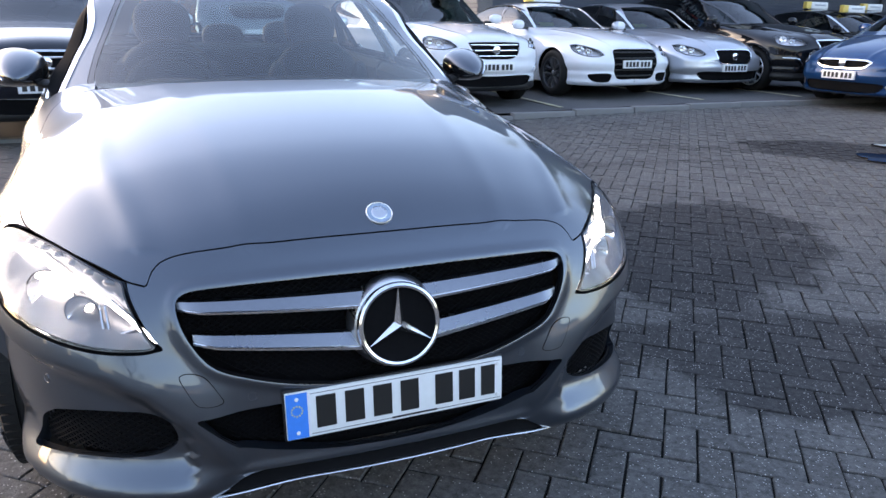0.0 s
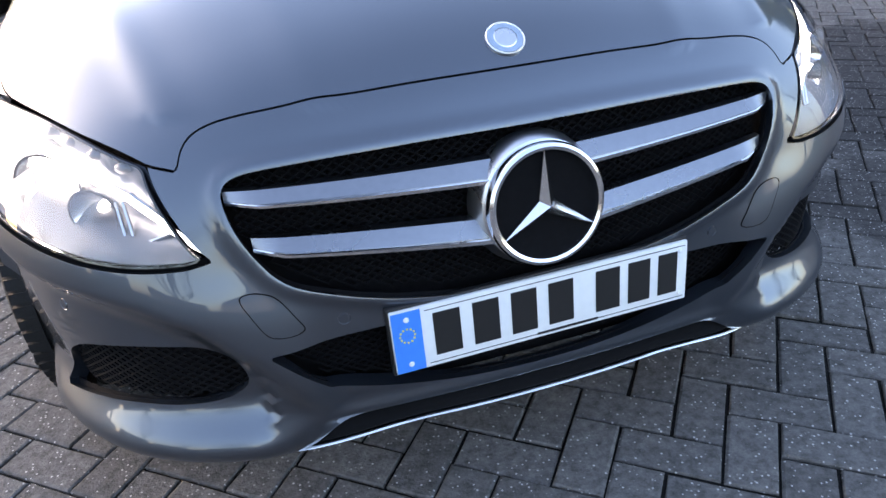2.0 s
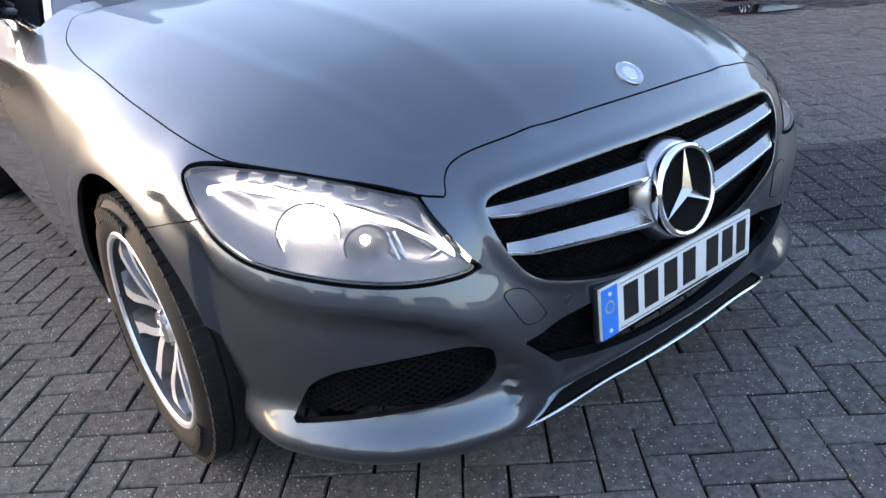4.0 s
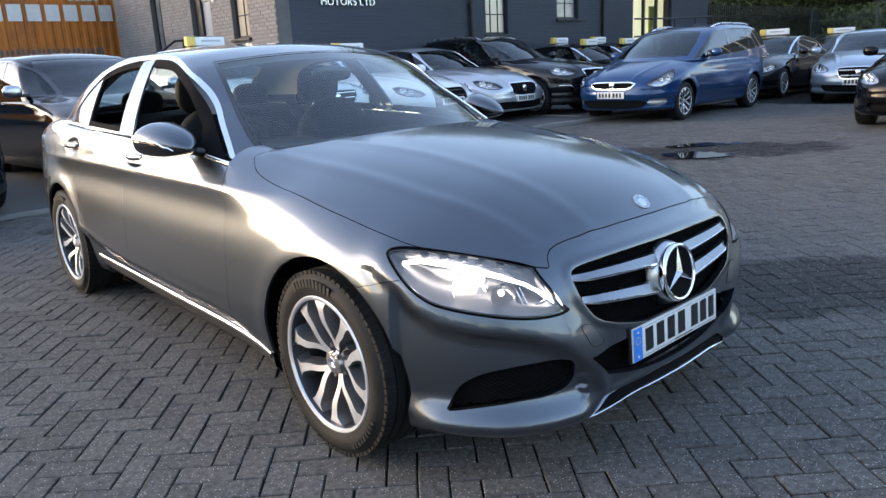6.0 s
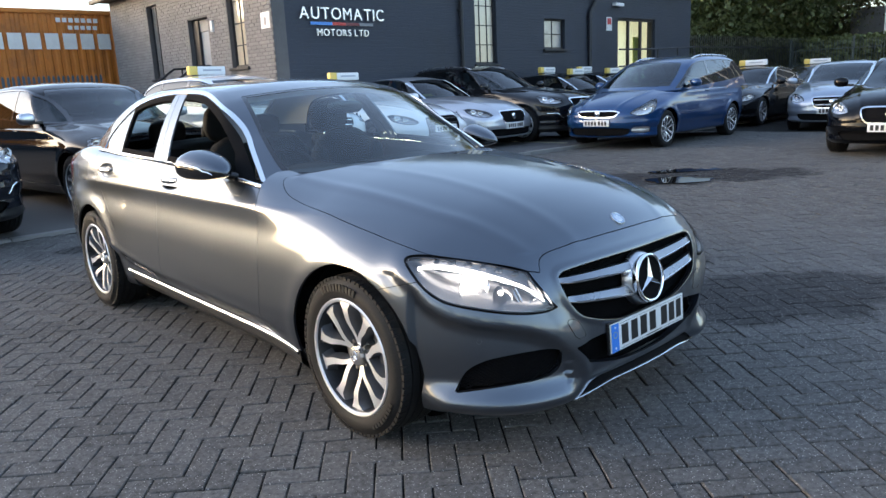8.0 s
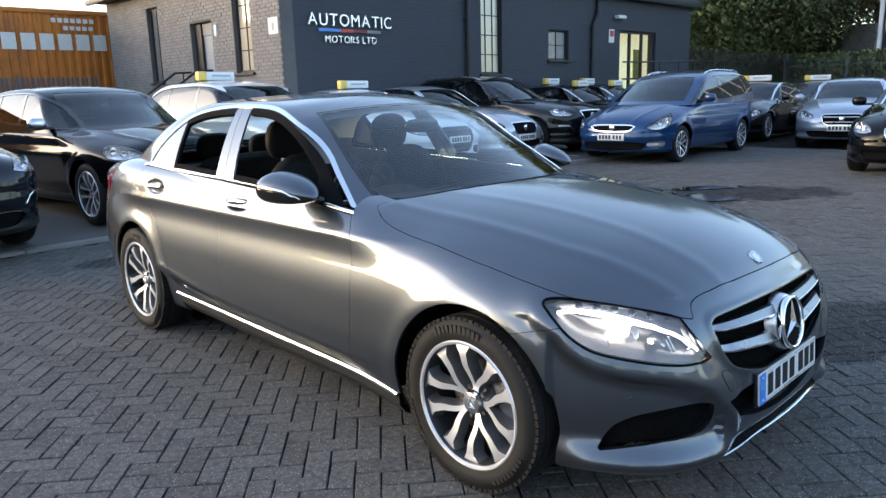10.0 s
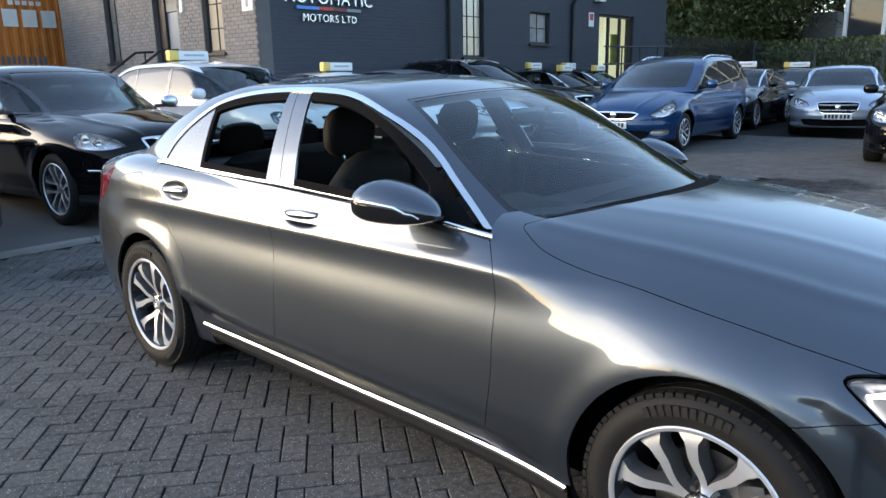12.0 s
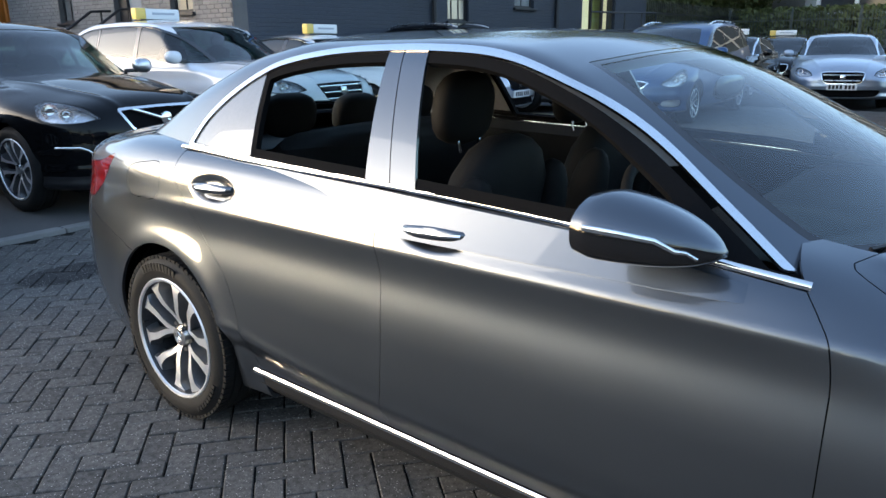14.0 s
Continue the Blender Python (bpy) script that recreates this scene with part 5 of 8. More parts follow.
def lattice(name, outline, depth, step, slantwise, bar, parent, label):
    """A wire lattice set back behind an outline on the nose. slantwise: the outline lies in the slanting coordinate."""
    bm = bmesh.new()
    lo, hi = np.array(outline).min(0), np.array(outline).max(0)
    runs, flat_u, flat_z = [], [], []
    for way in (-1, 1):
        for c in np.arange(lo[0] - (hi[1] - lo[1]), hi[0] + (hi[1] - lo[1]), step):
            zz = np.arange(lo[1] - 0.004, hi[1] + 0.004, 0.012)
            uu = c + (zz - (lo[1] + hi[1]) / 2) * way * 1.6
            ok = within(outline, uu, zz) < 0.004
            run = []
            for k in range(len(zz) + 1):
                if k < len(zz) and ok[k]:
                    run.append(k)
                    continue
                if len(run) > 1:
                    runs.append((len(flat_u), len(run)))
                    flat_u += uu[run].tolist()
                    flat_z += zz[run].tolist()
                run = []
    fu, fz = np.array(flat_u), np.array(flat_z)
    pts = corner_points(fu, fz) if slantwise else np.stack([fu, nose_y(fu, fz), fz], 1)
    for start, count in runs:
        tube(bm, [(p[0], p[1] + depth, p[2]) for p in pts[start:start + count].tolist()], bar, 4, False)
    return part(name, bm, CAVITY, parent, label, smooth=0)


def corner_points(u, z, solid=None):
    """Places on the body's front corner (x > 0) for slanting coordinate u and height z."""
    # walk along the line |x| + y = u / R2 from inside outwards
    s = u / R2
    i, o = np.zeros(u.shape), np.full(u.shape, 1.6)
    for _ in range(24):
        m = (i + o) / 2
        xx, yy = s / 2 + 0.02 + m / 2, s / 2 - 0.02 - m / 2
        inside = (solid or solid_body)(xx, yy, z) < 0
        i, o = np.where(inside, m, i), np.where(inside, o, m)
    return np.stack([s / 2 + 0.02 + i / 2, s / 2 - 0.02 - i / 2, z], 1)


LOUVRE = material("satin_louvre", (0.25, 0.26, 0.28), 0.27, 1.0, vary=0.06)
grille = fill("radiator_grille", bpy.data.meshes.new("radiator_grille"), CAVITY, saloon, "black mesh grille with two silver louvres")
zz = np.linspace(0.44, 0.705, 12)
rows = []
for gx in np.linspace(-0.47, 0.47, 40):
    rows.append([(gx, yy + 0.05, q) for yy, q in zip(nose_y(np.full(12, gx), zz), zz)])
gl = loft(rows)
gl.to_mesh(grille.data)
gl.free()
lattice("grille_mesh", GRILLE, 0.034, 0.019, False, 0.0022, grille, "fine black mesh")
for sx in (-1, 1):
    for z_out, z_in, h_out, h_in, x_out, x_in in ((0.652, 0.637, 0.011, 0.019, 0.457, 0.07), (0.583, 0.543, 0.013, 0.021, 0.432, 0.05)):
        xs = np.linspace(x_in, x_out, 18)
        t = (xs - x_in) / (x_out - x_in)
        zc, hh = z_in + (z_out - z_in) * t, h_in + (h_out - h_in) * t
        yy = nose_y(xs, zc)
        fade = np.where(t > 0.9, (1 - t) / 0.1, 1)
        face, edge = [], []
        for i in range(18):
            X, Y, Z, H = sx * xs[i], yy[i] + 0.006, zc[i], hh[i]
            fwd = 0.020 * fade[i] + 0.002
            face.append([(X, Y + 0.012, Z + H), (X, Y - fwd * 0.2, Z + H * 0.92), (X, Y - fwd * 0.85, Z - H * 0.05), (X, Y - fwd, Z - H * 0.3), (X, Y - fwd * 0.9, Z - H * 0.36)])
            edge.append([(X, Y - fwd * 0.92, Z - H * 0.34), (X, Y - fwd * 1.15, Z - H * 0.45), (X, Y - fwd * 1.1, Z - H * 0.8), (X, Y - fwd * 0.7, Z - H), (X, Y + 0.012, Z - H)])
        lou = part("louvre", loft(face), LOUVRE, grille, "satin silver louvre")
        part("louvre_edge", loft(edge), CHROME, lou, "chrome lower edge")
STAR_Y, STAR_Z = -0.752, 0.579
emblem = part("emblem", turned([(0.108, 0.03), (0.104, 0.006), (0.097, -0.008), (0.086, -0.012), (0.080, -0.004), (0.080, 0.03)], 64, "y"), SILVER, grille, "round silver emblem mount", m=pose(0, STAR_Y, STAR_Z, -9))
part("emblem_ring", turned([(0.094, -0.012), (0.0965, -0.024), (0.0940, -0.031), (0.089, -0.034), (0.0842, -0.032), (0.082, -0.026), (0.082, -0.016)], 72, "y"), CHROME, emblem, "chrome ring")
part("emblem_back", turned([(0.0, -0.020), (0.084, -0.020)], 48, "y"), CAVITY, emblem)
sb = bmesh.new()
tip, core = sb.verts.new((0, -0.041, 0)), None
pts = []
for k in range(6):
    a = math.pi / 2 + k * math.pi / 3
    rr, yy = (0.086, -0.031) if k % 2 == 0 else (0.0135, -0.026)
    pts.append(sb.verts.new((rr * math.cos(a), yy, rr * math.sin(a))))
for k in range(6):
    sb.faces.new((tip, pts[k], pts[(k + 1) % 6]))
ext = [sb.verts.new((p.co.x, -0.016, p.co.z)) for p in pts]
for k in range(6):
    sb.faces.new((pts[k], ext[k], ext[(k + 1) % 6], pts[(k + 1) % 6]))
bmesh.ops.recalc_face_normals(sb, faces=sb.faces)
part("emblem_star", sb, CHROME, emblem, "faceted three-armed star", smooth=0)

bx = float(meet(solid_body, "z", np.array([0.0]), np.array([-0.632]), 0.5, 1.2)[0])
badge = part("bonnet_badge", turned([(0.0, 0.004), (0.017, 0.0042), (0.0185, 0.003), (0.0285, 0.003), (0.030, 0.0045), (0.0315, 0.003), (0.032, -0.003)], 40, "z"), SILVER, saloon, "small round enamel badge", m=pose(0, -0.632, bx + 0.001, 38))
part("badge_field", turned([(0.019, 0.0034), (0.028, 0.0034)], 40, "z"), material("badge_grey_blue", (0.28, 0.36, 0.45), 0.2, 0.3, 1.0), badge)

# lower intakes
for nm, outline in (("intake_backing", INTAKE),):
    rows = []
    zq = np.linspace(0.27, 0.445, 8)
    for gx in np.linspace(-0.47, 0.47, 30):
        rows.append([(gx, yy + 0.055, q) for yy, q in zip(nose_y(np.full(8, gx), zq), zq)])
    part(nm, loft(rows), CAVITY, saloon)
lattice("intake_mesh", INTAKE, 0.040, 0.019, False, 0.0022, saloon, "fine black mesh")
for sx in (-1, 1):
    us, zs = np.linspace(-0.19, 0.235, 14), np.linspace(0.285, 0.44, 7)
    rows = []
    for uu in us:
        p = corner_points(np.full(7, uu), zs)
        rows.append([(sx * (q[0] - 0.06), q[1] + 0.045, q[2]) for q in p])
    side_in = part("side_intake", loft(rows), CAVITY, saloon, "dark side intake")
    lat = lattice("intake_mesh", FOG, 0.0, 0.021, True, 0.0024, side_in, "fine black mesh")
    lat.data.transform(Matrix.Translation((-0.022, 0.030, 0)))
    if sx < 0:
        lat.data.transform(Matrix.Diagonal((-1, 1, 1, 1)))
        lat.data.flip_normals()
# chrome line and black splitter under the lip
xs = np.linspace(-0.44, 0.44, 61)
low_edge = 0.272 - 0.085 * softstep(np.abs(xs), 0.30, 0.48)
hem = bumper.v[(bumper.v[:, 1] < -0.3) & (bumper.v[:, 2] < 0.30)]
hem_y = np.array([hem[np.argmin(np.hypot(hem[:, 0] - a, hem[:, 2] - c)), 1] for a, c in zip(xs, low_edge)])
hem_y = np.polyval(np.polyfit(xs ** 2, hem_y, 2), xs ** 2)
ends = softstep(np.abs(xs), 0.22, 0.46)
yy = (-0.779 + 0.2 * xs ** 2) * (1 - ends) + (hem_y - 0.001) * ends
zl = 0.240 - 0.033 * softstep(np.abs(xs), 0.20, 0.50)
part("lip_trim", ribbon([(a, b, c) for a, b, c in zip(xs, yy, zl)], [(0.3 * a, -1, -0.2) for a in xs], 0.004, 0.006), CHROME, saloon, "thin chrome line along the lip")
part("splitter", loft([[(a, b + 0.035, c + 0.045), (a, b + 0.014, c + 0.026), (a, b + 0.005, c + 0.004), (a, b + 0.006, c - 0.004), (a, b + 0.06, c - 0.012)] for a, b, c in zip(xs, yy, zl)]), CAVITY, saloon)
# washer flaps and parking sensors
WASHER = rounded([(0.466, 0.514), (0.445, 0.519), (0.416, 0.507), (0.392, 0.47), (0.384, 0.45), (0.41, 0.445), (0.436, 0.452), (0.455, 0.485)], 5)
wf = bumper.out(0.0012)
x, y, z, ax, u = at(wf)
ws = np.where(y < -0.4, within(WASHER, ax, z), 1.0)
flap = wf.clip(ws + 0.0006)
for sx in (-1, 1):
    fill("washer_flap", flap.clip(flap.v[:, 0] * -sx).mesh("washer_flap"), PAINT, saloon)
skin = bumper.v[(bumper.v[:, 1] < -0.4) & (bumper.v[:, 0] > 0.3) & (bumper.v[:, 0] < 0.55)]
seam = []
for wx, wz in WASHER + WASHER[:1]:
    gap = np.hypot(skin[:, 0] - wx, skin[:, 2] - wz) + 1e-5
    close = np.argsort(gap)[:6]
    seam.append((wx, float((skin[close, 1] / gap[close]).sum() / (1 / gap[close]).sum()), wz))
for sx in (-1, 1):
    bm = bmesh.new()
    tube(bm, [(sx * p[0], p[1] - 0.0006, p[2]) for p in seam], 0.0009, 6)
    part("flap_joint", bm, CAVITY, saloon)
for sx in (-1, 1):
    for px, pz in ((0.731, 0.476), (0.322, 0.452)):
        near_v = np.argmin(np.hypot(np.abs(bumper.v[:, 0]) - px, bumper.v[:, 2] - pz) + (bumper.v[:, 1] > 0) + (bumper.v[:, 0] < 0))
        spot_v, nrm = bumper.v[near_v], bumper.n[near_v]
        turn = Vector((sx * nrm[0], nrm[1], nrm[2])).to_track_quat("Z", "Y").to_matrix().to_4x4()
        part("parking_sensor", turned([(0.0, 0.0008), (0.0075, 0.0008), (0.008, -0.0006), (0.0088, -0.0006), (0.0098, 0.0006), (0.0102, -0.004)], 24, "z"), PAINT, saloon, m=Matrix.Translation((sx * spot_v[0], spot_v[1], spot_v[2])) @ turn)
# number plate; its letters are plain bars
plate = part("number_plate", boxed(-0.26, 0.26, -0.008, 0.0, -0.0555, 0.0555, 0.003), PLATE_WHITE, saloon, "white front number plate with a blue end band", m=pose(0, -0.772, 0.4025, -3, -0.6))
part("plate_band", boxed(-0.2585, -0.212, -0.0092, -0.0078, -0.0535, 0.0535), PLATE_BLUE, plate, "blue end band")
for bx0, bx1 in ((-0.193, -0.143), (-0.128, -0.078), (-0.063, -0.013), (0.002, 0.052), (0.087, 0.137), (0.147, 0.194), (0.204, 0.246)):
    part("plate_bar", boxed(bx0, bx1 - 0.006, -0.0092, -0.0078, -0.036, 0.040), INK, plate)
part("plate_bar", boxed(-0.02, 0.09, -0.0092, -0.0078, -0.0495, -0.0455), INK, plate)
part("plate_border", boxed(-0.205, 0.254, -0.0088, -0.0078, 0.0475, 0.0485), INK, plate)
part("plate_border", boxed(-0.205, 0.254, -0.0088, -0.0078, -0.0485, -0.0475), INK, plate)
for px in (-0.235, 0.247):
    for pz in (-0.04, 0.04):
        part("plate_screw", turned([(0.0, -0.0115), (0.004, -0.011), (0.005, -0.008)], 12, "y"), PLATE_WHITE, plate, m=pose(px, 0, pz))
part("plate_holder", boxed(-0.264, 0.264, 0.0, 0.012, -0.062, 0.059, 0.004), BLACK_PLASTIC, plate)
gb = bmesh.new()
for k in range(12):
    a = k * math.pi / 6
    box(gb, -0.2355 + 0.012 * math.cos(a) - 0.0015, -0.2355 + 0.012 * math.cos(a) + 0.0015, -0.0098, -0.009, 0.012 + 0.012 * math.sin(a) - 0.0015, 0.012 + 0.012 * math.sin(a) + 0.0015)
part("plate_ring_of_dots", gb, material("plate_yellow", (0.75, 0.6, 0.08), 0.4), plate, smooth=0)

# headlamps
for sx in (-1, 1):
    lens = lens_shell.clip(lens_shell.v[:, 0] * -sx)
    lamp = fill("headlamp", bpy.data.meshes.new("headlamp_bowl"), GLOSS_BLACK, saloon, "lit headlamp with a white light strip under clear glass")
    bowl = lens.clip(lamp_edge(lens) + 0.006)
    x, y, z, ax, u = at(bowl)
    inset = np.minimum(0.075, 0.006 + 1.3 * np.maximum(-within(LAMP, u, z) - 0.004, 0))
    into = np.array([-sx * 0.62, 0.78, 0.0])
    bowl.v = bowl.v + into * inset[:, None]
    old = lamp.data
    lamp.data = bowl.smooth_normals().mesh("headlamp_bowl", 0.0)
    lamp.data.materials.append(material("lamp_housing", (0.12, 0.125, 0.135), 0.33, 0.6, 0.3) if sx < 0 else bpy.data.materials["lamp_housing"])
    bpy.data.meshes.remove(old)
    glass = fill("lens", lens.out(-0.001).mesh("lens"), LENS, lamp, "clear lens")
    glass.visible_shadow = False
    rim = lens.clip(-lamp_edge(lens) - 0.0065)
    fill("lens_seal", rim.out(-0.0005).mesh("lens_seal", 0.012), GLOSS_BLACK, lamp)

    def spot(uu, q, back):
        p = corner_points(np.array([uu]), np.array([q]))[0]
        return Vector((sx * (p[0] - 0.62 * back), p[1] + 0.78 * back, p[2]))

    strip = [(0.325, 0.715), (0.27, 0.722), (0.20, 0.715), (0.12, 0.700), (0.04, 0.680), (-0.03, 0.655), (-0.075, 0.628), (-0.108, 0.600), (-0.135, 0.578)]
    fine_strip = [(float(a), float(b)) for a, b in zip(np.interp(np.linspace(0, 8, 33), range(9), [p[0] for p in strip]), np.interp(np.linspace(0, 8, 33), range(9), [p[1] for p in strip]))]
    bm = bmesh.new()
    tube(bm, [spot(a, b, 0.020) for a, b in fine_strip], [0.0045 + 0.0045 * math.sin(math.pi * min(1, i / 20)) for i in range(33)], 8)
    part("light_strip", bm, LED_WHITE, lamp, "white daytime light strip")
    hook = [(0.325, 0.712), (0.318, 0.69), (0.295, 0.66), (0.262, 0.636), (0.225, 0.622)]
    bm = bmesh.new()
    tube(bm, [spot(a, b, 0.022) for a, b in hook], [0.007, 0.006, 0.005, 0.003, 0.002], 8)
    part("light_hook", bm, LED_WHITE, lamp, "white daytime light hook")
    upper = bmesh.new()
    rows = []
    for i, (a, b) in enumerate(fine_strip[3:-2]):
        edge_top = float(np.interp(a, [-0.155, -0.054, 0.059, 0.166, 0.275, 0.33], [0.575, 0.70, 0.728, 0.745, 0.753, 0.752])) - 0.004
        rows.append([spot(a, b + 0.007, 0.030), spot(a, (b + edge_top) / 2, 0.018 + 0.006 * (i % 4 < 2)), spot(a, edge_top, 0.007)])
    part("upper_bezel", loft(rows), material("lamp_bezel", (0.06, 0.075, 0.10), 0.35, 0.3, 0.3) if sx < 0 else bpy.data.materials["lamp_bezel"], lamp)
    for k in range(6):
        du = 0.255 - 0.054 * k
        edge_top = float(np.interp(du, [-0.155, -0.054, 0.059, 0.166, 0.275, 0.33], [0.575, 0.70, 0.728, 0.745, 0.753, 0.752]))
        dome = turned([(0.0, 0.0045), (0.006, 0.0038), (0.0105, 0.0016), (0.013, -0.001)], 20, "z")
        dome.transform(Matrix.Diagonal((1.25, 0.75, 1, 1)))
        part("lens_dimple", dome, bpy.data.materials["lamp_housing"], lamp, m=Matrix.Translation(spot(du, edge_top - 0.016, 0.016)) @ Vector((sx * 0.4, -0.7, 0.6)).to_track_quat("Z", "Y").to_matrix().to_4x4())
    face_way = Vector((sx * 0.45, -0.89, 0.0))
    turn = face_way.to_track_quat("Z", "Y").to_matrix().to_4x4()
    for uu, q, rad, glow, rr in ((0.135, 0.652, 0.052, LOW_BEAM, 0.043), (0.035, 0.628, 0.036, LOW_BEAM, 0.009)):
        m = Matrix.Translation(spot(uu, q, 0.058)) @ turn
        bowl2 = turned([(0.010, -0.012), (rad * 0.55, -0.004), (rad * 0.85, 0.012), (rad, 0.030), (rad + 0.004, 0.030)], 40, "z")
        refl = part("reflector", bowl2, REFLECTOR, lamp, "bright reflector bowl", m=m)
        part("bulb", turned([(0.0, 0.012), (rr * 0.7, 0.009), (rr, 0.0), (rr * 0.8, -0.006), (0.0, -0.008)], 24, "z"), glow, refl, "glowing low beam")
    bm = bmesh.new()
    tube(bm, [spot(0.09, 0.60, 0.03), spot(0.02, 0.592, 0.03), spot(-0.06, 0.592, 0.03), spot(-0.09, 0.603, 0.03), spot(-0.06, 0.632, 0.035), spot(-0.02, 0.652, 0.04)], 0.004, 8)
    part("inner_frame", bm, SILVER, lamp)
    bm = bmesh.new()
    for du in (0.0, 0.012):
        tube(bm, [spot(-0.015 + du, 0.645, 0.032), spot(-0.035 + du, 0.60, 0.03)], 0.003, 6)
    part("inner_fins", bm, SILVER, lamp)

# ---- the saloon's glasshouse ----
DLO_TOP = [(0.700, 0.920), (0.887, 1.051), (1.109, 1.200), (1.255, 1.278), (1.468, 1.353), (1.629, 1.381), (1.888, 1.390), (2.178, 1.379), (2.418, 1.340), (2.57, 1.266), (2.70, 1.158), (2.772, 1.046)]
DLO = rounded([(DLO_TOP[0][0], DLO_TOP[0][1], 1)] + DLO_TOP[1:-1] + [(DLO_TOP[-1][0], DLO_TOP[-1][1], 1)] + [(a, float(belt(np.array(a))), 1) for a in (2.4, 1.8, 1.2)], 6)
SCREEN = rounded([(0.0, 1.252), (0.2, 1.266), (0.4, 1.302), (0.525, 1.335, 1), (0.562, 1.20), (0.603, 1.05), (0.638, 0.92), (0.668, 0.76), (0.655, 0.685, 1), (0.45, 0.52), (0.2, 0.42), (0.0, 0.39), (-0.2, 0.42), (-0.45, 0.52), (-0.655, 0.685, 1), (-0.668, 0.76), (-0.638, 0.92), (-0.603, 1.05), (-0.562, 1.20), (-0.525, 1.335, 1), (-0.4, 1.302), (-0.2, 1.266)], 3)
BACKLIGHT = rounded([(0.0, 2.64), (0.38, 2.62), (0.48, 2.66), (0.54, 2.9), (0.57, 3.12), (0.5, 3.2), (0.25, 3.28), (0.0, 3.30), (-0.25, 3.28), (-0.5, 3.2), (-0.57, 3.12), (-0.54, 2.9), (-0.48, 2.66), (-0.38, 2.62)], 3)

hood = wrap(solid_cabin, 1.15, 2.55, 0.86, 420, 110, 170, low=2.0)
x, y, z, ax, u = at(hood)
hood = hood.clip(np.maximum(np.maximum(0.90 - z, -0.05 - solid_body(x, y, z)), np.where((y < 0.37 + 0.3 * x * x) | (y > 3.36), 1.0, -1.0)))


def panes(s):
    x, y, z = s.v.T
    return within(DLO, y, z), np.where(y < 1.7, within(SCREEN, x, y), 1.0), np.where(y > 2.3, within(BACKLIGHT, x, y), 1.0)


def b_post(s):
    """Negative on the post between the doors."""
    x, y, z = s.v.T
    return np.maximum(y - (1.863 + (z - 1.055) * 0.245), (1.673 + (z - 1.03) * 0.35) - y)


d, ws, bl = panes(hood)
roof = hood.clip(-np.minimum(np.minimum(d, ws), bl))
fill("roof", roof.mesh("roof", 0.012), PAINT, saloon, "grey roof and window posts")
lining = hood.out(-0.03)
d, ws, bl = panes(lining)
lining = lining.clip(-np.minimum(np.minimum(d + 0.05, ws + 0.02), bl + 0.02))
lining = lining.clip(1.12 - lining.v[:, 2])
fill("headlining", lining.mesh("headlining"), HEADLINER, saloon, "grey headlining")
d, ws, bl = panes(hood)
screen = fill("windscreen", hood.clip(ws + 0.002).out(-0.003).mesh("windscreen"), GLASS, saloon, "clear windscreen reflecting the sky")
screen.visible_shadow = False
band = hood.clip(np.maximum(ws + 0.001, -ws - 0.022)).out(-0.0015)
fill("screen_border", band.mesh("screen_border", 0.004), GLOSS_BLACK, screen)
back = fill("rear_window", hood.clip(bl + 0.002).out(-0.003).mesh("rear_window"), GLASS, saloon, "clear rear window")
back.visible_shadow = False
band = hood.clip(np.maximum(bl + 0.001, -bl - 0.025)).out(-0.0015)
fill("window_border", band.mesh("window_border", 0.004), GLOSS_BLACK, back)
flanks = hood.clip(d - 0.002)
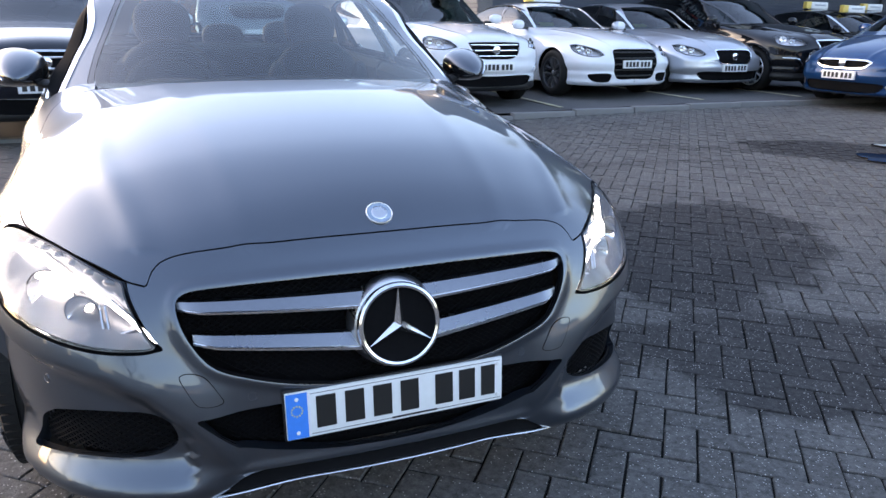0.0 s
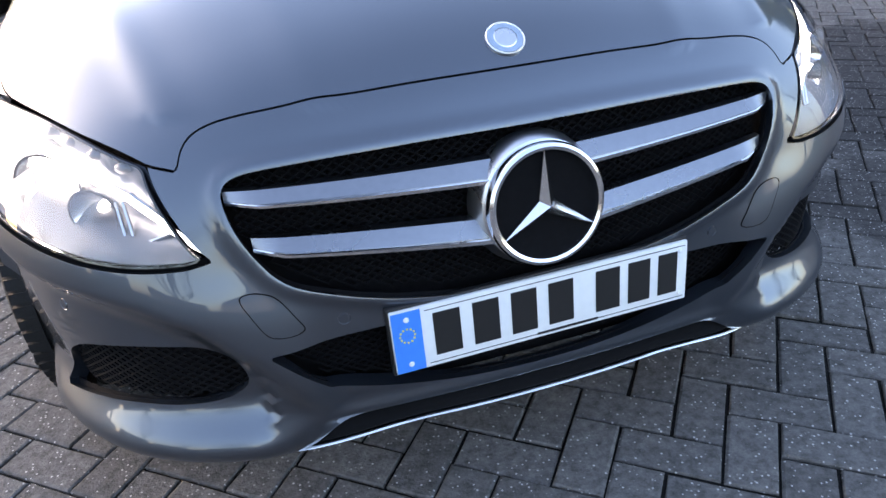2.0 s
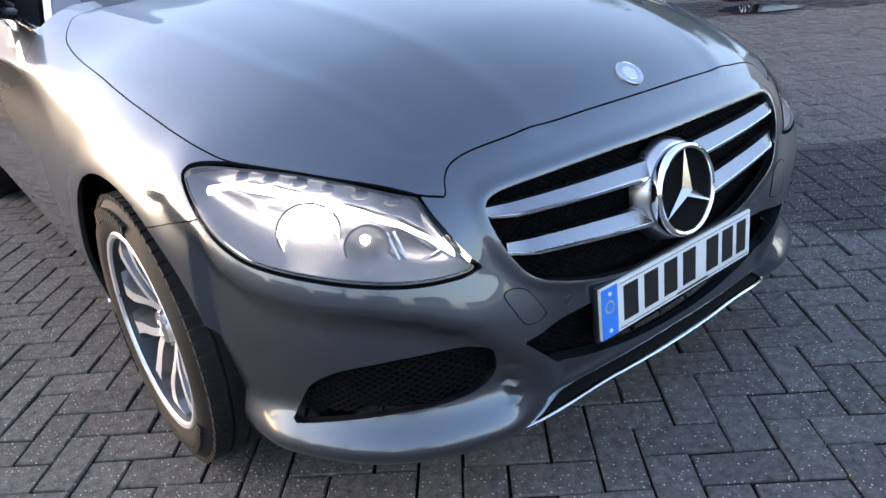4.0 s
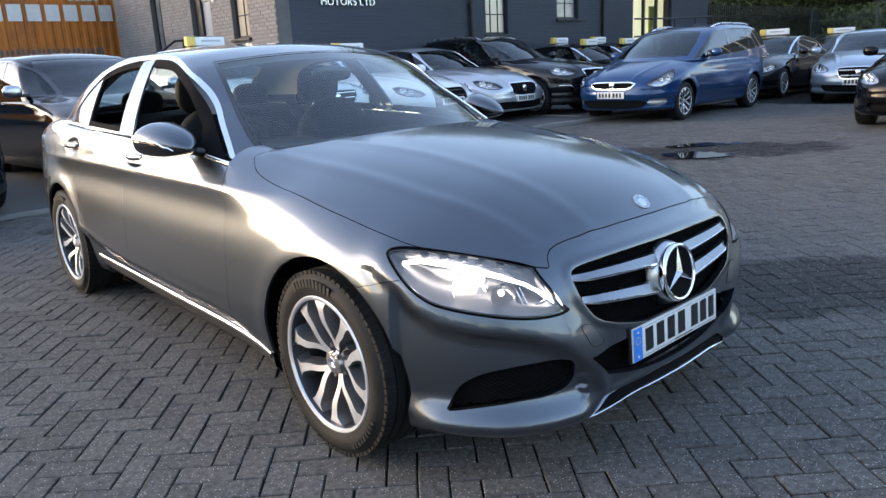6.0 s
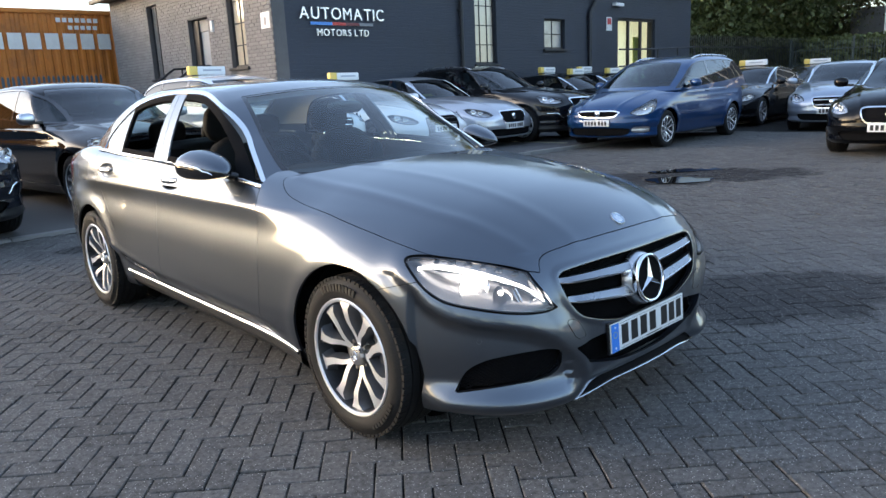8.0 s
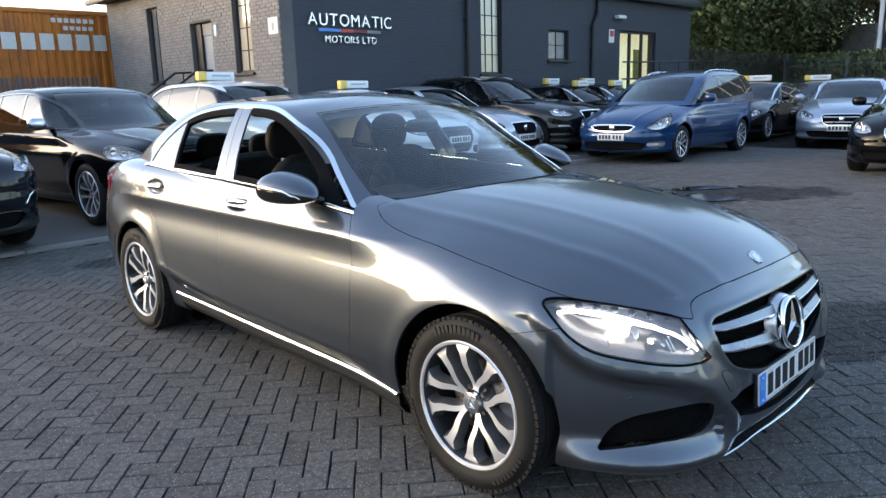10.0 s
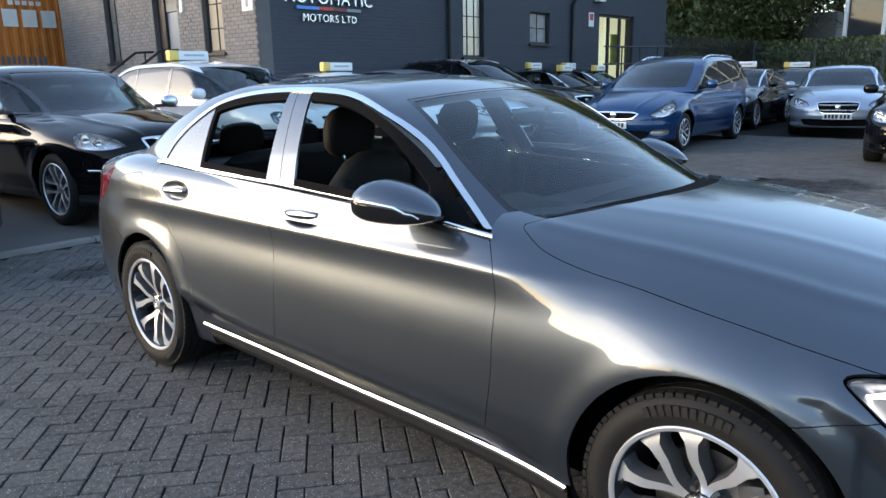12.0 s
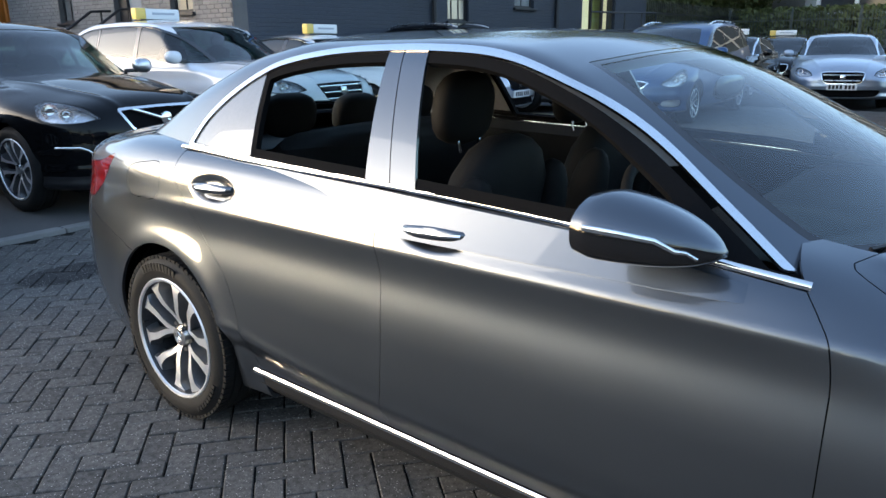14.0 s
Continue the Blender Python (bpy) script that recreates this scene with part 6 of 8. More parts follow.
for sx in (-1, 1):
    one = flanks.clip(flanks.v[:, 0] * -sx)
    d1 = within(DLO, one.v[:, 1], one.v[:, 2])
    over_belt = belt(one.v[:, 1]) + 0.012 - one.v[:, 2]
    trim = one.out(0.004)
    trim = trim.clip(np.maximum(np.maximum(d1, -d1 - 0.010 - 0.008 * softstep(one.v[:, 1], 1.1, 1.7)), over_belt))
    fill("window_trim", trim.mesh("window_trim", 0.008), CHROME, saloon, "polished trim round the side windows")
    post = b_post(one)
    panel = one.clip(np.maximum(d1 + 0.0185, post))
    for front_half in (True, False):
        split = panel.v[:, 1] - (1.768 + (panel.v[:, 2] - 1.042) * 0.346)
        piece = panel.clip((-split if front_half is False else split) + 0.0018)
        fill("door_post", piece.mesh("door_post", 0.01), PAINT, saloon, "grey window post")
    # black frames: a border, the bar before the quarter light, and the sail at the front corner
    bar = np.abs(one.v[:, 1] - (2.385 + (one.v[:, 2] - 1.053) * 0.28)) - 0.013
    sail = one.v[:, 1] - (0.90 + (one.v[:, 2] - 0.96) * 0.9)
    low_rail = one.v[:, 2] - belt(one.v[:, 1]) - 0.022
    solid_frame = np.minimum(np.minimum(bar, sail), np.minimum(-(d1 + 0.046), low_rail))
    frame_sh = one.clip(np.maximum(np.maximum(d1 + 0.0185, -post), solid_frame))
    fill("window_frame", frame_sh.out(-0.004).mesh("window_frame", 0.02), CAVITY, saloon, "black window frame")
    d2 = within(DLO, one.v[:, 1], one.v[:, 2])
    quarter_light = one.clip(np.maximum(d2 + 0.02, (2.395 + (one.v[:, 2] - 1.053) * 0.28) - one.v[:, 1])).out(-0.002)
    q = fill("quarter_light", quarter_light.mesh("quarter_light", 0.004), SKY_TONED_GLASS, saloon, "fixed quarter light, its sky sheen partly put in by colour")
    # polished waist strip and sill strip
    ys = np.linspace(0.705, 2.775, 60)
    zs = belt(ys) + 0.006
    xs = meet(solid_body, "x", ys, zs, 0.1, 1.5)
    part("waist_trim", ribbon([(sx * (a - 0.001), b, c) for a, b, c in zip(xs, ys, zs)], [(sx, 0, 0.45)] * 60, 0.021, 0.012), CHROME, saloon, "polished waist strip")
    ys = np.linspace(0.375, 2.385, 50)
    zs = sill(ys) - 0.012
    xs = meet(solid_body, "x", ys, zs, 0.1, 1.5)
    edge_v = flank.v[(flank.v[:, 0] < 0) & (flank.v[:, 2] < 0.40)]
    xs = np.array([-edge_v[np.argmin(np.hypot(edge_v[:, 1] - a, edge_v[:, 2] - c - 0.016)), 0] for a, c in zip(ys, zs)])
    xs = np.polyval(np.polyfit(ys, xs, 5), ys) - 0.001
    part("sill_trim", ribbon([(sx * a, b, c) for a, b, c in zip(xs, ys, zs)], [(sx, 0, 0.32)] * 50, 0.020, 0.006), CHROME, saloon, "polished sill strip")
    rows = []
    for yy, xx, z1 in zip(ys, xs, zs):
        rows.append([(sx * (xx - 0.008), yy, z1), (sx * (xx - 0.012), yy, z1 - 0.05), (sx * (xx - 0.05), yy, z1 - 0.095), (sx * (xx - 0.14), yy, z1 - 0.11)])
    part("sill", loft(rows), BLACK_PLASTIC, saloon, "black sill")
    # pull handles in their cups
    for hy, hz in ((1.58, 0.926), (2.525, 0.937)):
        ts = np.linspace(-1, 1, 15)
        xx = meet(solid_body, "x", hy + 0.108 * ts, np.full(15, hz), 0.1, 1.5)
        rows = []
        for t, a in zip(ts, xx):
            bow, h = 0.020 * (1 - t ** 4) - 0.006, 0.016 * (1 - 0.55 * t * t) + 0.002
            rows.append([(sx * (a + bow + 0.010 * math.cos(q)), hy + 0.108 * t, hz - 0.004 * t + h * math.sin(q)) for q in np.linspace(0, 2 * math.pi, 12, endpoint=False)])
        hd = part("door_handle", loft(rows, True), PAINT, saloon, "grey handle with a polished insert")
        rows = []
        for t, a in zip(ts[1:-1], xx[1:-1]):
            bow = 0.020 * (1 - t ** 4) - 0.006
            rows.append([(sx * (a + bow + 0.0095), hy + 0.108 * t, hz - 0.004 * t + 0.005), (sx * (a + bow + 0.0118), hy + 0.108 * t, hz - 0.004 * t), (sx * (a + bow + 0.0105), hy + 0.108 * t, hz - 0.004 * t - 0.005)])
        part("handle_insert", loft(rows), CHROME, hd, "polished insert")
    # door mirror
    mir = empty("door_mirror")
    mir.parent = saloon
    bm = bmesh.new()
    rings = []
    for t in np.linspace(0, 1, 17):
        # from the glass side at the rear to the rounded front; a long drop shape seen from the front
        yy = 1.085 - 0.245 * t
        grow = max(0.02, 1 - max(0.0, (t - 0.08) / 0.92) ** 1.75) ** 0.62
        grow *= 1 - 0.10 * max(0, 0.12 - t) / 0.12
        ring = []
        for q in np.linspace(0, 2 * math.pi, 28, endpoint=False):
            c, s2 = math.cos(q), math.sin(q)
            w = 0.108 * (abs(c) ** (0.75 if s2 > 0 else 0.5)) * (1 if c > 0 else -1) * grow
            h = (0.076 if s2 > 0 else 0.066) * (abs(s2) ** (0.8 if s2 > 0 else 0.6)) * (1 if s2 > 0 else -1) * grow
            h *= 1 - 0.30 * max(0, w / 0.108) ** 2 - 0.10 * max(0, -w / 0.108)
            ring.append((sx * (0.905 + w + 0.02 * (1 - t) ), yy - 0.35 * (0.108 - w) * 0.6 + 0.02, 1.034 + h - 0.028 * t ** 1.5))
        rings.append(ring)
    cover = loft(rings, True)
    for k, f in enumerate(cover.faces):
        f.material_index = 1 if k < 16 * 28 and (k % 28 >= 13 or k % 28 < 1) else 0
    shell_ob = part("mirror_cover", cover, PAINT, mir, smooth=60)
    shell_ob.data.materials.append(GLOSS_BLACK)
    gl = bmesh.new()
    gl.faces.new([gl.verts.new((p[0], p[1] + 0.004, p[2])) for p in rings[0]])
    for v in gl.verts:
        v.co = Vector((sx * 0.925, 1.08, 1.036)) + (v.co - Vector((sx * 0.925, 1.08, 1.036))) * 0.9
    part("mirror_glass", gl, material("mirror_silver", (0.85, 0.87, 0.88), 0.02, 1.0, vary=0.01) if sx < 0 else bpy.data.materials["mirror_silver"], mir, "mirror glass", smooth=0)
    rows = [Vector(rings[i][j]) + Vector((sx * 0.002, -0.003, 0)) for i, j in ((2, 1), (4, 1), (6, 1), (8, 1), (10, 1), (12, 0), (13, 0), (14, 27))]
    part("mirror_indicator", ribbon([tuple(p) for p in rows], [(sx * 0.6, -0.8, 0)] * len(rows), [0.012, 0.014, 0.014, 0.013, 0.012, 0.010, 0.008, 0.006], 0.003), REFLECTOR, mir, "slim indicator strip")
    part("mirror_foot", loft([[(sx * (0.775 + 0.07 * t), 0.93 + 0.03 * t + 0.045 * math.cos(q), 0.972 + 0.012 * t + (0.020 - 0.004 * t) * math.sin(q)) for q in np.linspace(0, 2 * math.pi, 14, endpoint=False)] for t in (0, 0.4, 0.8, 1.2, 1.6)], True), BLACK_PLASTIC, mir, "black mirror foot")

# wipers and scuttle
rows = []
for xx in np.linspace(-0.69, 0.69, 25):
    yb = 0.385 + 0.62 * xx * xx
    zb = float(meet(solid_body, "z", np.array([xx]), np.array([yb]), 0.5, 1.3)[0])
    zc = float(meet(solid_cabin, "z", np.array([xx]), np.array([yb + 0.10]), 0.5, 1.5)[0])
    rows.append([(xx, yb - 0.03, zb - 0.022), (xx, yb + 0.03, zb - 0.02), (xx, yb + 0.10, max(zb - 0.015, zc - 0.01))])
part("scuttle", loft(rows), BLACK_PLASTIC, saloon, "black scuttle under the windscreen")
for x0, x1 in ((-0.60, 0.02), (-0.02, 0.56)):
    bm = bmesh.new()
    pts = []
    for t in np.linspace(0, 1, 9):
        xx = x0 + (x1 - x0) * t
        yy = 0.425 + 0.55 * xx * xx + 0.02
        pts.append((xx, yy, float(meet(solid_cabin, "z", np.array([xx]), np.array([yy]), 0.5, 1.5)[0]) + 0.005))
    tube(bm, pts, 0.006, 6)
    part("wiper", bm, BLACK_PLASTIC, saloon)

# ---- the saloon's interior ----
def car_seat(cx, cy, parent, tilt=14):
    seat = empty("front_seat", pose(cx, cy, 0.0))
    seat.parent = parent
    base = pillow(0.26, 0.27, 0.09, 3.5)
    part("seat_cushion", base, TRIM_CLOTH, seat, m=pose(0, -0.18, 0.50, 6))
    bk = pillow(0.255, 0.085, 0.33, 3.2)
    for v in bk.verts:
        v.co.x *= 1 - 0.22 * max(0, v.co.z / 0.33) ** 2
    part("seat_back", bk, TRIM_CLOTH, seat, m=pose(0, 0.13, 0.80, tilt))
    for s in (-1, 1):
        part("seat_bolster", pillow(0.055, 0.075, 0.27, 2.6), TRIM_CLOTH, seat, m=pose(s * 0.215, 0.075, 0.76, tilt))
    hr = pillow(0.135, 0.055, 0.115, 2.8)
    part("headrest", hr, TRIM_CLOTH, seat, m=pose(0, 0.225, 1.195, tilt - 6))
    for s in (-0.055, 0.055):
        bm = bmesh.new()
        tube(bm, [(s, 0.20, 1.06), (s, 0.215, 1.13)], 0.006, 8)
        part("headrest_rod", bm, CHROME, seat)
    return seat


car_seat(-0.37, 1.62, saloon)
car_seat(0.37, 1.62, saloon)
bench = empty("rear_bench")
bench.parent = saloon
part("bench_cushion", pillow(0.66, 0.26, 0.10, 5), TRIM_CLOTH, bench, m=pose(0, 2.32, 0.50))
part("bench_back", pillow(0.64, 0.10, 0.33, 5), TRIM_CLOTH, bench, m=pose(0, 2.63, 0.76, 20))
for hx in (-0.37, 0.0, 0.37):
    part("rear_headrest", pillow(0.125, 0.05, 0.085, 3), TRIM_CLOTH, bench, m=pose(hx, 2.70, 1.13 - 0.02 * (hx == 0), 12))
part("parcel_shelf", boxed(-0.66, 0.66, 2.72, 3.22, 0.985, 1.005, 0.006), TRIM_CLOTH, saloon)
rows = []
for xx in np.linspace(-0.72, 0.72, 25):
    hump = 0.045 * math.exp(-((xx + 0.37) / 0.17) ** 4)
    yb = 0.52 + 0.35 * xx * xx
    rows.append([(xx, yb, 0.93), (xx, 0.80, 0.955 + hump * 0.3), (xx, 0.98, 0.95 + hump), (xx, 1.04, 0.925 + hump), (xx, 1.03, 0.80), (xx, 0.95, 0.62), (xx, 0.80, 0.40)])
part("dashboard", loft(rows), TRIM_CLOTH, saloon, "black dashboard")
sw = turned([(0.184 + 0.015 * math.cos(q), 0.015 * math.sin(q)) for q in np.linspace(0, 2 * math.pi, 12, endpoint=False)], 40, "z", closed=True)
wheel_ob = part("steering_wheel", sw, TRIM_CLOTH, saloon, m=pose(-0.37, 1.17, 0.90, 66))
part("wheel_boss", pillow(0.085, 0.07, 0.03, 3), TRIM_CLOTH, wheel_ob)
for ang in (0, 180, 270):
    part("wheel_spoke", boxed(0.06, 0.18, -0.02, 0.02, -0.01, 0.008, 0.005), SILVER, wheel_ob, m=pose(0, 0, 0, 0, 0, ang))
part("cabin_floor", boxed(-0.80, 0.80, 0.55, 3.1, 0.295, 0.33), CAVITY, saloon)
part("centre_console", boxed(-0.11, 0.11, 0.95, 2.0, 0.33, 0.60, 0.03), TRIM_CLOTH, saloon)
for sx in (-1, 1):
    for y0, y1 in ((0.72, 1.76), (1.80, 2.62)):
        ys = np.linspace(y0, y1, 12)
        rows = []
        for yy in ys:
            bz = float(belt(np.array(yy))) + 0.004
            xx = float(meet(solid_body, "x", np.array([yy]), np.array([bz]), 0.1, 1.5)[0]) - 0.02
            rows.append([(sx * (xx + 0.006), yy, bz), (sx * (xx - 0.035), yy, bz), (sx * (xx - 0.06), yy, bz - 0.04), (sx * (xx - 0.03), yy, bz - 0.2), (sx * (xx - 0.09), yy, bz - 0.26), (sx * (xx - 0.03), yy, bz - 0.34), (sx * (xx - 0.01), yy, 0.33)])
        part("door_lining", loft(rows), TRIM_CLOTH, saloon)
mm = pose(0.0, 1.14, 1.26, 8)
part("interior_mirror", pillow(0.115, 0.016, 0.035, 3.5), GLOSS_BLACK, saloon, m=mm)

# ---- parked cars ----
SUV = dict(
    nose=[(0.15, -0.70), (0.25, -0.84), (0.45, -0.89), (0.65, -0.89), (0.82, -0.85), (0.95, -0.76), (1.1, -0.6)],
    tail=[(0.15, 3.45), (0.35, 3.68), (0.6, 3.72), (0.95, 3.68), (1.2, 3.58)],
    width=[(0.15, 0.83), (0.3, 0.91), (0.6, 0.935), (0.8, 0.94), (0.95, 0.925), (1.05, 0.90), (1.2, 0.85)],
    top=[(-0.9, 0.76), (-0.82, 0.88), (-0.65, 0.960), (-0.3, 1.025), (0.2, 1.095), (0.6, 1.12), (1.0, 1.14), (2.5, 1.17), (3.4, 1.18), (3.8, 1.12)],
    crown=[(-0.8, 0.16), (0.0, 0.11), (0.8, 0.07), (3.5, 0.06)], y0=0.05, y1=2.7, p=5.0, q=2.7, qr=2.6, bow=0.12, drop=0.10, flare=0.012, wheels=[(0, 0.365, 0.40), (2.77, 0.365, 0.40)], low=0.20, round=0.12,
    roof=[(0.2, 1.0), (0.5, 1.11), (1.0, 1.36), (1.35, 1.53), (1.7, 1.605), (2.2, 1.635), (2.9, 1.62), (3.3, 1.54), (3.6, 1.30), (3.75, 1.1)],
    waist=[(0.3, 0.86), (1.7, 0.88), (2.9, 0.86), (3.6, 0.80)], zb=1.13, t1=0.32, t2=0.25, bow_f=0.35, bow_r=0.2, roof_crown=0.10, cabin_round=0.08, wheel_r=0.365,
    dlo=[(0.62, 1.08, 1), (1.0, 1.28), (1.35, 1.455), (1.6, 1.52), (2.2, 1.54), (2.9, 1.51), (3.25, 1.40), (3.3, 1.29, 1), (2.4, 1.17), (1.5, 1.12)],
    screen=(1.36, 0.42, 0.55, 0.70), strip=[(0.20, 0.575), (0.0, 0.575), (-0.06, 0.55), (-0.12, 0.48)], lamp=[(0.37, 0.900, 1), (0.30, 0.925), (0.10, 0.905), (-0.06, 0.865), (-0.17, 0.795, 1), (-0.02, 0.765), (0.16, 0.765), (0.30, 0.795)],
    grille=[(0.0, 0.865), (0.34, 0.86, 1), (0.40, 0.845), (0.33, 0.70), (0.22, 0.645), (0.0, 0.64)], intake=[(0.0, 0.42), (0.5, 0.43), (0.62, 0.39), (0.5, 0.30), (0.0, 0.28)], plate_z=0.54, sill_black=0.34)
MPV = dict(SUV, strip=None,
    nose=[(0.12, -0.72), (0.25, -0.88), (0.45, -0.93), (0.62, -0.93), (0.75, -0.90), (0.88, -0.80), (1.0, -0.6)],
    top=[(-0.95, 0.64), (-0.85, 0.76), (-0.65, 0.865), (-0.3, 0.97), (0.1, 1.055), (0.5, 1.10), (1.0, 1.10), (2.5, 1.14), (3.5, 1.15), (3.85, 1.1)],
    tail=[(0.12, 3.6), (0.35, 3.82), (0.6, 3.86), (0.95, 3.84), (1.2, 3.78)],
    width=[(0.12, 0.84), (0.3, 0.91), (0.6, 0.94), (0.8, 0.94), (0.95, 0.92), (1.05, 0.895), (1.2, 0.85)],
    roof=[(-0.15, 0.98), (0.15, 1.10), (0.7, 1.36), (1.1, 1.53), (1.5, 1.62), (2.1, 1.67), (2.9, 1.665), (3.4, 1.615), (3.7, 1.45), (3.85, 1.12)],
    waist=[(0.0, 0.87), (1.7, 0.885), (3.0, 0.87), (3.8, 0.82)], wheels=[(0, 0.335, 0.375), (2.85, 0.335, 0.375)], wheel_r=0.335, zb=1.10, t1=0.28, t2=0.22,
    dlo=[(0.42, 1.04, 1), (0.85, 1.26), (1.2, 1.44), (1.5, 1.52), (2.2, 1.56), (3.0, 1.555), (3.45, 1.48), (3.62, 1.22, 1), (2.6, 1.14), (1.5, 1.08)],
    screen=(1.12, 0.12, 0.56, 0.72), fog=[(0.20, 0.325), (0.21, 0.405), (-0.08, 0.410), (-0.13, 0.35), (-0.06, 0.322)], lamp=[(0.41, 0.880, 1), (0.31, 0.865), (0.10, 0.785), (-0.10, 0.700), (-0.16, 0.655, 1), (-0.05, 0.620), (0.12, 0.620), (0.27, 0.670), (0.36, 0.765)],
    grille=[(0.0, 0.705), (0.34, 0.70), (0.43, 0.675, 1), (0.33, 0.60), (0.0, 0.585)], intake=[(0.0, 0.40), (0.5, 0.40), (0.62, 0.37), (0.52, 0.27), (0.0, 0.25)], plate_z=0.49, sill_black=0.24)
EXEC = dict(SALOON, q=2.45,
    nose=[(0.12, -0.70), (0.2, -0.80), (0.35, -0.85), (0.5, -0.86), (0.62, -0.85), (0.72, -0.81), (0.8, -0.74), (0.9, -0.62)],
    top=[(-0.9, 0.60), (-0.82, 0.70), (-0.7, 0.785), (-0.5, 0.855), (-0.2, 0.92), (0.2, 0.975), (0.6, 1.01), (1.0, 1.03), (2.6, 1.06), (3.3, 1.07), (3.7, 1.05), (3.95, 1.0)],
    tail=[(0.12, 3.80), (0.3, 3.93), (0.5, 3.97), (0.7, 3.95), (0.9, 3.90), (1.1, 3.82)], round=0.12, drop=0.12,
    wheels=[(0, 0.34, 0.375), (2.94, 0.34, 0.375)], wheel_r=0.34,
    width=[(0.12, 0.84), (0.2, 0.88), (0.35, 0.91), (0.6, 0.925), (0.75, 0.92), (0.85, 0.905), (0.95, 0.865), (1.03, 0.83), (1.15, 0.78)],
    roof=[(0.35, 0.93), (0.5, 0.99), (0.9, 1.19), (1.2, 1.325), (1.4, 1.385), (1.7, 1.43), (2.1, 1.445), (2.6, 1.41), (3.0, 1.31), (3.4, 1.14), (3.65, 1.02)],
    waist=[(0.3, 0.82), (1.7, 0.845), (2.7, 0.83), (3.3, 0.75), (3.6, 0.68)],
    dlo=[(0.78, 0.96, 1), (1.05, 1.12), (1.35, 1.29), (1.65, 1.37), (2.1, 1.39), (2.6, 1.345), (2.95, 1.19), (3.02, 1.07, 1), (2.2, 1.03), (1.4, 1.0)],
    screen=(1.34, 0.47, 0.52, 0.68), lamp=[(0.37, 0.755, 1), (0.27, 0.765), (0.08, 0.735), (-0.08, 0.690), (-0.17, 0.630, 1), (-0.08, 0.600), (0.1, 0.612), (0.28, 0.668)],
    grille=[(0.0, 0.705), (0.31, 0.70), (0.37, 0.665), (0.33, 0.53), (0.25, 0.485), (0.0, 0.48)], intake=[(0.0, 0.36), (0.5, 0.37), (0.66, 0.35), (0.56, 0.24), (0.0, 0.22)], plate_z=0.42, sill_black=0.22)
FASTBACK = dict(EXEC,
    roof=[(0.35, 0.93), (0.5, 0.985), (0.9, 1.165), (1.2, 1.29), (1.4, 1.35), (1.7, 1.395), (2.1, 1.405), (2.6, 1.36), (3.1, 1.24), (3.6, 1.09), (3.8, 1.0)],
    dlo=[(0.78, 0.95, 1), (1.05, 1.10), (1.35, 1.26), (1.65, 1.33), (2.1, 1.35), (2.6, 1.30), (3.0, 1.17), (3.12, 1.07, 1), (2.2, 1.02), (1.4, 0.99)],
    grille=[(0.0, 0.715), (0.34, 0.71), (0.40, 0.66), (0.38, 0.40), (0.30, 0.29), (0.0, 0.285)], intake=[(0.42, 0.36), (0.62, 0.37), (0.74, 0.345), (0.66, 0.25), (0.45, 0.25)], plate_z=0.50)

LAMP_CLUSTER = material("headlamp_cluster", (0.66, 0.67, 0.69), 0.26, 0.6, 0.3, vary=0.2, scale=14, fine=50)
SIGN_WHITE = material("sign_white", (0.78, 0.78, 0.77), 0.4, vary=0.04)
SIGN_YELLOW = material("sign_yellow", (0.78, 0.55, 0.13), 0.4, vary=0.05)
ALLOY_DARK = material("dark_alloy", (0.07, 0.072, 0.078), 0.35, 0.7, 0.5)


def car_paint(name, colour, metal=0.5, coat=1.0):
    return material(name, colour, 0.30 if metal > 0.2 else 0.06, metal, coat, vary=0.04, scale=3, fine=900, rough_vary=0.02, coat_rough=0.02, spec=0.12)


SHELLS = {}
MADE = {}


def pressed(s, b):
    """Shoulder line, hollow doors, bonnet creases and bumper folds of a parked car."""
    x, y, z = b.v.T
    ax, y1, sh = np.abs(x), s["wheels"][1][0], s["zb"] - 0.13
    side = softstep(y, -0.15, 0.3) * (1 - softstep(y, y1 + 0.1, y1 + 0.6)) * (ax > 0.7)
    d = side * (0.007 * np.exp(-((z - sh) / 0.022) ** 2) - 0.012 * np.exp(-((z - sh + 0.10) / 0.06) ** 2) - 0.018 * softstep(s["low"] + 0.28 - z, 0.0, 0.10))
    d += (y < 0.6) * (z > s["plate_z"] + 0.12) * 0.008 * np.exp(-(path_gap([(0.36, -0.86), (0.50, -0.2), (0.60, 0.5)], ax, y) / 0.035) ** 2)
    nose = 1 - softstep(y, -0.35, -0.1)
    d += nose * (0.020 * np.exp(-((z - s["low"] - 0.07) / 0.03) ** 2) - 0.012 * np.exp(-((z - s["plate_z"] + 0.10) / 0.03) ** 2) + 0.010 * np.exp(-((z - s["plate_z"]) / 0.05) ** 2))
    b.v = b.v + b.n * d[:, None]
    return b.smooth_normals()


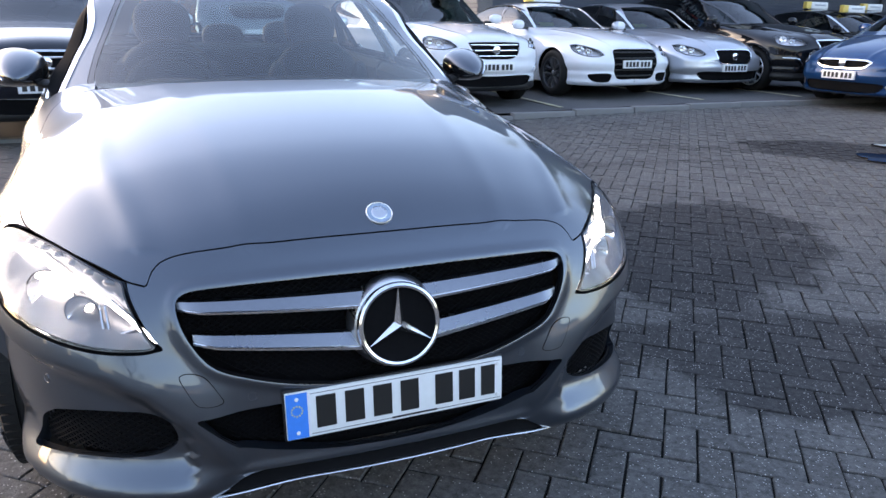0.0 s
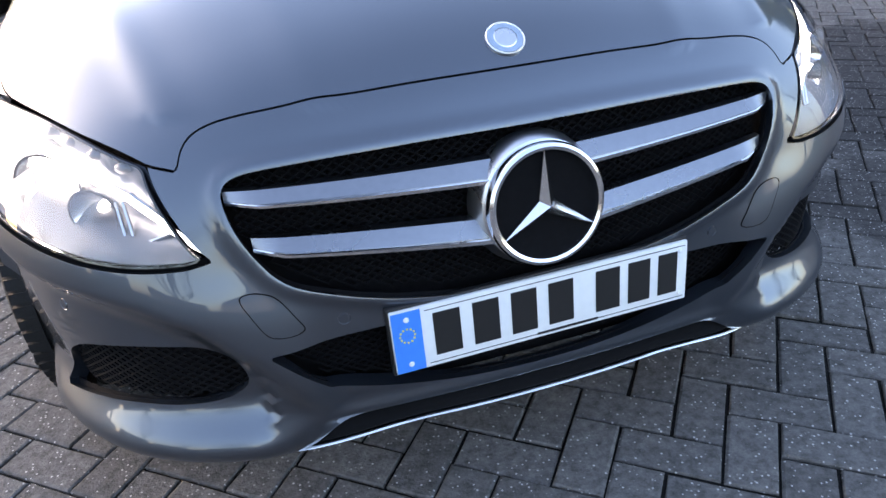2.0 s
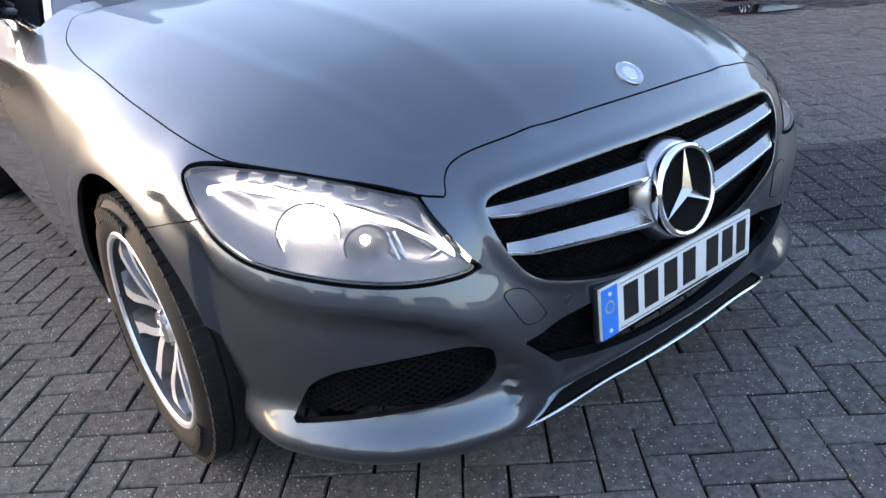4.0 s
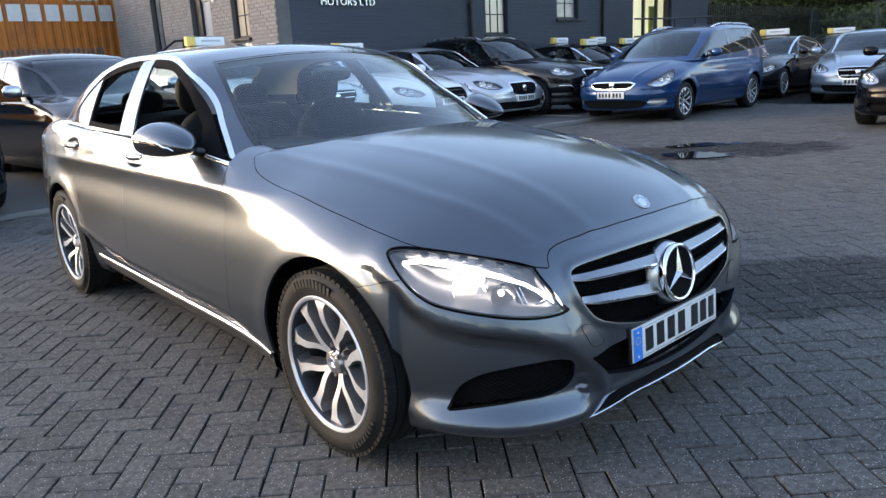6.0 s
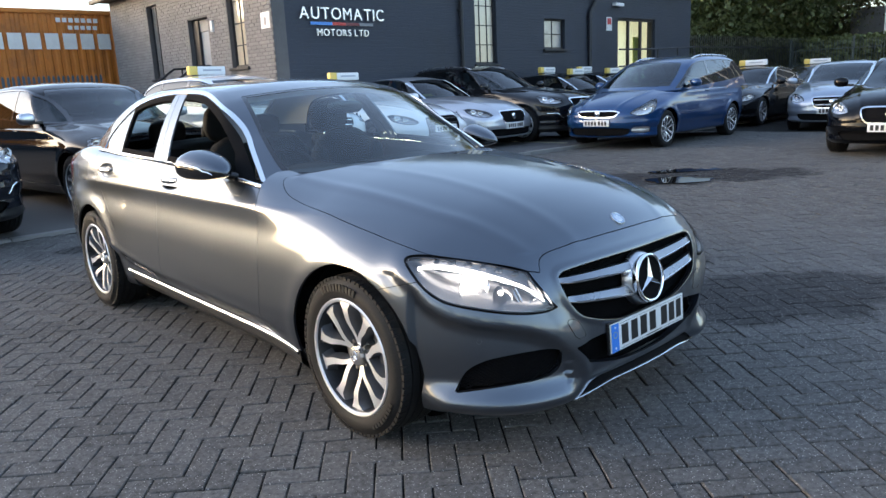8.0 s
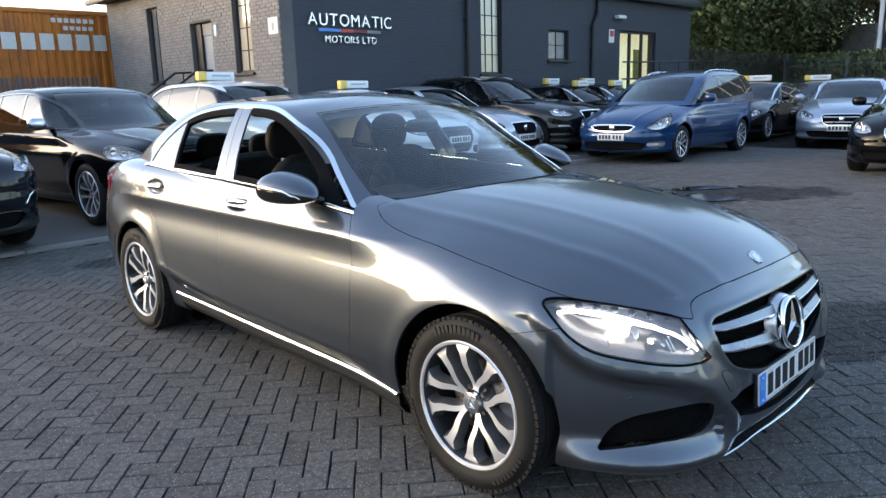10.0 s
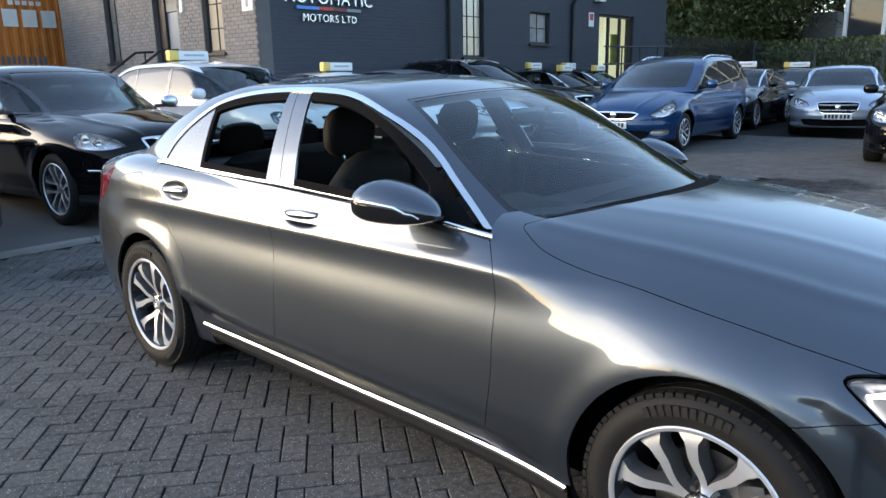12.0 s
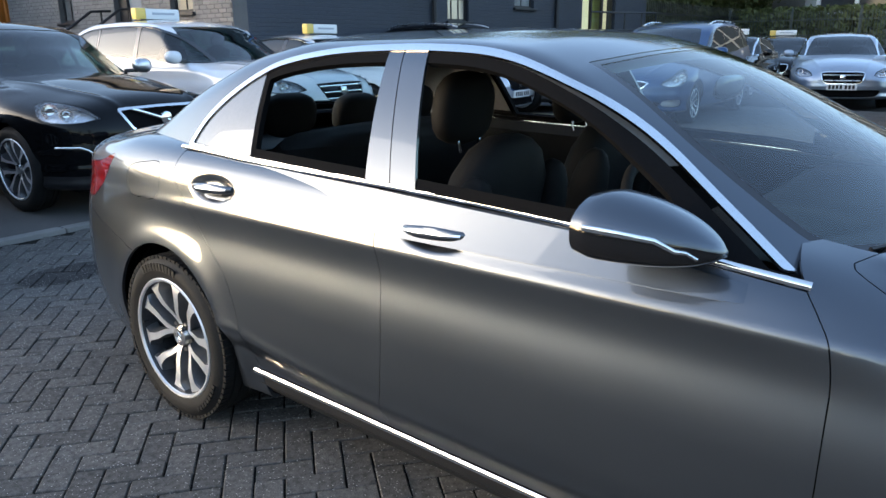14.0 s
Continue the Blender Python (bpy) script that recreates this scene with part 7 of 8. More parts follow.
def shells_of(key, s):
    """Body and glasshouse surfaces of a pattern, made once."""
    if key not in SHELLS:
        sb, sc = body_solid(s), cabin_solid(s)
        b = pressed(s, wrap(sb, 0.35, s["wheels"][1][0] + 0.3, 0.56, 340, 96, 120, low=-89.0, rings_rear=34))
        for wy, wz, wr in s["wheels"]:
            b = b.clip(wr - np.hypot(b.v[:, 1] - wy, b.v[:, 2] - wz))
        b = b.clip(s["low"] + 0.02 - b.v[:, 2])
        lo = min(p[0] for p in s["roof"]) + 0.95
        c = wrap(sc, lo, max(p[0] for p in s["roof"]) - 0.8, s["zb"] - 0.12, 200, 56, 80, low=2.0)
        x, y, z = c.v.T
        c = c.clip(np.maximum(np.maximum(s["zb"] - 0.16 - z, -0.05 - sb(x, y, z)), np.where((y < s["roof"][0][0] + 0.06 + 0.2 * x * x) | (y > s["roof"][-1][0] - 0.05), 1.0, -1.0)))
        SHELLS[key] = (sb, sc, b, c)
    return SHELLS[key]


def mirrored(points):
    """A closed outline from its half with x >= 0, given from top middle to bottom middle."""
    if abs(points[0][0]) > 1e-6:
        return rounded(points, 4)
    return rounded(list(points) + [(-p[0], *p[1:]) for p in points[-2:0:-1]], 4)


def parked_car(key, s, place, turn, paint, label, sign=False, chrome_grille=True, slats=0, rails=False, dark_wheels=False, base=None, grille_slats=None, sticker=False, black_lower=False, trim=None, diagonal=False, mirror=None):
    sb, sc, b, c = shells_of(key, s)
    z0 = float(ground_rise(place[0], place[1])) if base is None else base
    car = empty("parked_car", pose(place[0], place[1], z0, 0, 0, turn), label, "car", "parked cars")

    def keep(tag, make, mat):
        """A copy of a pattern's mesh, made once, in this car's colour."""
        if (key, tag) not in MADE:
            MADE[key, tag] = make()
        me = MADE[key, tag].copy()
        me.name = tag.rstrip("-0123456789")
        me.materials.append(mat)
        return me

    def u_of(sh):
        return np.where(sh.v[:, 1] < 0.0, (np.abs(sh.v[:, 0]) + sh.v[:, 1]) * R2, 9.0)

    lamp = rounded(s["lamp"], 4)
    gr, inn = mirrored(s["grille"]), mirrored(s["intake"])
    one_side = abs(s["intake"][0][0]) > 1e-6
    y1 = s["wheels"][1][0]
    if (key, "body") not in MADE:
        d = within(lamp, u_of(b), b.v[:, 2])
        lens = b.clip(d)
        rest = b.clip(-d + 0.004)
        fx = np.abs(rest.v[:, 0])
        g = np.where(rest.v[:, 1] < -0.3, within(gr, rest.v[:, 0], rest.v[:, 2]), 1.0)
        gpatch = rest.clip(g)
        rest = rest.clip(-g)
        g2 = np.where(rest.v[:, 1] < -0.2, within(inn, np.abs(rest.v[:, 0]) if one_side else rest.v[:, 0], rest.v[:, 2]), 1.0)
        ipatch = rest.clip(g2)
        rest = rest.clip(-g2)
        if "fog" in s:
            fg = within(rounded(s["fog"], 4), u_of(rest), rest.v[:, 2])
            fogs = rest.clip(fg)
            rest = rest.clip(-fg + 0.004)
        low = rest.clip(rest.v[:, 2] - s["sill_black"])
        upper = rest.clip(s["sill_black"] - rest.v[:, 2])
        # door joints
        joint = np.full(len(upper.v), 1.0)
        for jy in (0.66, 1.78, y1 - 0.28):
            ok = (np.abs(upper.v[:, 0]) > 0.6) & (upper.v[:, 2] > s["sill_black"] + 0.04)
            joint = np.minimum(joint, np.where(ok, np.abs(upper.v[:, 1] - jy - 0.25 * np.maximum(upper.v[:, 2] - 0.75, 0) * (jy > 2)) - 0.003, 1.0))
        bon = np.where((upper.v[:, 2] > 0.6) & (upper.v[:, 1] < 0.6) & (upper.v[:, 1] > -0.62), np.abs(np.abs(upper.v[:, 0]) - 0.76) - 0.003, 1.0)
        joint = np.minimum(joint, bon)
    fill("body", keep("body", lambda: upper.clip(-joint).mesh("body", 0.01), paint), None, car)
    fill("body_frame", keep("body_frame", lambda: upper.out(-0.012).mesh("body_frame"), CAVITY), None, car)
    fill("lower_trim", keep("lower_trim", lambda: low.mesh("lower_trim", 0.01), BLACK_PLASTIC if (black_lower or s["sill_black"] > 0.3) else paint), None, car)
    for sx in (-1, 1):
        hl = fill("headlamp", keep("headlamp%d" % sx, lambda: lens.clip(lens.v[:, 0] * -sx).out(-0.05).mesh("headlamp"), LAMP_CLUSTER), None, car, "clear headlamp cluster")
        cover = fill("lens", keep("lens%d" % sx, lambda: lens.clip(lens.v[:, 0] * -sx).out(-0.002).mesh("lens"), LENS), None, hl)
        cover.visible_shadow = False
        if (key, "lens_seal%d" % sx) not in MADE:
            lens_in = within(lamp, u_of(lens), lens.v[:, 2])
        fill("lens_seal", keep("lens_seal%d" % sx, lambda: lens.clip(np.maximum(lens.v[:, 0] * -sx, -lens_in - 0.008)).out(-0.001).mesh("lens_seal", 0.04), GLOSS_BLACK), None, hl)
        mid_u, mid_z = np.mean([p[0] for p in s["lamp"]]), np.mean([p[1] for p in s["lamp"]])
        for du, dz, rad in ((0.105, 0.012, 0.058), (-0.03, -0.012, 0.048)):
            p = corner_points(np.array([mid_u + du]), np.array([mid_z + dz]), sb)[0]
            bowl = turned([(0.0, -0.004), (rad * 0.45, 0.002), (rad * 0.5, 0.010), (rad * 0.55, 0.0), (rad * 0.9, 0.016), (rad, 0.030), (rad + 0.004, 0.030)], 20, "z")
            part("reflector", bowl, REFLECTOR, hl, m=Matrix.Translation((sx * (p[0] - 0.03), p[1] + 0.042, p[2])) @ Vector((sx * 0.45, -0.89, 0.0)).to_track_quat("Z", "Y").to_matrix().to_4x4())
        if s.get("strip"):
            su = np.array(s["strip"])
            tt = np.linspace(0, len(su) - 1, 22)
            su = np.stack([np.interp(tt, range(len(su)), su[:, k]) for k in (0, 1)], 1)
            pp = corner_points(su[:, 0], su[:, 1], sb)
            part("bumper_strip", ribbon([(sx * (a + 0.004), q - 0.004, c) for a, q, c in pp.tolist()], [(sx * 0.7, -0.7, 0.1)] * 22, 0.020, 0.008), CHROME, car, "bright strip in the bumper")
        if "fog" in s:
            fill("fog_lamp", keep("fog_lamp%d" % sx, lambda: fogs.clip(fogs.v[:, 0] * -sx).out(-0.004).mesh("fog_lamp", 0.01), SILVER), None, car, "silver fog lamp surround")
    gp = fill("radiator_grille", keep("radiator_grille", lambda: gpatch.out(-0.03).mesh("radiator_grille"), CAVITY), None, car, "dark radiator grille")
    if chrome_grille:
        edge = b.out(0.006)
        e = np.where(edge.v[:, 1] < -0.3, np.abs(within(gr, edge.v[:, 0], edge.v[:, 2])) - 0.010, 1.0) if (key, "grille_frame") not in MADE else None
        fill("grille_frame", keep("grille_frame", lambda: edge.clip(e).mesh("grille_frame", 0.03), CHROME), None, gp, "chrome grille frame")
    zs = [p[1] for p in s["grille"]]
    xw = max(p[0] for p in s["grille"])
    if diagonal:
        tt = np.linspace(0.06, 0.94, 15)
        xx, qq = xw * (0.72 - 1.5 * tt), min(zs) + (max(zs) - min(zs)) * tt
        yy = meet(sb, "y", xx, qq, 0.3, -1.5)
        part("grille_bar", ribbon([(a, q - 0.004, c) for a, q, c in zip(xx, yy, qq)], [(0, -1, 0)] * 15, 0.026, 0.008), CHROME, gp, "diagonal chrome bar")
    for k in range(slats):
        zz = min(zs) + (max(zs) - min(zs)) * (k + 0.6) / (slats + 0.2)
        xx = np.linspace(-xw, xw, 25)
        xx = xx[within(gr, xx, np.full(25, zz)) < -0.004]
        if len(xx) > 3:
            yy = meet(sb, "y", xx, np.full(len(xx), zz), 0.3, -1.5)
            part("grille_slat", ribbon([(a, q + 0.006, zz) for a, q in zip(xx, yy)], [(0, -1, 0)] * len(xx), 0.022, 0.008), grille_slats or SILVER, gp)
    yc = float(meet(sb, "y", np.array([0.0]), np.array([np.mean(zs)]), 0.3, -1.5)[0])
    part("emblem", turned([(0.0, -0.016), (0.04, -0.014), (0.055, -0.006), (0.055, 0.03)], 24, "y"), CHROME, gp, "round chrome emblem", m=pose(0, yc, np.mean(zs)))
    for half in ((-1, 1) if one_side else (0,)):
        fill("lower_intake", keep("lower_intake%d" % half, lambda: (ipatch.clip(ipatch.v[:, 0] * -half) if half else ipatch).out(-0.03).mesh("lower_intake"), CAVITY), None, car)
    py = float(meet(sb, "y", np.array([0.0]), np.array([s["plate_z"]]), 0.3, -1.5)[0])
    plate = part("number_plate", boxed(-0.26, 0.26, -0.03, 0.0, -0.056, 0.056, 0.004), PLATE_WHITE, car, "white number plate", m=pose(0, py - 0.006, s["plate_z"]))
    for k in range(7):
        a = -0.225 + k * 0.064 + (0.02 if k > 3 else 0)
        part("plate_bar", boxed(a, a + 0.042, -0.0325, -0.029, -0.036, 0.036), INK, plate)
    # glasshouse
    dl = rounded(s["dlo"], 4)
    yt, yb, wt, wb = s["screen"]
    scr = [(0, yt), (wt * 0.6, yt + 0.04), (wt, yt + 0.10, 1), ((wt + wb) / 2 + 0.02, (yt + yb) / 2 + 0.22), (wb, yb + 0.30, 1), (wb * 0.6, yb + 0.10), (0, yb)]
    scr = rounded(scr + [(-p[0], *p[1:]) for p in scr[-2:0:-1]], 4)
    side = within(dl, c.v[:, 1], c.v[:, 2])
    ws = np.where(c.v[:, 1] < 2.0, within(scr, c.v[:, 0], c.v[:, 1]), 1.0)
    fill("roof", keep("roof", lambda: c.clip(-np.minimum(side, ws)).mesh("roof", 0.01), paint), None, car)
    fill("windscreen", keep("windscreen", lambda: c.clip(ws).out(-0.004).mesh("windscreen"), CAR_GLASS), None, car)
    posts = [np.abs(c.v[:, 1] - jy - 0.12 * (c.v[:, 2] - s["zb"])) - (0.035 if jy < 2 else 0.02) for jy in (1.80, y1 - 0.12)]
    bars = np.minimum(posts[0], posts[1])
    for sx in (-1, 1):
        half = c.v[:, 0] * -sx
        fill("side_window", keep("side_window%d" % sx, lambda: c.clip(np.maximum(np.maximum(side, -bars), half)).out(-0.004).mesh("side_window"), CAR_GLASS), None, car)
        for pi, bar in enumerate(posts):
            fill("window_post", keep("window_post%d%d" % (sx, pi), lambda: c.clip(np.maximum(np.maximum(side, bar), half)).mesh("window_post", 0.006), GLOSS_BLACK), None, car)
        tr = c.out(0.004)
        fill("window_trim", keep("window_trim%d" % sx, lambda: tr.clip(np.maximum(np.abs(side + 0.006) - 0.008, half)).mesh("window_trim", 0.006), trim or CHROME), None, car)
        mx = float(meet(sb, "x", np.array([0.85]), np.array([s["zb"] - 0.12]), 0.1, 1.5)[0])
        mb = pillow(0.105, 0.07, 0.075, 2.6, 8)
        mir = part("door_mirror", mb, mirror or paint, car, m=pose(sx * (mx + 0.12), 0.86, s["zb"] + 0.03))
        part("mirror_foot", boxed(-0.09, 0.09, -0.03, 0.03, -0.02, 0.02, 0.01), BLACK_PLASTIC, mir, m=pose(-sx * 0.10, 0.02, -0.05))
        for hy in (1.60, y1 - 0.42):
            hx = float(meet(sb, "x", np.array([hy]), np.array([s["zb"] - 0.13]), 0.1, 1.5)[0])
            part("door_handle", pillow(0.014, 0.10, 0.014, 3, 6), paint, car, m=pose(sx * (hx + 0.012), hy, s["zb"] - 0.13))
        if rails:
            pts = [(sx * 0.60, yy, float(meet(sc, "z", np.array([sx * 0.60]), np.array([yy]), 1.0, 2.2)[0]) + 0.022 * math.sin(math.pi * min(1, max(0, (yy - 1.55) / 0.3)) / 2)) for yy in np.linspace(1.55, 3.2, 12)]
            bm = bmesh.new()
            tube(bm, pts, 0.014, 8)
            part("roof_rail", bm, SILVER, car)
    for wy, wz, wr in s["wheels"]:
        for sx in (-1, 1):
            spare = MADE.get((s["wheel_r"], dark_wheels))
            m = pose(sx * 0.80, wy, s["wheel_r"], 25 * wy, 0, 0 if sx < 0 else 180)
            if spare is None:
                MADE[s["wheel_r"], dark_wheels] = alloy_wheel(car, m, 40, s["wheel_r"], s["wheel_r"] - 0.105, 0.225, 5, ALLOY_DARK if dark_wheels else ALLOY_FACE, ALLOY_GREY, False)
            else:
                copy_thing(spare, m).parent = car
        # black box fills the space between the wheels, its shade put in by colour
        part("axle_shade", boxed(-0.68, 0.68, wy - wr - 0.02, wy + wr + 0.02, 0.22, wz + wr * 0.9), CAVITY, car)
    # black box gives the underside its shade by colour
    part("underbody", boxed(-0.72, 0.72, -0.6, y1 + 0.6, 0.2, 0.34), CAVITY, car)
    for hx in (-0.37, 0.37):
        seat = part("front_seat", pillow(0.23, 0.08, 0.30, 3, 8), TRIM_CLOTH, car, m=pose(hx, 1.75, s["zb"] - 0.12, 14))
        part("headrest", pillow(0.12, 0.05, 0.09, 3, 8), TRIM_CLOTH, seat, m=pose(0, 0.02, 0.38))
    part("dashboard", boxed(-0.70, 0.70, 0.62, 1.15, s["zb"] - 0.3, s["zb"] - 0.06, 0.05), TRIM_CLOTH, car)
    part("rear_seats", boxed(-0.65, 0.65, 2.6, 2.85, 0.5, s["zb"] + 0.05, 0.06), TRIM_CLOTH, car)
    # black block stands in for the shaded footwells
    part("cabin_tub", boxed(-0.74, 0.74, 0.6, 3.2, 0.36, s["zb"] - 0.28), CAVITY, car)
    if sticker:
        part("screen_card", boxed(-0.14, 0.14, 0, 0.004, 0, 0.2), SIGN_YELLOW, car, "yellow price card behind the windscreen", m=pose(-0.30, yb + 0.52, s["zb"] - 0.03, -60))
    if sign:
        for ry in sign if isinstance(sign, tuple) else (1.75,):
            rz = float(meet(sc, "z", np.array([0.0]), np.array([ry]), 1.0, 2.2)[0])
            sg = tagged(empty("roof_sign", car.matrix_basis @ pose(0.0, ry, rz)), "white and yellow plastic roof sign on a parked car", "sign", "roof signs")
            part("sign_panel", boxed(-0.20, 0.35, -0.05, 0.05, 0.012, 0.155, 0.02), SIGN_WHITE, sg, "white panel")
            part("sign_panel", boxed(-0.36, -0.198, -0.052, 0.052, 0.010, 0.16, 0.02), SIGN_YELLOW, sg, "yellow end panel")
            part("sign_bar", boxed(-0.10, 0.26, -0.056, -0.05, 0.075, 0.105), material("sign_grey_bar", (0.4, 0.42, 0.46), 0.5) if "sign_grey_bar" not in bpy.data.materials else bpy.data.materials["sign_grey_bar"], sg)
            part("sign_foot", boxed(-0.3, 0.3, -0.06, 0.06, -0.02, 0.012, 0.004), BLACK_PLASTIC, sg)
    return car


CAR_GLASS = clear_glass("parked_car_glass", (0.16, 0.27, 0.29), 1.6)
BLACK_PAINT = car_paint("black_paint", (0.003, 0.0033, 0.004), 0.0, 0.22)
DARK_BLUE_GREY = car_paint("dark_slate_paint", (0.008, 0.010, 0.015), 0.1, 0.6)
WHITE_CAR = car_paint("white_paint_car", (0.74, 0.75, 0.77), 0.0)
SILVER_CAR = car_paint("silver_paint", (0.50, 0.52, 0.56), 0.7)
PALE_BLUE_CAR = car_paint("pale_silver_blue_paint", (0.34, 0.40, 0.48), 0.7)
BLUE_CAR = car_paint("deep_blue_paint", (0.004, 0.040, 0.125), 0.35)
GREYISH_CAR = car_paint("dark_grey_paint", (0.006, 0.0065, 0.008), 0.1, 0.6)
PAD = 0.175
parked_car("suv", SUV, (1.15, 7.12), 5.4, BLACK_PAINT, "glossy black estate off-roader with a diagonal-bar grille", rails=False, base=0.047, slats=0, trim=GLOSS_BLACK, diagonal=True, mirror=SILVER)
parked_car("suv", SUV, (3.80, 7.66), 6, WHITE_CAR, "white off-roader with a dark lower nose and roof sign", sign=(2.45,), chrome_grille=False, slats=3, base=0.12, grille_slats=CHROME, trim=GLOSS_BLACK)
parked_car("fastback", FASTBACK, (6.19, 7.80), 4, WHITE_CAR, "white fastback with a wide dark grille and dark wheels", sign=True, chrome_grille=False, slats=5, base=PAD, dark_wheels=True, grille_slats=BLACK_PLASTIC, sticker=True)
parked_car("exec", EXEC, (8.17, 7.95), 4, SILVER_CAR, "silver saloon with a black mesh grille", base=PAD, sticker=True)
parked_car("suv", SUV, (9.98, 7.70), 5, GREYISH_CAR, "dark grey off-roader with silver wheels", rails=True, base=PAD, trim=GLOSS_BLACK)
parked_car("mpv", MPV, (9.62, 5.58), -87, BLUE_CAR, "deep blue people carrier with a chrome-framed grille", base=0.105, black_lower=True, rails=True, trim=GLOSS_BLACK)
parked_car("exec", EXEC, (14.50, 3.47), -77, PALE_BLUE_CAR, "pale silver-blue saloon with a chrome-barred grille", slats=2, base=0.11)
parked_car("exec", EXEC, (9.75, 0.98), -84, BLACK_PAINT, "black saloon with a chrome-framed grille", slats=0, base=0.11)
parked_car("suv", SUV, (-1.45, 6.50), 8, DARK_BLUE_GREY, "dark slate off-roader parked beside the black one", base=0.05, slats=2, trim=GLOSS_BLACK)
parked_car("exec", EXEC, (15.4, 6.35), -86, GREYISH_CAR, "dark saloon with a roof sign beside the people carrier", sign=True, base=0.11)
parked_car("exec", EXEC, (13.75, 8.35), 5, BLACK_PAINT, "black saloon with two roof signs in the back row", sign=(1.3, 2.2), base=PAD)
parked_car("exec", EXEC, (15.6, 8.45), 5, GREYISH_CAR, "dark grey saloon with two roof signs in the back row", sign=(1.3, 2.2), base=PAD)
parked_car("exec", EXEC, (19.4, 6.0), -80, GREYISH_CAR, "dark saloon with a roof sign by the fence", sign=True, base=0.11)
parked_car("exec", EXEC, (19.6, 2.4), -80, BLACK_PAINT, "black saloon parked beyond the pale saloon", base=0.11)

# ---- block paving ----
def block_mesh(name, along, rub=None):
    """A worn block, 200 by 100 mm less the joint, its top at z = 0."""
    a, b, h, c = (0.0970, 0.0471, 0.045, 0.0032)
    if not along:
        a, b = b, a
    v = []
    for x, y, z in ((a - c, b - c, 0.0), (a, b, -c), (a, b, -h)):
        v += [(-x, -y, z), (x, -y, z), (x, y, z), (-x, y, z)]
    if rub is not None:
        v = [(x + rub.uniform(-0.0022, 0.0012) * (1 if x > 0 else -1), y + rub.uniform(-0.0022, 0.0012) * (1 if y > 0 else -1), z) if k < 8 else (x, y, z) for k, (x, y, z) in enumerate(v)]
    f = [(0, 1, 2, 3)]
    for k in (0, 4):
        for j in range(4):
            n = (j + 1) % 4
            f.append((k + j, k + 4 + j, k + 4 + n, k + n))
    return v, f


PAVE_TURN = radians(50.5)
ca, sa = math.cos(PAVE_TURN), math.sin(PAVE_TURN)
cells = []
for i in range(-170, 170):
    for j in range(-170, 170):
        k = (i - j) % 4
        if k == 0:
            cells.append((0.1 * i + 0.1, 0.1 * j + 0.05, True))
        elif k == 3:
            cells.append((0.1 * i + 0.05, 0.1 * j + 0.1, False))
cells = [(u * ca - v * sa, u * sa + v * ca, al) for u, v, al in cells]
cells = [c for c in cells if -10.0 < c[0] < 13.5 and -8.5 < c[1] < float(kerb_line(np.array(c[0]))) - 0.02]
rng = np.random.default_rng(4)
near_blocks = sorted(cells, key=lambda c: abs(c[0] + 1.55) + 0.55 * abs(c[1] - 0.9))[:300]
near_set = set(near_blocks)
paving = tagged(empty("paving"), "grey concrete blocks laid in a herringbone, damp in places", "pavement", kind="structure")
meshes = {}
for kind in range(12):
    along = kind % 2 == 0
    v, f = block_mesh("paving_block", along, rng)
    me = bpy.data.meshes.new("paving_block")
    me.from_pydata(v, [], f)
    me.materials.append(PAVING)
    meshes[kind] = me
for px, py, along in near_blocks:
    ob = fill("paving_block", meshes[2 * int(rng.integers(6)) + (0 if along else 1)], None, paving)
    ob.matrix_basis = pose(px, py, float(ground_rise(px, py)) + 0.0015 * rng.normal(), 0.5 * rng.normal(), 0.5 * rng.normal(), math.degrees(PAVE_TURN) + 0.4 * rng.normal())
rest_cells = [c for c in cells if c not in near_set]
V, F = [], []
shape = {(al, k): np.array(block_mesh("b", al, rng)[0]) for al in (True, False) for k in range(9)}
faces = np.array(block_mesh("b", True)[1])
for k, (px, py, along) in enumerate(rest_cells):
    p = shape[(along, int(rng.integers(9)))]
    tx, ty, tz = 0.009 * rng.normal(), 0.009 * rng.normal(), 0.0015 * rng.normal()
    x, y = p[:, 0] * ca - p[:, 1] * sa, p[:, 0] * sa + p[:, 1] * ca
    V.append(np.stack([x + px, y + py, p[:, 2] + p[:, 0] * tx + p[:, 1] * ty + tz + float(ground_rise(px, py))], 1))
    F.append(faces + 12 * k)
me = bpy.data.meshes.new("paving_field")
me.from_pydata(np.concatenate(V).tolist(), [], np.concatenate(F).tolist())
PAVING_FAR = PAVING.copy()
PAVING_FAR.name = "worn_paving_field"
pn = PAVING_FAR.node_tree
info = next(q for q in pn.nodes if q.type == "OBJECT_INFO")
geo = next(q for q in pn.nodes if q.type == "NEW_GEOMETRY")
target = info.outputs["Random"].links[0].to_socket
pn.links.new(geo.outputs["Random Per Island"], target)
tagged(fill("paving_field", me, PAVING_FAR, paving), kind="stuff")


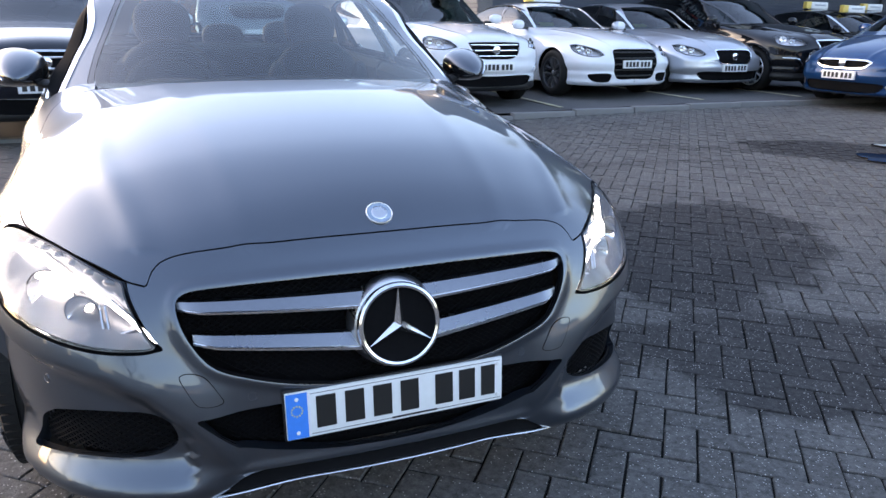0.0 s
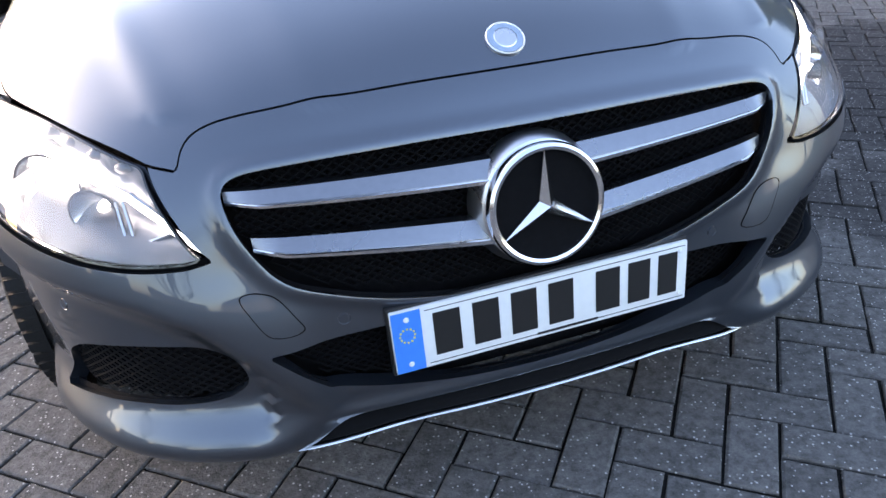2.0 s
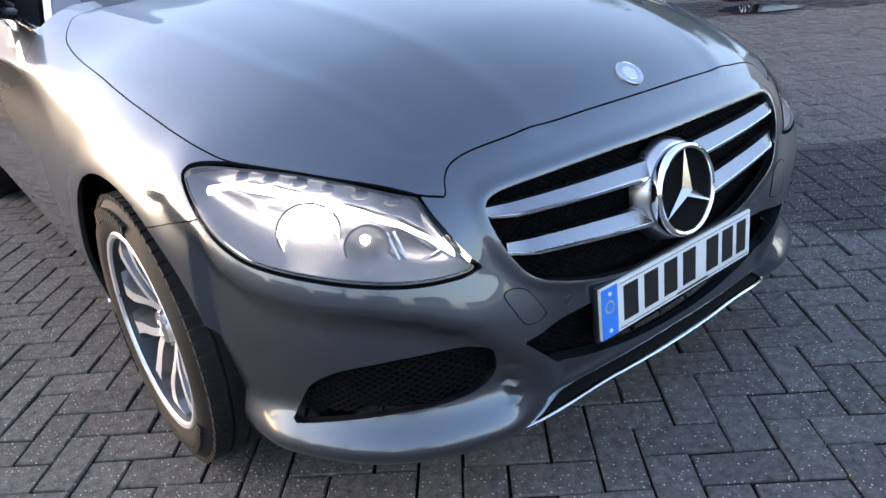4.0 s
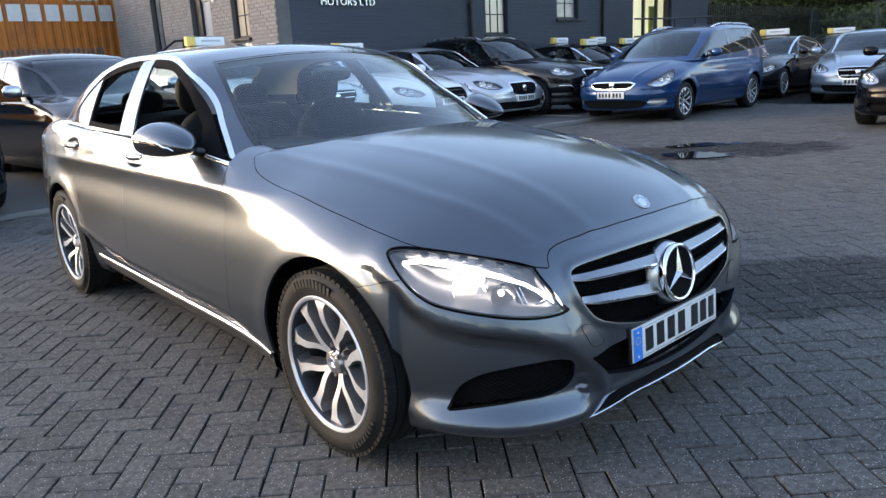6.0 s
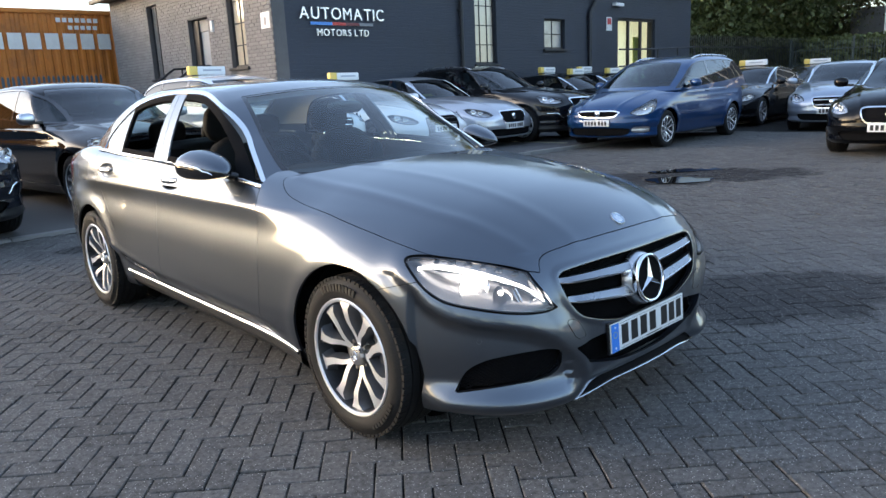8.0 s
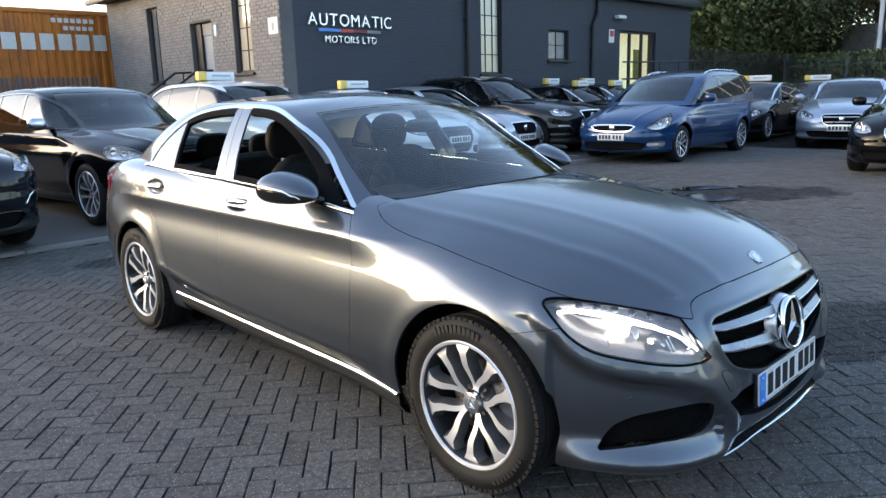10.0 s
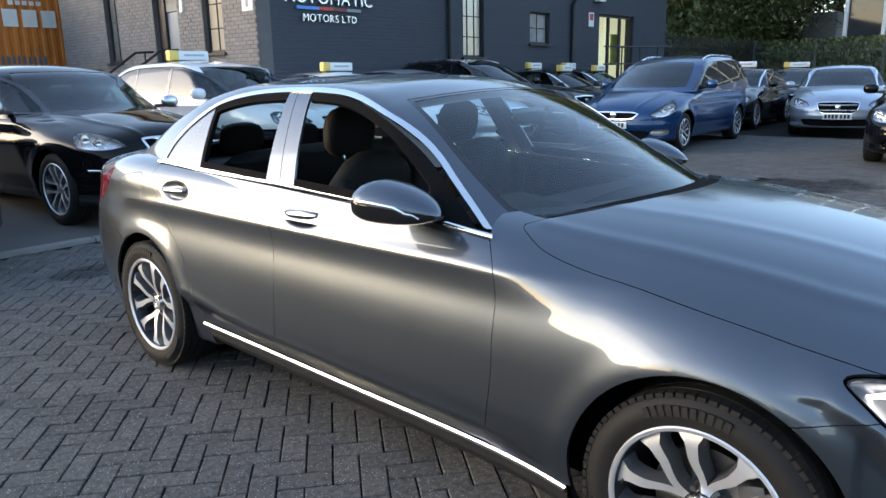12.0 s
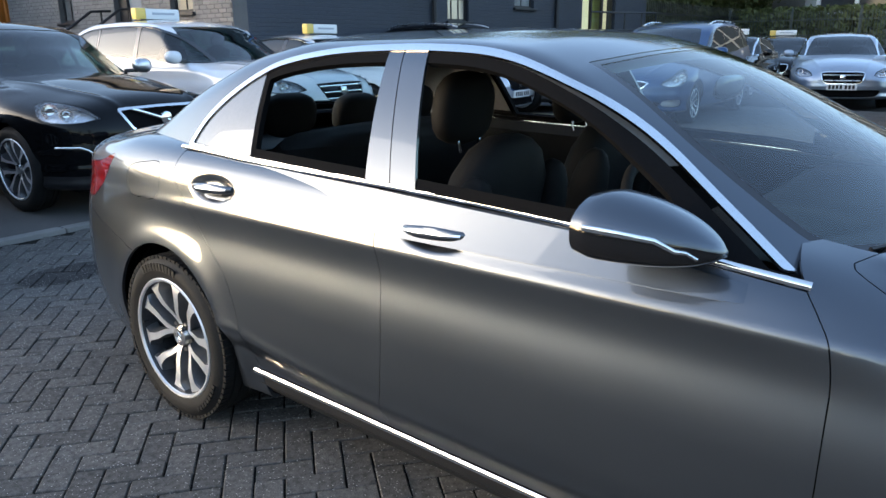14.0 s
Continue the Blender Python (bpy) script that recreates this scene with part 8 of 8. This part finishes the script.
# ---- bricks of the side wall ----
def brick_shape(w, h=0.0655, d=0.012, c=0.003):
    v = []
    for x, z, y in ((w / 2 - c, h / 2 - c, -d), (w / 2, h / 2, -d + c), (w / 2, h / 2, 0.02)):
        v += [(-x, y, -z), (x, y, -z), (x, y, z), (-x, y, z)]
    f = [(0, 1, 2, 3)]
    for k in (0, 4):
        for j in range(4):
            n = (j + 1) % 4
            f.append((k + j, k + 4 + j, k + 4 + n, k + n))
    return v, f


bricks = []
for course in range(int(WALL_TOP / 0.075)):
    z0 = 0.0375 + course * 0.075
    for j in range(-1, 39):
        x0 = j * 0.225 + (0.1125 if course % 2 else 0.0) + 0.1125
        a, b = max(x0 - 0.1075, 0.002), min(x0 + 0.1075, 8.7 - 0.002)
        if b - a < 0.05 or z0 < 0.15:
            continue
        pieces = [(a, b)]
        for hx0, hx1, hz0, hz1 in SIDE_HOLES:
            if hz0 - 0.035 < z0 < hz1 + 0.035:
                cut = []
                for p, q in pieces:
                    if q <= hx0 or p >= hx1:
                        cut.append((p, q))
                    else:
                        cut += [t for t in ((p, hx0 - 0.003), (hx1 + 0.003, q)) if t[1] - t[0] > 0.03]
                pieces = cut
        bricks += [(round((p + q) / 2, 4), z0, round(q - p, 4)) for p, q in pieces]
near_bricks = sorted((q for q in bricks if q[1] > 1.6), key=lambda q: -q[0])[:300]
near_brick_set = set(near_bricks)
brick_data = {}
for cx, cz, w in near_bricks:
    if w not in brick_data:
        v, f = brick_shape(w)
        me = bpy.data.meshes.new("brick")
        me.from_pydata(v, [], f)
        me.materials.append(GREY_BRICK)
        brick_data[w] = me
    fill("brick", brick_data[w], None, wall_side, m=pose(cx, 0.0015 * rng.normal(), cz))
V, F = [], []
for k, (cx, cz, w) in enumerate(q for q in bricks if q not in near_brick_set):
    v, f = brick_shape(w)
    V.append(np.array(v) + (cx, 0.0015 * rng.normal(), cz))
    F.append(np.array(f) + 12 * k)
me = bpy.data.meshes.new("brickwork")
me.from_pydata(np.concatenate(V).tolist(), [], np.concatenate(F).tolist())
FAR_BRICK = material("grey_brick_field", (0.215, 0.205, 0.20), 0.82, vary=0.2, scale=3, fine=120, bump=0.0015, island=0.8, dirt=(0.10, 0.095, 0.09), dirt_amount=0.4)
tagged(fill("brickwork", me, FAR_BRICK, wall_side), kind="stuff")
